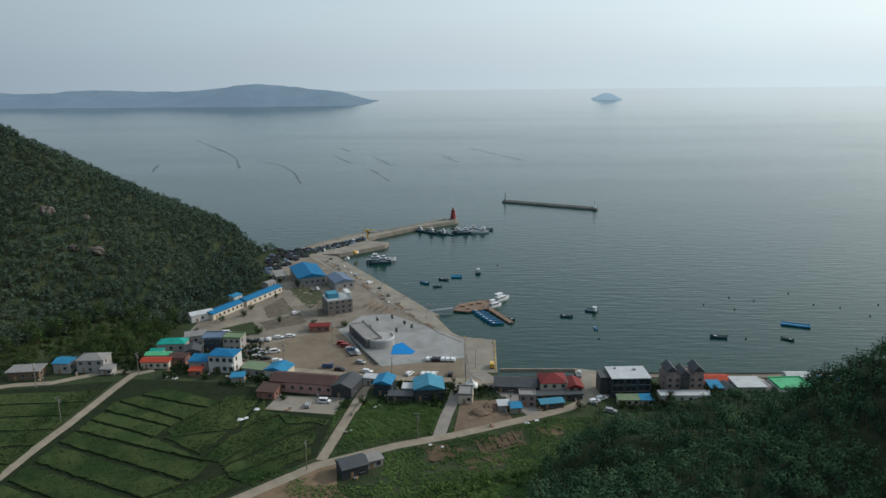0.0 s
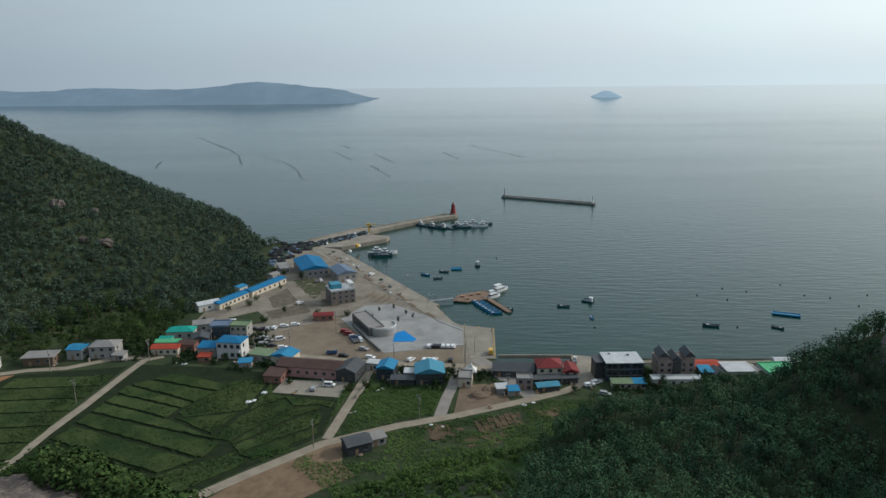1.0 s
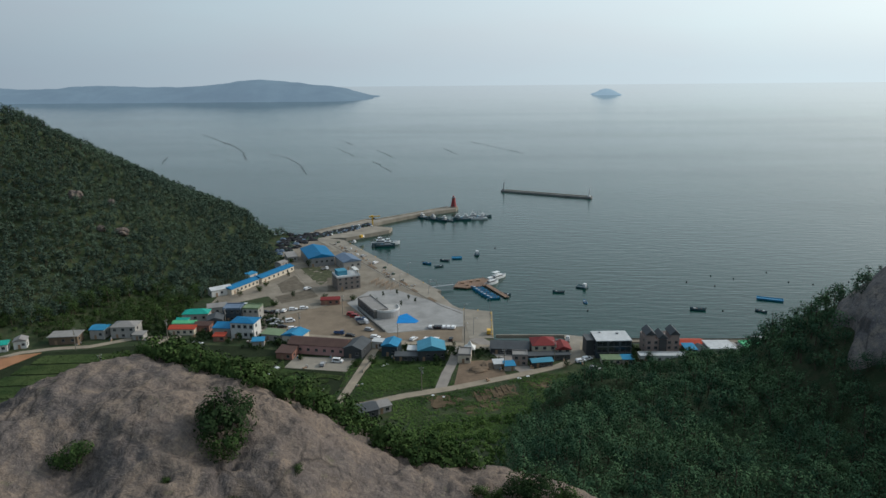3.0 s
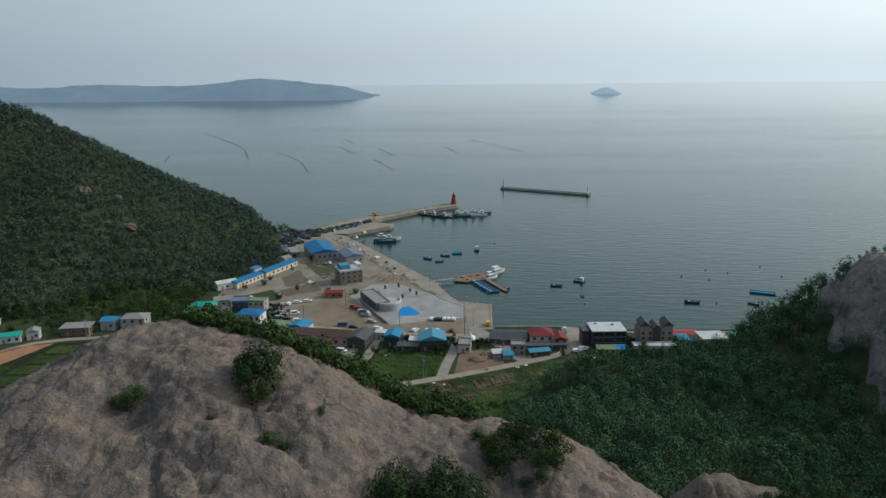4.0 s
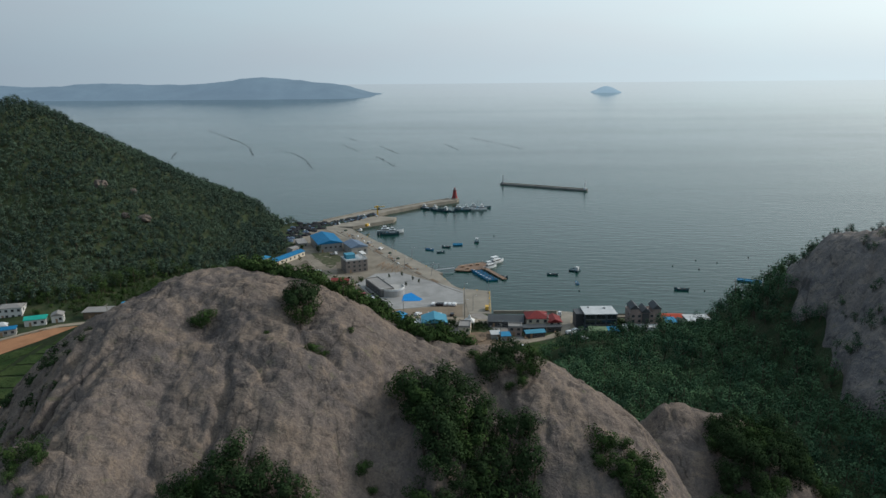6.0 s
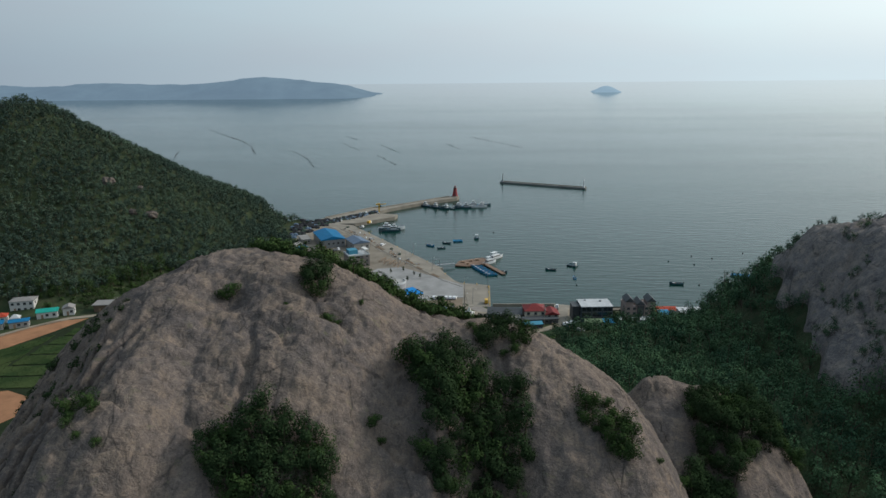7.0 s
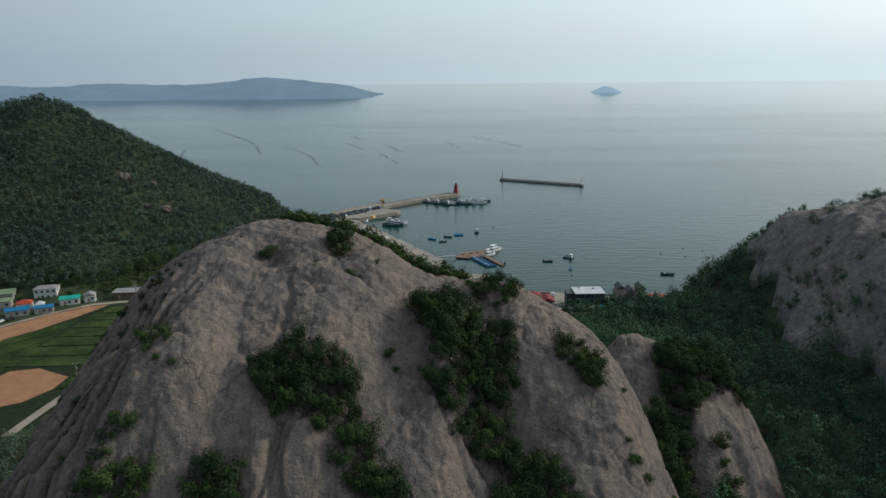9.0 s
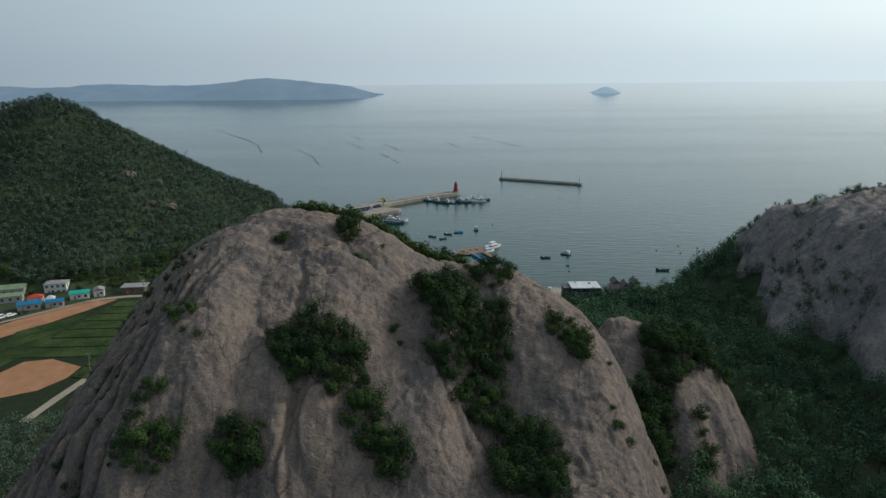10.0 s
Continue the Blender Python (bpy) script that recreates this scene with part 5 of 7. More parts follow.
# plaza hall with its curved white wall
b = building("plaza_hall", "long low modern hall with charcoal walls and a walled roof terrace", -46.6, 304.4, 23, 7.5, 4.2, -62, CHARCOAL, GREY_ROOF, "parapet", 0, 1, 7, category="hall")
bm = bmesh.new()
for i in range(15):
    a0 = radians(-150 + i * 13)
    a1 = radians(-150 + (i + 1) * 13)
    for r0, r1, z0, z1 in ((6.0, 6.4, 0, 0.9),):
        v = [bm.verts.new((r * math.cos(a), r * math.sin(a), z)) for r, a, z in ((r0, a0, z0), (r1, a0, z0), (r1, a1, z0), (r0, a1, z0), (r0, a0, z1), (r1, a0, z1), (r1, a1, z1), (r0, a1, z1))]
        for f in ((0, 1, 2, 3), (4, 7, 6, 5), (1, 0, 4, 5), (2, 1, 5, 6), (3, 2, 6, 7), (0, 3, 7, 4)):
            bm.faces.new([v[k] for k in f])
bmesh.ops.recalc_face_normals(bm, faces=bm.faces[:])
curve_wall = tagged(part("curved_wall", bm, WHITE), "curved white concrete parapet on a round terrace", "wall")
curve_wall.matrix_basis = pose(-38.9, 298.2, 6.2)
tagged(part("terrace_block", lathe(bmesh.new(), [(6.4, 0), (6.4, 3.6), (6.2, 3.7)], 28), GREY), "round grey terrace block behind the curved wall", "building").matrix_basis = pose(-38.9, 298.2, 2.6)
# brown buildings and the blue-roofed row
building("brown_hall", "long building with dark brown roof and pinkish wall", -62, 249.5, 25, 9, 4.4, -9, PINK, BROWN_ROOF, "gable", 1.7, 1, 7, category="building")
building("brown_annex", "house with dark slate gable roof", -45.5, 246.5, 8, 11, 4.4, -14, DARK, SLATE_ROOF, "gable_y", 1.7, 1, 2)
building("white_store", "small white flat-roofed store", -37.5, 254.5, 5, 4, 3.2, -12, WHITE, WHITE_ROOF, "flat", 0, 1, 2, False)
building("red_outhouse", "dull red brick outhouse with brown roof", -74.5, 243, 7, 7, 3.2, -8, BRICK, BROWN_ROOF, "shed", 0.6, 1, 2)
building("sky_house", "house with pale blue roof and dark base", -31.3, 247.5, 6.6, 8, 4.8, -8, NAVY, SKY_ROOF, "gable_y", 1.3, 1, 2)
building("grey_box", "small grey container-like store", -21.8, 245, 4.6, 4.6, 3.4, 0, GREY, WHITE_ROOF, "flat", 0, 1, 1, False)
building("teal_hall", "hall with sea-green gable roof", -14.4, 244, 11, 10, 4.8, 5, DARK, SEA_ROOF, "gable_y", 2.0, 1, 4)
building("dark_lean_to", "dark lean-to stacked with gear", -24.5, 240.2, 9, 3.6, 2.4, 0, DARK, SLATE_ROOF, "shed", 0.4, 1, 3, False)
b = building("tent_house", "pale boxy cabin with a white pyramid awning", -0.4, 240.4, 5.2, 7.6, 3.8, -4, CREAM, GREY_ROOF, "parapet", 0, 1, 2)
bm = lathe(bmesh.new(), [(3.4, 0), (3.3, 0.15), (1.2, 1.4), (0.15, 3.2), (0.05, 3.4)], 4)
part("awning", bm, WHITE, b, "peaked white fabric awning").matrix_basis = pose(1.6, 6.2, 3.0, 0, 0, 45)
part("awning_post", boxed((-0.4, 4.4, 0, 0.12, 0.12, 3.1), (3.6, 4.4, 0, 0.12, 0.12, 3.1), (-0.4, 8.2, 0, 0.12, 0.12, 3.1), (3.6, 8.2, 0, 0.12, 0.12, 3.1)), STEEL, b)
# shore row
building("slate_house", "long house with dark slate roof", 18.6, 252.5, 16, 9, 4.2, -4, DARK, SLATE_ROOF, "gable", 2.0, 1, 5)
building("cream_tower", "narrow two-storey beige house", 21.8, 238.5, 6, 5, 6.0, -2, MAUVE, GREY_ROOF, "parapet", 0, 2, 2)
building("teal_kiosk", "low kiosk with turquoise corrugated roof", 30.2, 236.5, 8.5, 4, 2.8, 12, DARK, SEA_ROOF, "gable", 0.8, 1, 3, False)
building("blue_kiosk", "small kiosk with blue tarpaulin roof", 17.2, 232.5, 4, 4, 2.8, 8, GREY, SKY_ROOF, "shed", 0.4, 1, 1, False)
building("white_awning", "white-roofed open market stall", 13.2, 234.5, 4.4, 4, 2.6, 8, GREY, WHITE_ROOF, "shed", 0.3, 1, 1, False)
building("red_house", "cream house with dark red hipped roof above dark base", 32.4, 251, 10, 9, 6.4, 3, CREAM, RED_ROOF, "hip", 2.2, 2, 3)
building("red_wing", "lower wing with dark red roof", 40.2, 249.5, 6, 8, 5.0, 3, CREAM, RED_ROOF, "gable_y", 1.4, 2, 2)
building("dark_terrace", "dark ground-floor terrace row", 34, 243.6, 17, 4, 2.8, 6, DARK, SLATE_ROOF, "flat", 0, 1, 5, False)
b = building("glass_hotel", "dark glass-fronted hotel with white flat roof", 60.4, 250, 14.6, 11, 9.2, 3, NAVY, WHITE_ROOF, "flat", 0, 3, 3, category="hotel", over=0.1, ww=4.3, wh=2.3)
part("side_stair", boxed((-9.0, 1.0, 0, 3.4, 7, 6.9), (-9.0, 1.0, 6.9, 3.8, 7.4, 0.25)), DARK, b)
part("roof_hatch", boxed((3.0, 2.0, 7.9, 1.0, 1.0, 0.7)), STEEL, b)
part("roof_vent", boxed((-4, 3.5, 7.9, 0.8, 0.8, 0.6)), STEEL, b)
b = building("castle_inn", "mauve guesthouse with three steep dark gables", 81.2, 252.5, 14, 9, 8.4, 2, MAUVE, MAUVE, "parapet", 0, 3, 5, category="guesthouse")
for gx, gw, gh in ((-5.0, 3.6, 2.4), (0.0, 3.4, 0.8), (5.0, 3.6, 2.4)):
    part("gable_block", boxed((gx, -1.0, 6.8, gw, 7.0, gh)), MAUVE, b)
    bm = roof_mesh("gable_y", gw, 7.0, 0, 1.9, 0.35)
    part("gable_roof", bm, SLATE_ROOF, b, "steep dark shingled gable roof").matrix_basis = pose(gx, -1.0, 6.8 + gh)
part("stair_bay", boxed((0, -4.8, 0.2, 3.0, 0.8, 7.0)), DARK, b)
building("white_terrace", "long white low terrace building", 80, 243.2, 19, 4.5, 2.6, 1, WHITE, WHITE_ROOF, "parapet", 0, 1, 6, False)
building("orange_roof_house", "low house with bright orange roof", 95.6, 258, 11, 7, 3.8, 0, CREAM, ORANGE_ROOF, "gable", 1.0, 1, 3)
building("pale_cabin", "cabin with pale blue-white roof", 93.2, 250.5, 4.5, 6, 4.4, 2, NAVY, SKY_ROOF, "shed", 0.4, 1, 2)
building("slate_cabin", "cabin with dark grey roof", 98.2, 249.5, 5.5, 7, 3.6, 12, GREY, SLATE_ROOF, "gable_y", 1.2, 1, 2)
building("white_hall", "hall with white flat roof", 105.4, 250.5, 10.5, 9, 5.4, 2, GREY, WHITE_ROOF, "flat", 0, 1, 4)
building("tarp_shed", "long shed with pale striped sheeting", 112.8, 250, 5, 12, 3.0, 14, GREY, GREY_ROOF, "gable_y", 0.8, 1, 2, False)
building("green_deck_house", "house with vivid green flat roof", 121.6, 251, 12.5, 10, 5.0, 4, WHITE, GREEN_ROOF, "parapet", 0, 1, 4)
building("blue_cabin", "cabin with blue gable roof", 138.5, 256, 8, 8, 3.6, -12, WHITE, BLUE_ROOF, "gable", 1.4, 1, 3)
building("shore_cabin", "cabin with pale roof near the water", 129, 262, 9, 5, 3.2, 0, WHITE, WHITE_ROOF, "gable", 0.9, 1, 3)
building("roadside_store", "low store with cream and blue roof", 58.5, 239.6, 7.5, 4, 2.6, 2, CREAM, OLIVE_ROOF, "shed", 0.4, 1, 3, False)
building("roadside_stall", "low stall with blue roof", 65.0, 239.8, 4.5, 4, 2.6, 2, CREAM, SKY_ROOF, "shed", 0.4, 1, 2, False)
building("black_netting_shed", "black net-covered storage shed", -34.8, 189.6, 8, 6.5, 3.4, 28, DARK, SLATE_ROOF, "gable", 1.3, 1, 2, False, category="shed")
building("grey_lean_to", "grey corrugated lean-to beside a shed", -29.4, 193.6, 6, 4, 2.6, 28, GREY, GREY_ROOF, "shed", 0.5, 1, 2, False, category="shed")
# hamlet to the west
building("teal_barn", "barn with turquoise roof", -202, 248.5, 9, 5.5, 3.2, 22, WHITE, TEAL_ROOF, "gable", 1.2, 1, 3)
building("white_cottage", "white cottage beside the lane", -194, 253, 5, 5, 3.6, 22, WHITE, GREY_ROOF, "gable_y", 1.2, 1, 2)
building("white_villa", "white villa with grey roof and long windows", -220, 259, 11, 7, 5.6, 14, WHITE, GREY_ROOF, "hip", 1.2, 2, 4)
building("olive_house", "house with grey-green roof", -250, 270, 12, 8, 5.0, 20, CREAM, OLIVE_ROOF, "gable", 1.6, 1, 3)
building("olive_barn", "barn with pale green roof", -243, 254, 15, 8, 4.0, 20, GREY, OLIVE_ROOF, "gable", 1.6, 1, 4)
building("green_barn", "long barn with pale green roof", -238, 240.5, 18, 6, 3.4, 24, GREY, OLIVE_ROOF, "gable", 1.2, 1, 5)
building("red_roof_stall", "stall with bright red roof", -220.5, 240, 7, 5, 3.2, 24, WHITE, ORANGE_ROOF, "hip", 1.4, 1, 2)
building("blue_roof_stall", "stall with blue roof", -217.5, 229.5, 10, 5, 3.0, 26, GREY, BLUE_ROOF, "gable", 1.1, 1, 3)
building("small_blue_stall", "small store with blue roof", -207, 234, 8, 4.5, 3.0, 26, GREY, BLUE_ROOF, "gable", 0.9, 1, 3)
building("white_tent", "white peaked tent stall", -213, 240.5, 3.6, 3.6, 2.4, 20, WHITE, WHITE_ROOF, "hip", 1.4, 1, 1, False)


# ---- harbour: light, breakwater, boats ----
LIGHT_RED, YELLOW, BLACK = paint("light_red", (0.24, 0.030, 0.032), 0.5), paint("crane_yellow", (0.60, 0.36, 0.05), 0.5), worn("rubber_black", (0.02, 0.02, 0.022), 0.3, 1.5, 0.8, 0.3)
HULL_WHITE, HULL_BLUE, HULL_TEAL = paint("hull_white", (0.62, 0.64, 0.65), 0.4), paint("hull_blue", (0.02, 0.17, 0.32), 0.5), paint("hull_teal", (0.040, 0.085, 0.105), 0.5)
DECK = worn("deck_planks", (0.215, 0.145, 0.105), 0.35, 0.8, 0.85, 0.2)
NET_DARK = worn("fishing_net_dark", (0.030, 0.032, 0.036), 0.5, 0.9, 0.95, 0.1, bump=0.2)
NET_GREEN = worn("fishing_net_green", (0.045, 0.070, 0.055), 0.5, 0.9, 0.95, 0.1, bump=0.2)


def root_at(name, x, y, z, turn=0.0):
    ob = new(name)
    ob.matrix_basis = pose(x, y, z, 0, 0, turn)
    return ob


r = root_at("lighthouse", -10.5, 577.5, 2.6)
part("base", lathe(bmesh.new(), [(3.4, 0), (3.4, 0.8), (2.9, 0.9)], 16), CONCRETE, r)
part("tower", lathe(bmesh.new(), [(2.7, 0.9), (2.3, 2.5), (1.75, 5.5), (1.45, 7.8)], 16), LIGHT_RED, r)
part("gallery", lathe(bmesh.new(), [(1.4, 7.8), (1.9, 8.0), (1.9, 8.2)], 16), LIGHT_RED, r)
part("rail", lathe(bmesh.new(), [(1.85, 8.9), (1.9, 8.95), (1.85, 9.0)], 16), STEEL, r)
part("lantern", lathe(bmesh.new(), [(0.8, 8.2), (0.8, 9.6)], 10), GLASS, r)
part("cap", lathe(bmesh.new(), [(1.0, 9.6), (0.6, 10.1), (0.08, 10.6)], 10), LIGHT_RED, r)
d = part("door", boxed((0, -2.55, 0.9, 0.9, 0.2, 2.0)), DARK, r)
tagged(r, "dark red lighthouse on a round concrete base", "lighthouse")

A, B = Vector((35.8, 673.3)), Vector((118.6, 631.8))
turn = math.degrees(math.atan2(B.y - A.y, B.x - A.x))
m = (A + B) / 2
r = root_at("breakwater", m.x, m.y, 0, turn)
n = (B - A).length
part("caisson", boxed((0, 0, -4, n, 4.0, 5.6), bevel=0.15), worn("wet_concrete", (0.20, 0.20, 0.19), 0.3, 0.1, 0.85, 0.3), r)
part("wave_wall", boxed((0, 1.4, 1.6, n, 0.8, 0.7), bevel=0.1), CONCRETE, r)
for s in (-1, 1):
    bpart = part("beacon", lathe(bmesh.new(), [(1.3, 1.5), (1.2, 3.0), (0.5, 3.2), (0.38, 8.2), (0.7, 8.3), (0.7, 8.5), (0.35, 8.6), (0.35, 9.6), (0.1, 10.2)], 12, s * (n / 2 - 2.5), 0), STEEL if s < 0 else HULL_WHITE, r)
tagged(r, "detached concrete breakwater with a beacon at each end", "breakwater")

r = root_at("harbour_crane", -72, 503.5, 2.7, 20)
part("mast", boxed((0, 0, 0, 1.0, 1.0, 7.5), (0, 0, 7.5, 1.6, 1.6, 0.5)), YELLOW, r)
part("jib", boxed((2.2, 0, 6.8, 7.5, 0.5, 0.6), (-1.8, 0, 6.6, 1.4, 1.0, 1.1)), YELLOW, r)
part("cab", boxed((0.9, -0.9, 5.0, 1.2, 1.2, 1.5)), GLASS, r)
part("hook", boxed((5.6, 0, 4.2, 0.06, 0.06, 2.6), (5.6, 0, 3.8, 0.35, 0.2, 0.4)), STEEL, r)
tagged(r, "yellow harbour crane standing on the pier", "crane")


def hull_mesh(length, beam, depth, sheer=0.5, bow=0.35):
    """A boat's shell: pointed rising bow, square stern, open inside with a deck."""
    bm = bmesh.new()
    rows = []
    for i in range(9):
        u = i / 8
        x = -length / 2 + length * u
        half = beam / 2 * (1 - max(0, (u - (1 - bow)) / bow) ** 1.8 * 0.97) * (0.86 + 0.14 * min(1, u * 4))
        top = depth * 0.62 + sheer * max(0, u - 0.45) ** 2 * 3
        keel = -depth * 0.38 * (1 - 0.5 * max(0, u - 0.8) * 5)
        inner = half * 0.86
        rows.append([bm.verts.new(p) for p in ((x, -half, top), (x, -half * 0.72, keel), (x, half * 0.72, keel), (x, half, top), (x, inner, top), (x, inner * 0.9, top - depth * 0.28), (x, -inner * 0.9, top - depth * 0.28), (x, -inner, top))])
    for a, b in zip(rows, rows[1:]):
        for k in range(8):
            bm.faces.new((a[k], a[(k + 1) % 8], b[(k + 1) % 8], b[k]))
    bm.faces.new(rows[0][::-1])
    bm.faces.new(rows[-1])
    bmesh.ops.recalc_face_normals(bm, faces=bm.faces[:])
    return bm


def skiff(colour, label, length=6.2, beam=2.0):
    r = new("skiff")
    part("hull", hull_mesh(length, beam, 1.3), colour, r)
    part("thwart", boxed((0.2, 0, 0.55, 0.35, beam * 0.82, 0.08), (-1.5, 0, 0.55, 0.35, beam * 0.8, 0.08)), DECK, r)
    part("outboard_motor", boxed((-length / 2 - 0.2, 0, -0.3, 0.16, 0.14, 1.2), (-length / 2 - 0.25, 0, 0.75, 0.45, 0.34, 0.5), bevel=0.05), BLACK, r)
    part("gear_box", boxed((1.2, 0.1, 0.45, 0.9, 0.8, 0.45)), HULL_WHITE, r)
    return tagged(r, label, "boat", "moored skiffs")


blue_skiff = skiff(HULL_BLUE, "small open blue skiff with an outboard motor")
teal_skiff = skiff(HULL_TEAL, "small open dark teal work skiff")
blue_skiff.matrix_basis, teal_skiff.matrix_basis = pose(-24.5, 402.5, 0, 0, 0, -30), pose(-13.7, 409.6, 0, 0, 0, 160)
for x, y, a, k, s in ((-16.6, 395.6, 20, 1, 0.9), (50.9, 343.7, 175, 1, 1.0), (117.8, 314.9, 172, 1, 1.2), (148.8, 312.2, -40, 1, 0.9), (62.8, 326.5, 95, 0, 0.8),
                      (6.0, 351.6, 196, 0, 1.1), (7.2, 348.4, 197, 0, 1.1), (8.6, 345.2, 195, 0, 1.15), (10.0, 342.0, 198, 0, 1.1), (11.6, 338.8, 194, 0, 1.15), (13.2, 335.8, 196, 0, 1.1), (14.8, 332.6, 195, 0, 1.15),
                      (-12, 531, -30, 1, 1.0), (22, 339, -28, 1, 0.9)):
    ob = copy_thing((blue_skiff, teal_skiff)[k], pose(x, y, 0, 0, 0, a))
    ob.scale = (s, s, s)


def raft(x, y, a, w, d, mat, label, cabin=False):
    r = root_at("work_raft", x, y, 0, a)
    part("deck", boxed((0, 0, 0.15, w, d, 0.4), bevel=0.04), mat, r)
    part("coaming", boxed((0, -d / 2 + 0.1, 0.55, w, 0.2, 0.35), (0, d / 2 - 0.1, 0.55, w, 0.2, 0.35), (-w / 2 + 0.1, 0, 0.55, 0.2, d - 0.4, 0.35), (w / 2 - 0.1, 0, 0.55, 0.2, d - 0.4, 0.35)), mat, r)
    for sx in (-1, 1):
        part("float", boxed((sx * w * 0.32, 0, -0.45, w * 0.22, d * 0.95, 0.6), bevel=0.1), BLACK, r)
    if cabin:
        part("cabin", boxed((w * 0.25, 0, 0.55, 1.6, 1.6, 1.9), (w * 0.25, 0, 2.45, 2.0, 2.0, 0.12)), HULL_WHITE, r)
    return tagged(r, label, "raft", "moored rafts")


raft(-5.9, 415.7, 4, 6.6, 3.6, SKY_ROOF, "flat pale blue work raft")
raft(7.4, 424.4, 85, 5.0, 3.2, HULL_TEAL, "dark work raft with a white cabin", True)
raft(65.4, 352.6, -30, 6.0, 4.4, HULL_TEAL, "dark square work raft with gear", True)
raft(160.8, 331.2, -22, 13.0, 3.8, HULL_BLUE, "long blue barge-like work raft")


def fishing_boat(label, length=15.0, hull=HULL_TEAL):
    r = new("fishing_boat")
    h = part("hull", hull_mesh(length, length * 0.25, 2.8, 0.9, 0.3), hull, r)
    part("rubbing_strake", boxed((-0.8, -length * 0.124, 1.35, length * 0.7, 0.14, 0.2), (-0.8, length * 0.124, 1.35, length * 0.7, 0.14, 0.2)), HULL_WHITE, h)
    w = part("wheelhouse", boxed((-length * 0.18, 0, 1.2, length * 0.26, length * 0.16, 2.3), (-length * 0.18, 0, 3.5, length * 0.29, length * 0.19, 0.15), (-length * 0.20, 0, 3.65, length * 0.13, length * 0.12, 1.5), (-length * 0.2, 0, 5.15, length * 0.15, length * 0.14, 0.12)), HULL_WHITE, r)
    part("window_band", boxed((-length * 0.18, 0, 2.5, length * 0.265, length * 0.165, 0.6), (-length * 0.20, 0, 4.3, length * 0.135, length * 0.125, 0.5)), GLASS, w)
    part("mast", lathe(bmesh.new(), [(0.12, 1.0), (0.07, 7.8)], 6, length * 0.12, 0), STEEL, r)
    part("mast", lathe(bmesh.new(), [(0.10, 5.0), (0.05, 8.2)], 6, -length * 0.24, 0), STEEL, r)
    part("boom", boxed((length * 0.02, 0, 5.4, length * 0.34, 0.12, 0.12), (-length * 0.02, 0, 7.0, length * 0.42, 0.05, 0.05)), STEEL, r)
    part("net_drum", lathe(bmesh.new(), [(0.7, 0.9), (0.75, 1.3), (0.55, 2.0)], 10, length * 0.22, 0), NET_GREEN, r)
    part("fish_box", boxed((length * 0.06, 0.6, 0.9, 1.5, 1.0, 0.7), (length * 0.06, -0.8, 0.9, 1.2, 0.9, 0.7)), SKY_ROOF, r)
    part("railing", boxed((length * 0.32, 0.5, 2.6, length * 0.16, 0.05, 0.06), (length * 0.32, -0.5, 2.6, length * 0.16, 0.05, 0.06), (length * 0.25, 0.6, 1.7, 0.05, 0.05, 0.95), (length * 0.25, -0.6, 1.7, 0.05, 0.05, 0.95)), STEEL, r)
    return tagged(r, label, "fishing boat", "moored fishing boats")


white_trawler = fishing_boat("large white fishing boat with masts and gear", 20, HULL_WHITE)
white_trawler.matrix_basis = pose(-56.5, 453.6, 0, 0, 0, 10)
dark_trawler = fishing_boat("dark-hulled fishing boat with a white wheelhouse", 16, HULL_TEAL)
dark_trawler.matrix_basis = pose(-57.5, 448.6, 0, 0, 0, 186)
for x, y, a, k, s in ((-34, 543.5, -36, 1, 0.8), (-29, 540.5, 146, 0, 0.7), (-24.5, 537, -34, 1, 0.85), (-19.5, 535, 147, 1, 0.8), (-4, 541.5, 4, 0, 0.75), (-3, 537, 184, 1, 0.9), (9, 544, 2, 1, 0.95), (10, 539.5, 186, 0, 0.8), (16, 547.5, 8, 1, 0.7),
                      (-70, 500.5, 20, 1, 0.7)):
    ob = copy_thing((white_trawler, dark_trawler)[k], pose(x, y, 0, 0, 0, a))
    ob.scale = (s, s, s)


def cruiser(x, y, a, length):
    r = root_at("passenger_boat", x, y, 0, a)
    part("hull", hull_mesh(length, length * 0.27, 2.0, 0.6, 0.4), HULL_WHITE, r)
    c = part("cabin", boxed((-length * 0.06, 0, 0.9, length * 0.5, length * 0.20, 1.7), (-length * 0.12, 0, 2.6, length * 0.36, length * 0.18, 0.14), bevel=0.06), HULL_WHITE, r)
    part("window_band", boxed((-length * 0.06, 0, 1.6, length * 0.505, length * 0.205, 0.6)), GLASS, c)
    part("canopy", boxed((-length * 0.14, 0, 4.3, length * 0.34, length * 0.2, 0.12)), HULL_WHITE, r)
    for sx in (-0.29, 0.01):
        for sy in (-0.08, 0.08):
            part("canopy_post", boxed((length * sx, length * sy, 2.7, 0.07, 0.07, 1.6)), STEEL, r)
    part("rail", boxed((length * 0.30, length * 0.07, 1.9, length * 0.24, 0.05, 0.05), (length * 0.30, -length * 0.07, 1.9, length * 0.24, 0.05, 0.05)), STEEL, r)
    return tagged(r, "white passenger boat with a canopied upper deck", "boat")


cruiser(19.0, 370.5, 48, 14)
cruiser(15.0, 359.0, 42, 10)

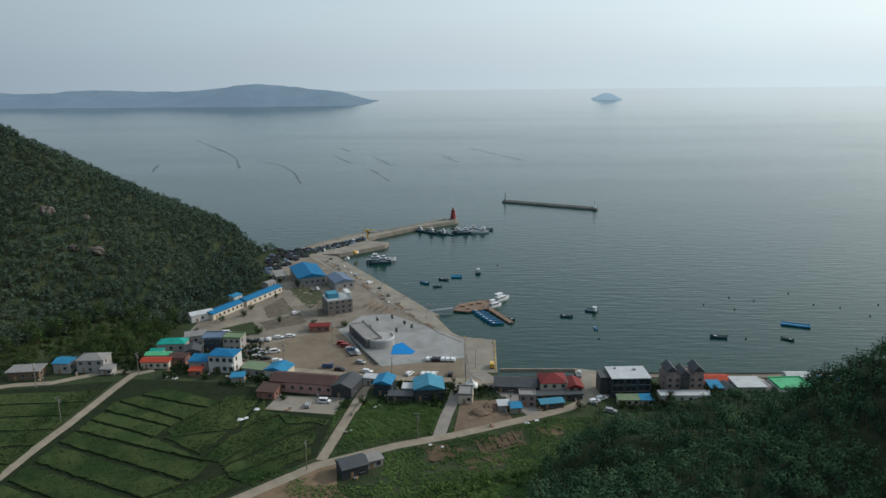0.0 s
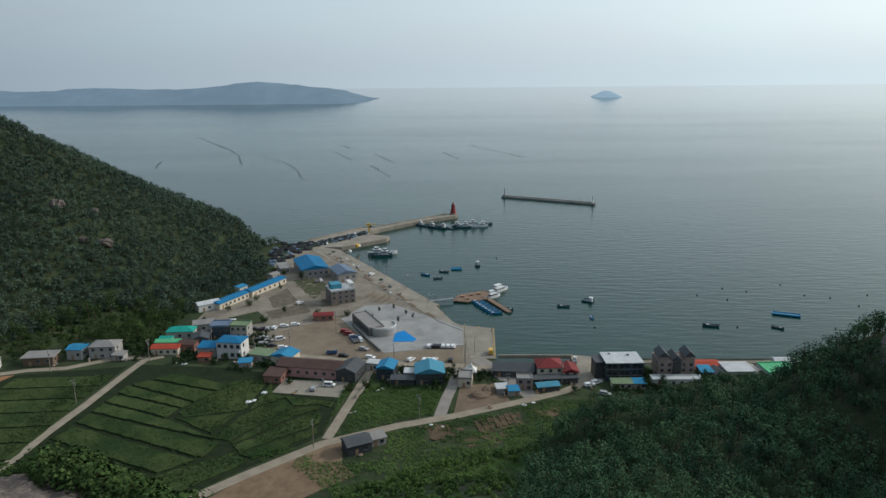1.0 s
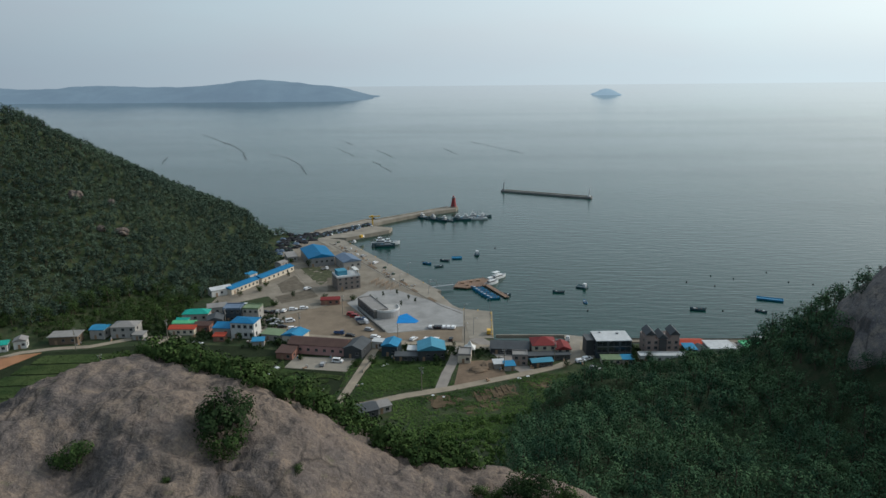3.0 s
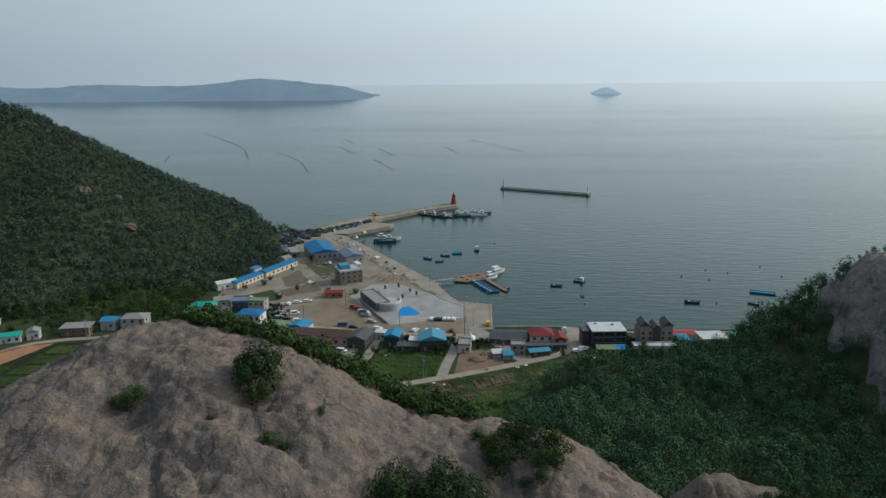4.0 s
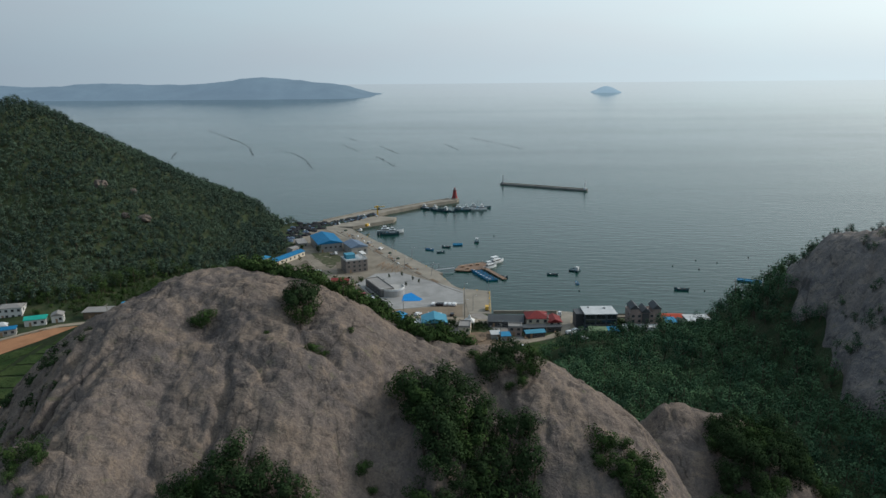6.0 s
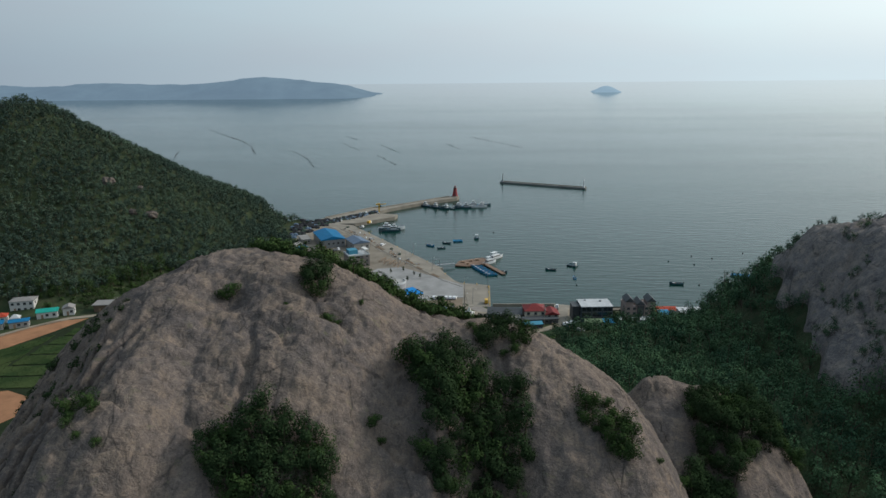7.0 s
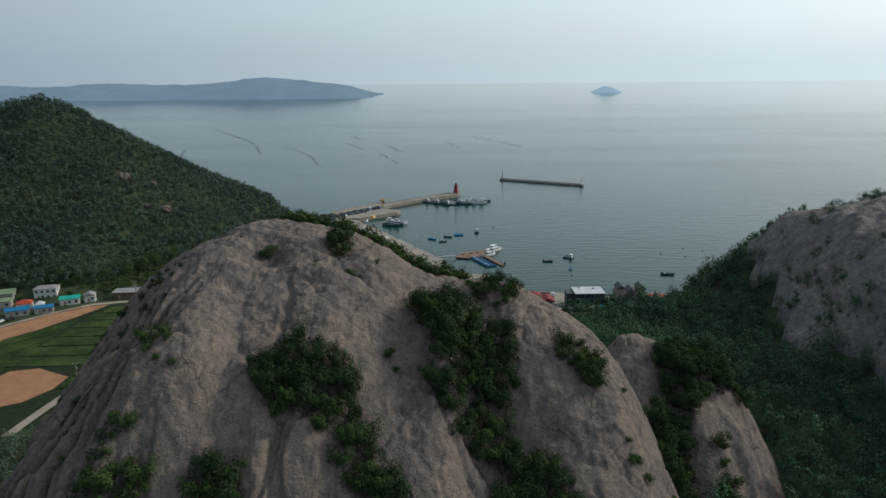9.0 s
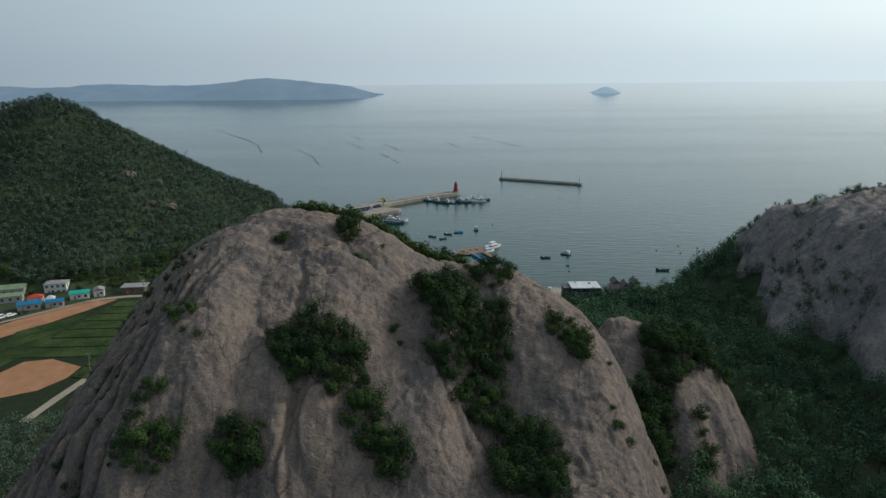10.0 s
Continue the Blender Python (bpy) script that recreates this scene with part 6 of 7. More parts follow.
r = root_at("pontoon", 0, 0, 0)
bm = bmesh.new()
top = bm.faces.new([bm.verts.new((x, y, 0.95)) for x, y in ((-7, 351), (0.5, 349), (11.5, 354), (16, 362), (10.5, 369), (-4.5, 361))])
for v in bmesh.ops.extrude_face_region(bm, geom=[top])["geom"]:
    if isinstance(v, bmesh.types.BMVert):
        v.co.z = 0.35
bmesh.ops.recalc_face_normals(bm, faces=bm.faces[:])
part("deck", bm, DECK, r)
part("arm", boxed((17, 344.5, 0.3, 25, 2.6, 0.5, -64.5)), DECK, r, "weathered red-brown plank walkway")
for x, y in ((-3, 354), (4, 352), (10, 357), (6, 364), (13, 352), (17, 344), (21, 335)):
    part("float", boxed((x, y, -0.5, 2.2, 1.6, 0.8), bevel=0.1), BLACK, r)
for x, y in ((-5, 353), (-3, 360), (10, 368), (15, 362), (12, 354), (22.4, 333)):
    part("mooring_post", lathe(bmesh.new(), [(0.16, -1.5), (0.16, 2.2)], 8, x, y), STEEL, r)
for x, y, w in ((-2, 357, 2.2), (3, 360, 1.8), (7, 362, 2.4), (1, 353, 1.5)):
    part("gear_crate", boxed((x, y, 1.0, w, 1.4, 0.8)), TIMBER, r)
tagged(r, "floating timber landing stage with a long arm", "landing stage")
r = root_at("gangway", -13, 349.2, 0)
part("ramp", boxed((0, 0, 1.9, 13, 1.8, 0.2, 22)), STEEL, r)
part("handrail", boxed((-0.35, 0.85, 3.0, 13, 0.06, 0.06, 22), (0.35, -0.85, 3.0, 13, 0.06, 0.06, 22)), STEEL, r)
for k in (-5, -2, 1, 4):
    part("handrail_post", boxed((k * 0.93 - 0.32, k * 0.37 + 0.8, 2.0, 0.06, 0.06, 1.0), (k * 0.93 + 0.32, k * 0.37 - 0.8, 2.0, 0.06, 0.06, 1.0)), STEEL, r)
tagged(r, "grey steel gangway from quay to landing stage", "gangway")
r = root_at("boat_ramp_gate", -18, 344, 2.7, 25)
part("post", boxed((-2, 0, 0, 0.25, 0.25, 3.4)), STEEL, r)
part("post", boxed((2, 0, 0, 0.25, 0.25, 3.4)), STEEL, r)
part("beam", boxed((0, 0, 3.4, 4.4, 0.3, 0.3)), STEEL, r)
tagged(r, "plain steel gate frame on the quay", "gate")


# far rows of aquaculture floats and single buoys
def float_row(line, gap=5.0):
    bm = bmesh.new()
    rng = random.Random(len(line) * 7 + int(line[0][0]))
    for a, b in zip(line, line[1:]):
        a, b = Vector(a), Vector(b)
        k = int((b - a).length / gap)
        for i in range(k):
            if rng.random() < 0.75:
                p = a.lerp(b, i / k)
                s = rng.uniform(0.32, 0.6)
                bmesh.ops.create_icosphere(bm, subdivisions=1, radius=s, matrix=pose(p.x + rng.uniform(-1.5, 1.5), p.y + rng.uniform(-2, 2), 0.1))
        side = Vector((-(b - a).y, (b - a).x)).normalized() * 0.08
        v = [bm.verts.new((*(q + t), 0.06)) for q, t in ((a, side), (a, -side), (b, -side), (b, side))]
        bm.faces.new(v)
    tagged(part("float_row", bm, BLACK), "dark curving row of fish-farm floats", "floats", kind="stuff")


for line in ([(-427, 1201), (-373, 1112), (-334, 1028), (-301, 933)], [(-284, 1000), (-248, 954), (-216, 886), (-188, 797)], [(-205, 1088), (-158, 976)], [(-124, 916), (-88, 816)],
             [(-431, 986), (-402, 892)], [(-134, 1048), (-93, 937)], [(-37, 1081), (-9, 983)], [(-517, 1351), (-394, 1146)], [(6, 1178), (84, 998)], [(-212, 1190), (-177, 1119)]):
    float_row(line)
bm = lathe(bmesh.new(), [(0.2, -0.3), (0.45, 0.0), (0.45, 0.3), (0.15, 0.45), (0.05, 0.7)], 8)
buoy = tagged(part("mooring_buoy", bm, BLACK), "small dark mooring buoy on the water", "buoy", "mooring buoys")
buoy.matrix_basis = pose(144.6, 375.9, 0)
for x, y in ((140.3, 355.7), (155.8, 370), (184.6, 363.4), (196.2, 358.8), (218.4, 363.5), (180, 383.2), (130.1, 313.5), (126.6, 363.1), (62, 313), (20.2, 443.1), (204.4, 345.5)):
    copy_thing(buoy, pose(x, y, 0))


# ---- vehicles ----
CAR_WHITE, CAR_BLACK, CAR_RED = paint("car_white", (0.68, 0.69, 0.70), 0.3, 0.05), paint("car_black", (0.018, 0.019, 0.021), 0.25, 0.1), paint("car_red", (0.28, 0.03, 0.03), 0.3, 0.1)
CAR_SILVER, CAR_BLUE = paint("car_silver", (0.30, 0.31, 0.32), 0.3, 0.08), paint("car_blue", (0.03, 0.07, 0.16), 0.3, 0.1)
LAMP = paint("lamp_lens", (0.6, 0.6, 0.55), 0.2, 0.05)


def car_shell(length, width, pts):
    """A body drawn by its side outline, narrowed towards the roof."""
    bm = bmesh.new()
    sides = []
    for s in (-1, 1):
        sides.append([bm.verts.new((x * length, s * width / 2 * (1 - 0.16 * max(0, z - 0.85) / 0.65), z)) for x, z in pts])
    bm.faces.new(sides[0])
    bm.faces.new(sides[1][::-1])
    k = len(pts)
    for i in range(k):
        bm.faces.new((sides[0][i], sides[1][i], sides[1][(i + 1) % k], sides[0][(i + 1) % k]))
    bmesh.ops.recalc_face_normals(bm, faces=bm.faces[:])
    return bm


def wheels(r, xs, width, radius=0.32):
    for x in xs:
        for s in (-1, 1):
            bm = bmesh.new()
            lathe(bm, [(radius * 0.6, -0.11), (radius, -0.09), (radius, 0.09), (radius * 0.6, 0.11)], 12)
            w = part("wheel", bm, BLACK, r)
            w.matrix_basis = pose(x, s * (width / 2 - 0.1), radius, 90, 0, 0)
            part("rim", lathe(bmesh.new(), [(radius * 0.55, -0.125), (radius * 0.5, 0.125)], 8), STEEL, w)


def car(colour, label, van=False):
    r = new("car")
    L, W = (4.7, 1.85) if van else (4.4, 1.8)
    top = 1.85 if van else 1.45
    out = [(-0.5, 0.35), (-0.5, 0.85), (-0.47, 0.95), (-0.44, top - 0.08), (-0.40, top), (0.22 if van else 0.08, top), (0.36 if van else 0.22, 0.95), (0.47, 0.80), (0.5, 0.65), (0.5, 0.35), (0.3, 0.25), (-0.3, 0.25)]
    b = part("body", car_shell(L, W, out), colour, r)
    part("side_glass", boxed((-0.08 * L, 0, 1.0, L * 0.56, W * 0.955, top - 1.18)), GLASS, b)
    part("windscreen", boxed((L * (0.27 if van else 0.135), 0, 1.0, L * 0.10, W * 0.84, top - 1.2)), GLASS, b)
    for s in (-1, 1):
        part("headlight", boxed((L * 0.488, s * W * 0.36, 0.62, 0.08, 0.34, 0.16)), LAMP, b)
        part("tail_light", boxed((-L * 0.492, s * W * 0.38, 0.75, 0.06, 0.22, 0.25)), CAR_RED, b)
    part("bumper", boxed((L * 0.495, 0, 0.35, 0.1, W * 0.92, 0.2), (-L * 0.495, 0, 0.35, 0.1, W * 0.92, 0.2)), BLACK, b)
    wheels(r, (L * 0.31, -L * 0.30), W)
    return tagged(r, label, "van" if van else "car", "parked vehicles")


def truck(colour, bed, label, box=False):
    r = new("truck")
    part("cab", car_shell(1.7, 1.75, [(-0.5, 0.45), (-0.5, 1.95), (0.2, 1.98), (0.46, 1.2), (0.5, 0.9), (0.5, 0.45)]), colour, r).matrix_basis = pose(1.75, 0, 0)
    part("windscreen", boxed((2.42, 0, 1.25, 0.2, 1.5, 0.55)), GLASS, r)
    part("bed", boxed((-0.65, 0, 0.7, 3.0, 1.75, 0.14), (-0.65, 0.84, 0.84, 3.0, 0.07, 0.42), (-0.65, -0.84, 0.84, 3.0, 0.07, 0.42), (-2.12, 0, 0.84, 0.07, 1.7, 0.42)) if not box else boxed((-0.65, 0, 0.7, 3.0, 1.8, 1.7), bevel=0.04), bed, r)
    part("chassis", boxed((0, 0, 0.4, 4.4, 0.9, 0.3)), BLACK, r)
    wheels(r, (1.6, -1.2), 1.7, 0.34)
    return tagged(r, label, "truck", "parked vehicles")


FLEET = [car(CAR_WHITE, "white hatchback car parked on the ground"), car(CAR_BLACK, "black saloon car parked on the ground"), car(CAR_SILVER, "silver saloon car parked on the ground"),
         car(CAR_WHITE, "white minivan parked on the ground", True), car(CAR_RED, "dark red minivan parked on the ground", True), truck(CAR_BLUE, CAR_BLUE, "small blue flatbed truck parked on the ground"),
         truck(CAR_WHITE, YELLOW, "small truck with a yellow cargo box", True), truck(CAR_WHITE, STEEL, "small white flatbed truck parked on the ground")]
FIRST = [(-16.3, 279.5, 80), (-13.9, 279.4, 82), (-88.9, 285.2, 30), (-52.4, 237.0, -6), (-56.2, 297.5, -8), (-50.5, 288.6, 20), (10.4, 271.5, 88), (-49.4, 286.4, 20)]


def parked(x, y, a):
    onto = 0.17 if (-37 < x < -1 and y > 280) else 0.1
    return pose(x, y, float(plain(y)) + onto, 0, 0, a)


for ob, (x, y, a) in zip(FLEET, FIRST):
    ob.matrix_basis = parked(x, y, a)
for k, x, y, a in ((1, -12, 279.3, 82), (0, -10, 279.4, 80), (0, -7.9, 279.3, 82), (0, -5.7, 279.2, 80), (0, -23.1, 263.4, 60), (0, -17.4, 263.2, 75), (0, -15.3, 263.2, 75), (0, -13.2, 263.1, 76), (1, -6.6, 263.0, 85),
                   (4, -54.0, 294.5, -10), (7, -48.4, 284.4, 22), (2, -51.6, 291.4, 18), (1, -93.7, 286.5, 24), (2, -90.6, 281.6, 28), (1, -86, 279.3, 18), (3, -84.2, 287.6, 24), (0, -80.4, 277.0, 14), (2, -92.2, 289.2, 26),
                   (1, -105, 304.9, 15), (1, -100, 301.2, 12), (1, -96.3, 301.4, 80), (2, -93.6, 302.0, 82), (0, -90.8, 303.2, 80), (0, -86.9, 305.4, 12), (3, -113, 311, 10), (0, -82, 307.4, 16), (2, -44.5, 275.4, -20),
                   (0, -40.4, 265.6, -12), (5, -57.8, 270.4, -6), (1, -52, 267.4, -8), (0, 46.6, 238.4, 20), (0, 49.6, 241.0, 24), (2, 51, 230.5, -20), (7, -85.3, 379, 40), (0, -56.3, 394, 60), (2, -57.8, 233.6, 90),
                   (0, -87.3, 340, 55), (3, -222, 214.5, 60), (0, -219.5, 218, 60), (2, -224.5, 211, 60), (1, -216, 222, 60), (6, -74.6, 462, 70), (2, -66, 410, 58), (7, 44.6, 262, 80), (0, -75, 408, 60), (7, -78.5, 446, 60)):
    copy_thing(FLEET[k], parked(x, y, a))


# ---- poles, nets, quay clutter, garden trees ----
def utility_pole(h=10.0):
    r = new("utility_pole")
    part("pole", lathe(bmesh.new(), [(0.17, -0.3), (0.10, h)], 8), CONCRETE, r)
    c = part("crossarm", boxed((0, 0, h - 0.7, 1.8, 0.1, 0.12), (0, 0, h - 1.6, 1.4, 0.1, 0.12)), STEEL, r)
    for x in (-0.8, 0, 0.8):
        part("insulator", lathe(bmesh.new(), [(0.06, h - 0.58), (0.08, h - 0.4), (0.03, h - 0.3)], 6, x, 0), HULL_WHITE, c)
    part("transformer", lathe(bmesh.new(), [(0.24, h - 2.9), (0.24, h - 2.1)], 8, 0.36, 0), STEEL, r)
    return tagged(r, "grey concrete utility pole with crossarms", "utility pole", "utility poles")


def quay_lamp(h=8.0):
    r = new("street_lamp")
    part("pole", lathe(bmesh.new(), [(0.13, 0), (0.07, h)], 8), STEEL, r)
    part("arm", boxed((0.7, 0, h - 0.1, 1.5, 0.08, 0.08)), STEEL, r)
    part("lamp_head", boxed((1.45, 0, h - 0.2, 0.6, 0.25, 0.14), bevel=0.03), HULL_WHITE, r)
    return tagged(r, "tall grey street lamp on the quay", "street lamp", "street lamps")


up = utility_pole()
up.matrix_basis = pose(-16.3, 209.5, 4.6)
for x, y in ((-48.8, 190.6), (-141.6, 220.3), (15, 227.6), (-76, 272), (-29.5, 257), (-133, 262), (-168, 249.5), (-144.5, 150), (-0.5, 256.2), (36, 238.4), (-112, 278), (-61, 300)):
    copy_thing(up, pose(x, y, float(plain(y)) - 0.1, 0, 0, (x * 13) % 90))
ql = quay_lamp()
ql.matrix_basis = pose(3.5, 270.8, 3.4)
for x, y, a in ((-41, 345.4, 30), (-36.3, 342.8, 30), (-0.7, 291.6, 0), (-0.7, 263.5, 0), (-61.2, 426, 35), (-33.6, 366.2, 35), (-48, 388, 35), (-20, 332, 35), (11.8, 300, 180)):
    copy_thing(ql, pose(x, y, float(plain(y)) + 0.1, 0, 0, a))


def heap(name, seed, w, d, h, mat, label, category, group=""):
    """A slumped pile: a low dome pushed about by noise."""
    bm = bmesh.new()
    bmesh.ops.create_icosphere(bm, subdivisions=3, radius=1)
    for v in bm.verts:
        c = v.co.copy()
        k = 1 + 0.35 * noise.noise(c * 1.6 + Vector((seed, 0, 0))) + 0.18 * noise.noise(c * 4.5 + Vector((0, seed, 0)))
        v.co = Vector((c.x * w / 2 * k, c.y * d / 2 * k, max(-0.1, c.z * h * k)))
    return tagged(part(name, bm, mat), label, category, group)


heaps = [heap("fishing_net", 3.1, 6, 4.5, 1.5, NET_DARK, "slumped pile of dark fishing nets", "fishing nets", "net piles"),
         heap("fishing_net", 7.7, 8, 4, 1.2, NET_DARK, "long slumped pile of dark fishing nets", "fishing nets", "net piles"),
         heap("fishing_net", 5.2, 5, 4, 1.3, NET_GREEN, "slumped pile of grey-green fishing nets", "fishing nets", "net piles"),
         heap("tarpaulin", 9.4, 5, 3.4, 1.4, STEEL_ROOF, "gear pile under a blue-grey tarpaulin", "tarpaulin", "net piles"),
         heap("covered_load", 2.4, 3, 2.4, 1.2, HULL_WHITE, "bundle under pale plastic sheeting", "bundle", "net piles")]
SPOTS = [(-126, 453), (-120.5, 459), (-113, 464), (-126.5, 441), (-119.5, 448)]
for ob, (x, y) in zip(heaps, SPOTS):
    ob.matrix_basis = pose(x, y, land_at(x, y) if x < -113 else 2.65, 0, 0, 35)
rng = random.Random(12)
for i in range(170):
    t = rng.random()
    x, y = -104 + 27 * t + rng.uniform(-5, 4), 468 + 36 * t + rng.uniform(-4, 5)
    if y > 1.22 * (x + 112) + 470 + 6 or y < 1.2 * (x + 112) + 455:
        continue
    copy_thing(rng.choice(heaps), pose(x, y, 2.68, 0, 0, rng.uniform(0, 180))).scale = (0.8, 0.7, 0.8)
for i in range(84):
    x, y = rng.uniform(-131, -104), rng.uniform(416, 478)
    if x > -108 - 0.25 * (448 - y) or coast_distance(x, y) < 2:
        continue
    copy_thing(rng.choice(heaps[:3] + heaps[:4]), pose(x, y, max(2.62, land_at(x, y)), 0, 0, rng.uniform(0, 180)))


def crate_stack(seed):
    rr = random.Random(seed)
    r = new("crate_stack")
    for i in range(rr.randint(3, 6)):
        part("crate", boxed((rr.uniform(-1, 1), rr.uniform(-0.8, 0.8), 0.55 * (i // 3), 0.9, 0.6, 0.5, rr.uniform(0, 40)), bevel=0.03), rr.choice((SKY_ROOF, TIMBER, GREY, TIMBER, STEEL)), r)
    return tagged(r, "loose stack of plastic and timber crates", "crates", "quay clutter")


stacks = [crate_stack(s) for s in range(4)]
LINE = [(-86, 452), (-66, 419), (-42, 379), (-22, 346)]
for i in range(30):
    a, b = LINE[i % 3], LINE[i % 3 + 1]
    t = rng.random()
    x, y = a[0] + (b[0] - a[0]) * t - rng.uniform(2, 11), a[1] + (b[1] - a[1]) * t - rng.uniform(0, 5)
    if i < 4:
        stacks[i].matrix_basis = pose(x, y, 2.74, 0, 0, rng.uniform(0, 90))
    elif i % 5 == 4:
        copy_thing(heaps[rng.choice((2, 3, 4))], pose(x, y, 2.7, 0, 0, rng.uniform(0, 180))).scale = (0.6, 0.6, 0.7)
    else:
        copy_thing(rng.choice(stacks), pose(x, y, 2.74, 0, 0, rng.uniform(0, 90)))
for x, y in ((-113, 300.5), (-108.6, 279.4), (-116.4, 277.8), (-122.8, 266.4), (-104.6, 262.8), (-92.6, 270.4), (-88.2, 259.8), (-80.4, 258.6), (-69.4, 241.2), (-55.6, 241.8), (-51, 239.6), (-36, 250.2), (-26.4, 247.8), (-19.6, 248.8), (-7.4, 247.4), (11.4, 247.6), (14.6, 240.8), (26.6, 241.8), (38.6, 243.0), (46.8, 236.4), (62.8, 237.4), (72.4, 241.2), (90.2, 245.4), (101.4, 243.8), (116.6, 243.6), (-143.6, 261.4), (-158.4, 261.6), (-170.4, 256.6), (-27.5, 241.5), (-18, 241), (-25, 243.8), (-30, 241.4), (-118, 288), (-108, 284), (-70, 256), (-84, 270), (14, 229.5), (26, 232), (40, 240.6), (-95.5, 259), (-64, 231), (-40, 214), (8, 219), (70, 240), (88, 243.6), (-33, 186.6)):
    copy_thing(rng.choice(stacks), pose(x, y, float(plain(y)) + 0.1, 0, 0, rng.uniform(0, 90)))

# drying racks in the net yard: rows of thin timber frames
def rack():
    r = new("drying_rack")
    for i in range(6):
        part("post", boxed((i * 1.6 - 4, 0, 0, 0.1, 0.1, 1.9)), TIMBER, r)
    part("bar", boxed((0, 0, 1.8, 8.4, 0.08, 0.08), (0, 0, 1.1, 8.4, 0.06, 0.06)), TIMBER, r)
    return tagged(r, "long timber rack for drying fish", "drying rack", "drying racks")


rk = rack()
rk.matrix_basis = pose(-52, 352, 2.65, 0, 0, 62)
for i in range(1, 9):
    copy_thing(rk, pose(-52 + i * 1.6 - (i % 2), 352 - i * 1.4 + 3 * (i % 2), 2.65, 0, 0, 62 + (i * 7) % 9))

# bollards and the yellow kerb of the quay
bm = lathe(bmesh.new(), [(0.22, 0), (0.18, 0.4), (0.30, 0.5), (0.30, 0.62)], 8)
bollard = tagged(part("bollard", bm, YELLOW), "stubby yellow mooring bollard on the quay edge", "bollard", "bollards")
bollard.matrix_basis = pose(12.3, 300, 2.74)
for x, y in ((12.1, 290, ), (11.9, 280), (11.8, 270), (-1, 306.8), (6, 304.8), (-12, 325), (-24, 352), (-34, 369), (-46, 389), (-58, 409), (-70, 428), (-80, 444)):
    copy_thing(bollard, pose(x, y, float(plain(y)) + 0.14))
KERB = worn("kerb_paint", (0.34, 0.27, 0.12), 0.5, 0.6, 0.8, 0.2)
strip("quay_kerb", [(12.6, 303.6), (12.0, 267.5)], 0.4, 0.34, KERB, "worn yellow kerb along the quay edge", "kerb")

# trees and shrubs among the houses
GARDEN = [(-139.3, 283.4), (-147, 284.7), (-142.8, 273), (-120.8, 288), (-113.2, 336.3), (-121.1, 327.5), (-25.2, 249.6), (-73.9, 321.1), (-58.8, 321.2), (-60.6, 257), (-141, 291), (-150, 276), (-136, 300), (-128, 312),
          (-160, 277), (-171, 268), (-184, 268), (-190, 262), (-100, 259.5), (-105, 258.6), (-93, 262), (-82, 256), (-78, 251.5), (-68, 239.5), (-37.5, 236), (-12, 237.6), (-8, 239), (-208, 258), (-231, 252), (-234, 266),
          (-198, 260), (-210, 266), (-112, 347), (-104, 366), (-96, 384), (-110, 396), (-117, 402), (68, 238.2), (74, 239), (56, 234.6), (100, 242), (112, 241), (130, 249), (143, 251), (-44, 233), (40, 232), (-92, 326), (-98, 312), (-66, 372)]
for i, (x, y) in enumerate(GARDEN):
    ob = copy_thing(SHRUBS[(1, 2, 3, 1)[i % 4]], pose(x, y, land_at(x, y) - 0.2, 0, 0, i * 47 % 360))
    s = 0.7 + 0.5 * ((i * 37) % 10) / 10
    ob.scale = (s, s, s)
    tagged(ob, "leafy green garden tree among the houses", "tree", "garden trees")
for i, (x, y) in enumerate(((-37, 331), (-44, 327), (-30, 322), (-26, 317), (-50, 322), (-33, 312), (-46, 316))):
    ob = copy_thing(small_tree, pose(x, y, 2.7, 0, 0, i * 70))
    ob.scale = (0.5, 0.5, 0.62)
    tagged(ob, "young staked tree on the paved plaza", "tree", "plaza trees")
for x, y, a, e in ((-79.1, 222.1, 30, 0.8), (-77.4, 223.4, 75, 0.6), (-75.5, 230.2, 10, 0.8), (-33.5, 233.5, 50, 0.5), (-31.8, 235, 10, 0.45), (-117, 258.8, 20, 0.8), (-121, 260, 60, 0.7), (20.5, 221.5, 15, 0.6), (24, 223.5, 40, 0.5), (-12, 205.8, 70, 0.5), (-8, 204.6, 20, 0.45)):
    ob = copy_thing(heaps[4], pose(x, y, land_at(x, y) + (0.4 if x < -70 and y < 240 else 0.1), 0, 0, a))
    ob.scale = (e, e, 0.3 * e)
heap_mound = heap("earth_mound", 4.4, 9, 6, 1.6, BROWN, "heap of raw brown earth", "earth heap", "earth heaps")
heap_mound.matrix_basis = pose(5, 229, 4.2, 0, 0, 20)
copy_thing(heap_mound, pose(9, 234, 4.1, 0, 0, 70))

# rough grass over the fields, verges and gardens
def tufts(name, pts, height, spread, sprays, leaf, mat, label, seed):
    rng = np.random.RandomState(seed)
    kits = [leaves(rng, sprays, (spread, spread, height), leaf, 4, -0.2, 2.6)[0] for _ in range(5)]
    out = []
    for x, y, z in pts:
        g, s = rng.rand() * math.tau, rng.uniform(0.6, 1.3)
        m = np.array([[math.cos(g), -math.sin(g), 0], [math.sin(g), math.cos(g), 0], [0, 0, 1]]) * s
        out.append(kits[rng.randint(5)] @ m.T + (x, y, z))
    v, q = sprays_of(np.concatenate(out))
    return tagged(new(name, array_mesh(name, v, q, mat)), label, "grass", kind="stuff")


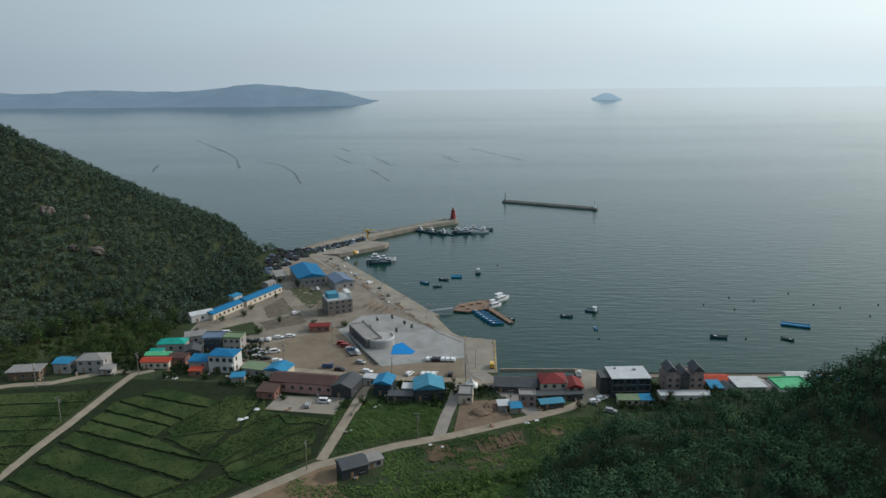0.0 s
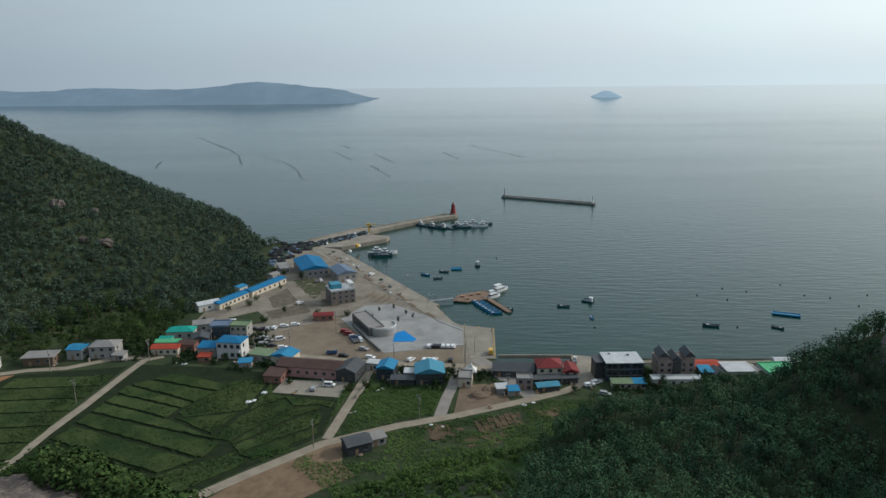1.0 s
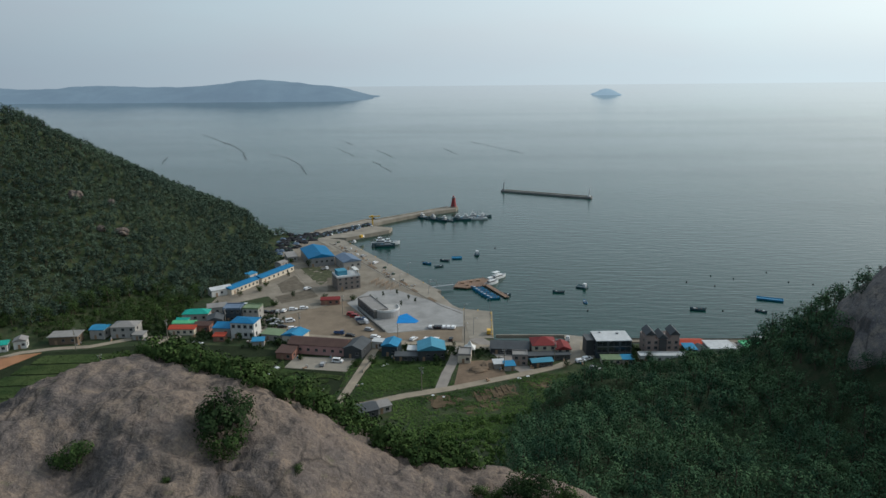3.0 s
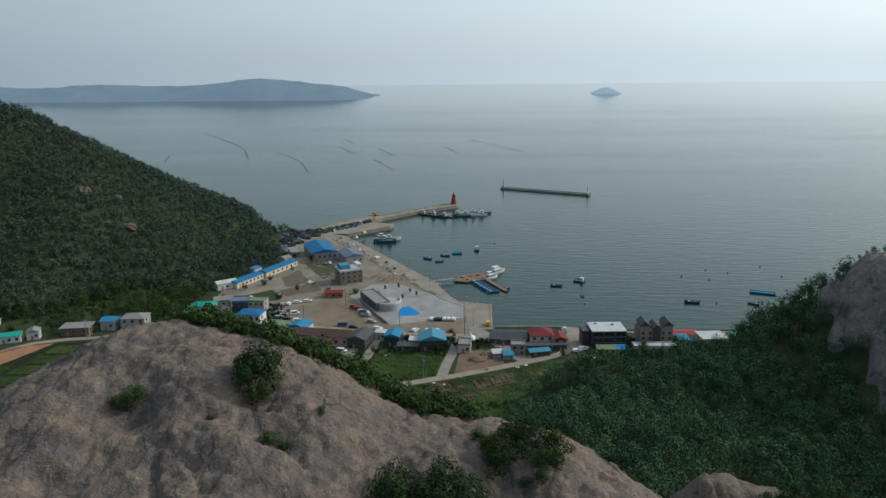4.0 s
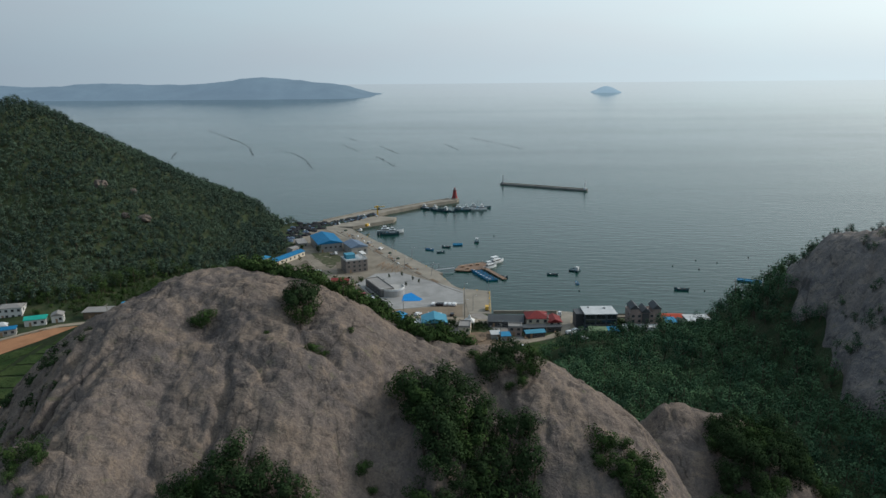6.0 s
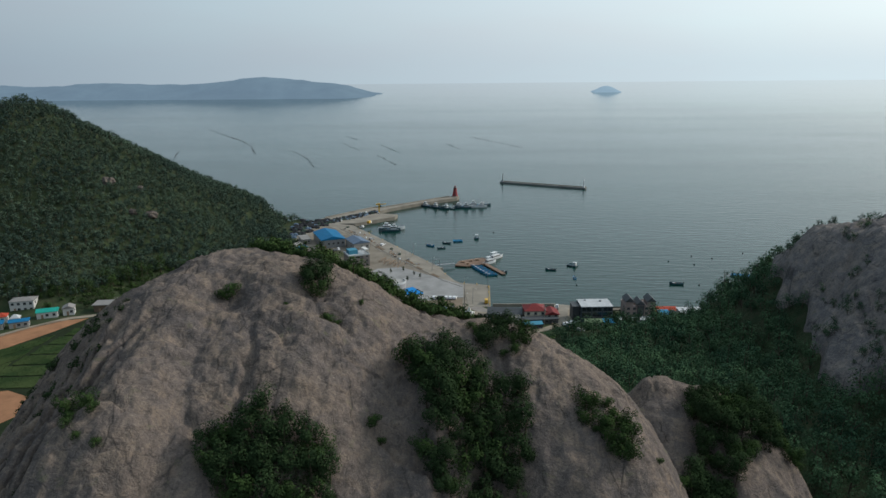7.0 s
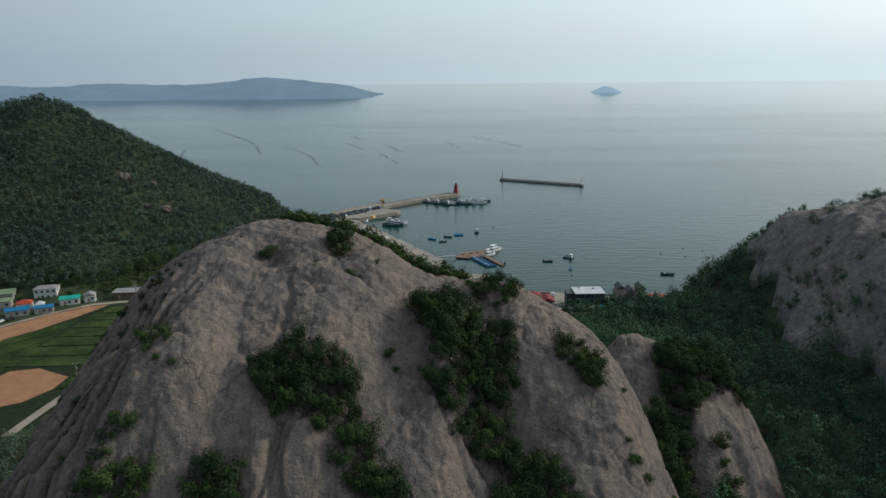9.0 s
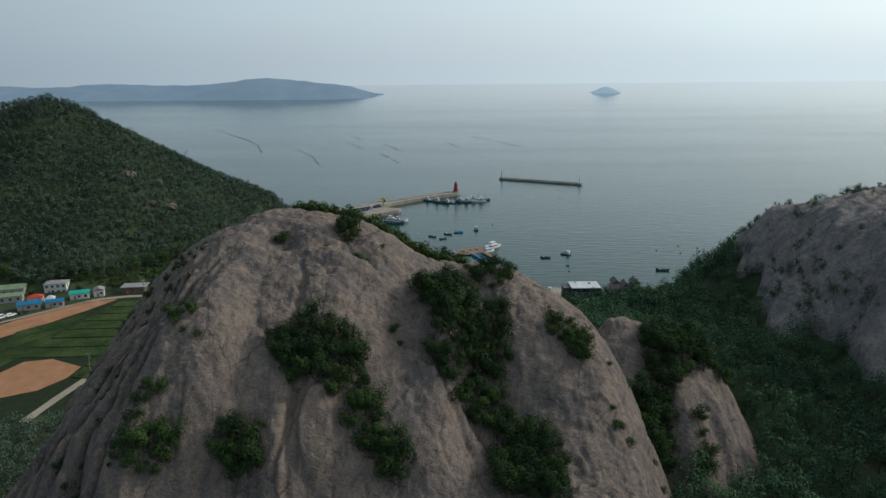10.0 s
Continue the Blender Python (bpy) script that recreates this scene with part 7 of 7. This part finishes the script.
def on_bed(X, Y):
    hit = np.zeros(X.shape, bool)
    for bed in BEDS:
        one = np.zeros(X.shape, bool)
        for (ax, ay), (bx, by) in zip(bed, bed[1:] + bed[:1]):
            if ay != by:
                one ^= ((ay > Y) != (by > Y)) & (X < (bx - ax) * (Y - ay) / (by - ay) + ax)
        hit |= one
    return hit


def near_road(X, Y):
    d = np.full(X.shape, 1e9)
    for line, half in (([(-84, 155), (-65.5, 174.5), (-46.4, 192.8), (-23.2, 205), (-5, 212), (18, 223.4), (36, 233), (49.3, 244.8)], 2.6), ([(-45.6, 196), (-42.2, 222.5), (-39.9, 244), (-38, 259)], 2.1),
                       ([(-150, 95), (-147, 130), (-140.4, 185), (-137.8, 217), (-135.5, 262)], 1.7), ([(-9.5, 211), (-5, 240)], 2.1), ([(-226, 194), (-203, 230), (-190, 246), (-164, 253.5), (-150, 263.5)], 1.9)):
        for (ax, ay), (bx, by) in zip(line, line[1:]):
            dx, dy = bx - ax, by - ay
            t = np.clip(((X - ax) * dx + (Y - ay) * dy) / (dx * dx + dy * dy), 0, 1)
            d = np.minimum(d, np.hypot(X - ax - t * dx, Y - ay - t * dy) - half)
    return d


X, Y = scatter(-150, -46, 128, 254, 1.15, 21)
edge = np.interp(Y, [128, 155, 175, 200, 254], [-104, -88, -68, -47, -46])
ok = (X < edge) & (near_road(X, Y) > 0.5) & (vnoise(X / 6, Y / 6, 2) > -0.5) & on_bed(X, Y)
ok &= ~((X > -73) & (Y > 226)) & ~((X < -52) & (X > -78) & (Y > 242))
tufts("field_grass", np.stack([X[ok], Y[ok], plain(Y[ok]) + 0.52], 1), 0.26, 0.8, 12, 0.40, FIELD, "low green crops and weeds over the field beds", 31)
X, Y = scatter(-215, -140, 110, 250, 1.5, 22)
soil = ((X + 166) ** 2 / 240 + (Y - 148) ** 2 / 300 < 1) | ((X < -180) & (Y > 186 + (X + 208) * -0.2) & (Y > 195 + (X + 199) * 2.0))
ok = on_bed(X, Y) & (X > np.interp(Y, [110, 190, 250], [-200, -200, -182])) & (near_road(X, Y) > 0.5) & ~soil & (X < np.interp(Y, [110, 185, 250], [-151, -142.5, -138]))
tufts("field_grass", np.stack([X[ok], Y[ok], plain(Y[ok]) + 0.36], 1), 0.26, 0.9, 10, 0.46, FIELD, "low green crops and weeds over the western beds", 32)
X, Y = scatter(-66, 46, 150, 240, 0.95, 23)
ok = (near_road(X, Y) > 0.4) & (X < np.interp(Y, EDGE_Y, EDGE_X) + 2) & (Y > np.interp(X, [-66, -40, 0, 46], [184, 160, 160, 160])) & (vnoise(X / 5, Y / 5, 1) > -0.7)
ok &= ~((X > -5) & (X < 16) & (Y > 213) & (Y < 240)) & ~((X > -48) & (X < -26) & (Y > 182) & (Y < 198)) & ~((X < -47) & (Y > 190)) & ~((X > 12) & (Y > 226)) & ~((X < -8) & (Y > 237)) & ~((X > 3) & (X < 20) & (Y > 200 + (X - 4) * 0.5) & (Y < 208.5 + (X - 2) * 0.5) & (vnoise(X / 3, Y / 3, 4) < 0.3)) & ~((X > -14) & (X < 12) & (Y > 188) & (Y < 205) & (vnoise(X / 6, Y / 4, 2) < -0.15))
ok &= ~((Y < 182) & (X < -44 - 0.9 * (Y - 170)))
tufts("meadow_grass", np.stack([X[ok], Y[ok], land(X[ok], Y[ok]) + 0.3], 1), 0.50, 0.9, 12, 0.42, LEAF_MEADOW, "rank green meadow grass and creepers", 33)

# weeds, hedges and kitchen gardens between the houses
X, Y = scatter(-142, 140, 226, 312, 1.9, 24)
far_off = np.full(X.shape, 1e9)
for hx, hy, hr in FOOTPRINTS:
    far_off = np.minimum(far_off, np.hypot(X - hx, Y - hy) - hr)
paved = np.full(X.shape, False)
for line, half in (([(-112, 273), (-90, 274.5), (-71, 267.5), (-37.6, 260.5), (-5.9, 258), (11, 254)], 3.0), ([(-124, 300), (-96, 306), (-78, 310)], 3.0), ([(4, 266), (12, 254), (17, 242), (24, 229)], 4.0),
                   ([(18, 223.4), (36, 233), (49.3, 244.8), (52, 262)], 4.5)):
    for (ax, ay), (bx, by) in zip(line, line[1:]):
        dx, dy = bx - ax, by - ay
        t = np.clip(((X - ax) * dx + (Y - ay) * dy) / (dx * dx + dy * dy), 0, 1)
        paved |= np.hypot(X - ax - t * dx, Y - ay - t * dy) < half
belt = np.where(X < -88, Y < 298, np.where(X < -60, Y < 262, Y < 256)) & (Y > np.interp(X, [-142, -100, -75, -45, 0, 20, 140], [262, 254, 244, 236, 232, 228, 236]))
ok = belt & (far_off > 0) & ~paved & (near_road(X, Y) > 1.0) & (coast_distance(X, Y) > 5) & (vnoise(X / 6, Y / 6, 3) > -0.05) & ~((X > -75) & (X < -44) & (Y > 226) & (Y < 244)) & ~((X > 40) & (X < 55)) & ~((X > -5) & (X < 14) & (Y > 226) & (Y < 241))
forest("garden_scrub", np.stack([X[ok], Y[ok], land(X[ok], Y[ok]) - 0.1], 1), bush_kits, LEAF_SHADE, "dark hedges and garden bushes between the village houses", 0.5, 1.1)
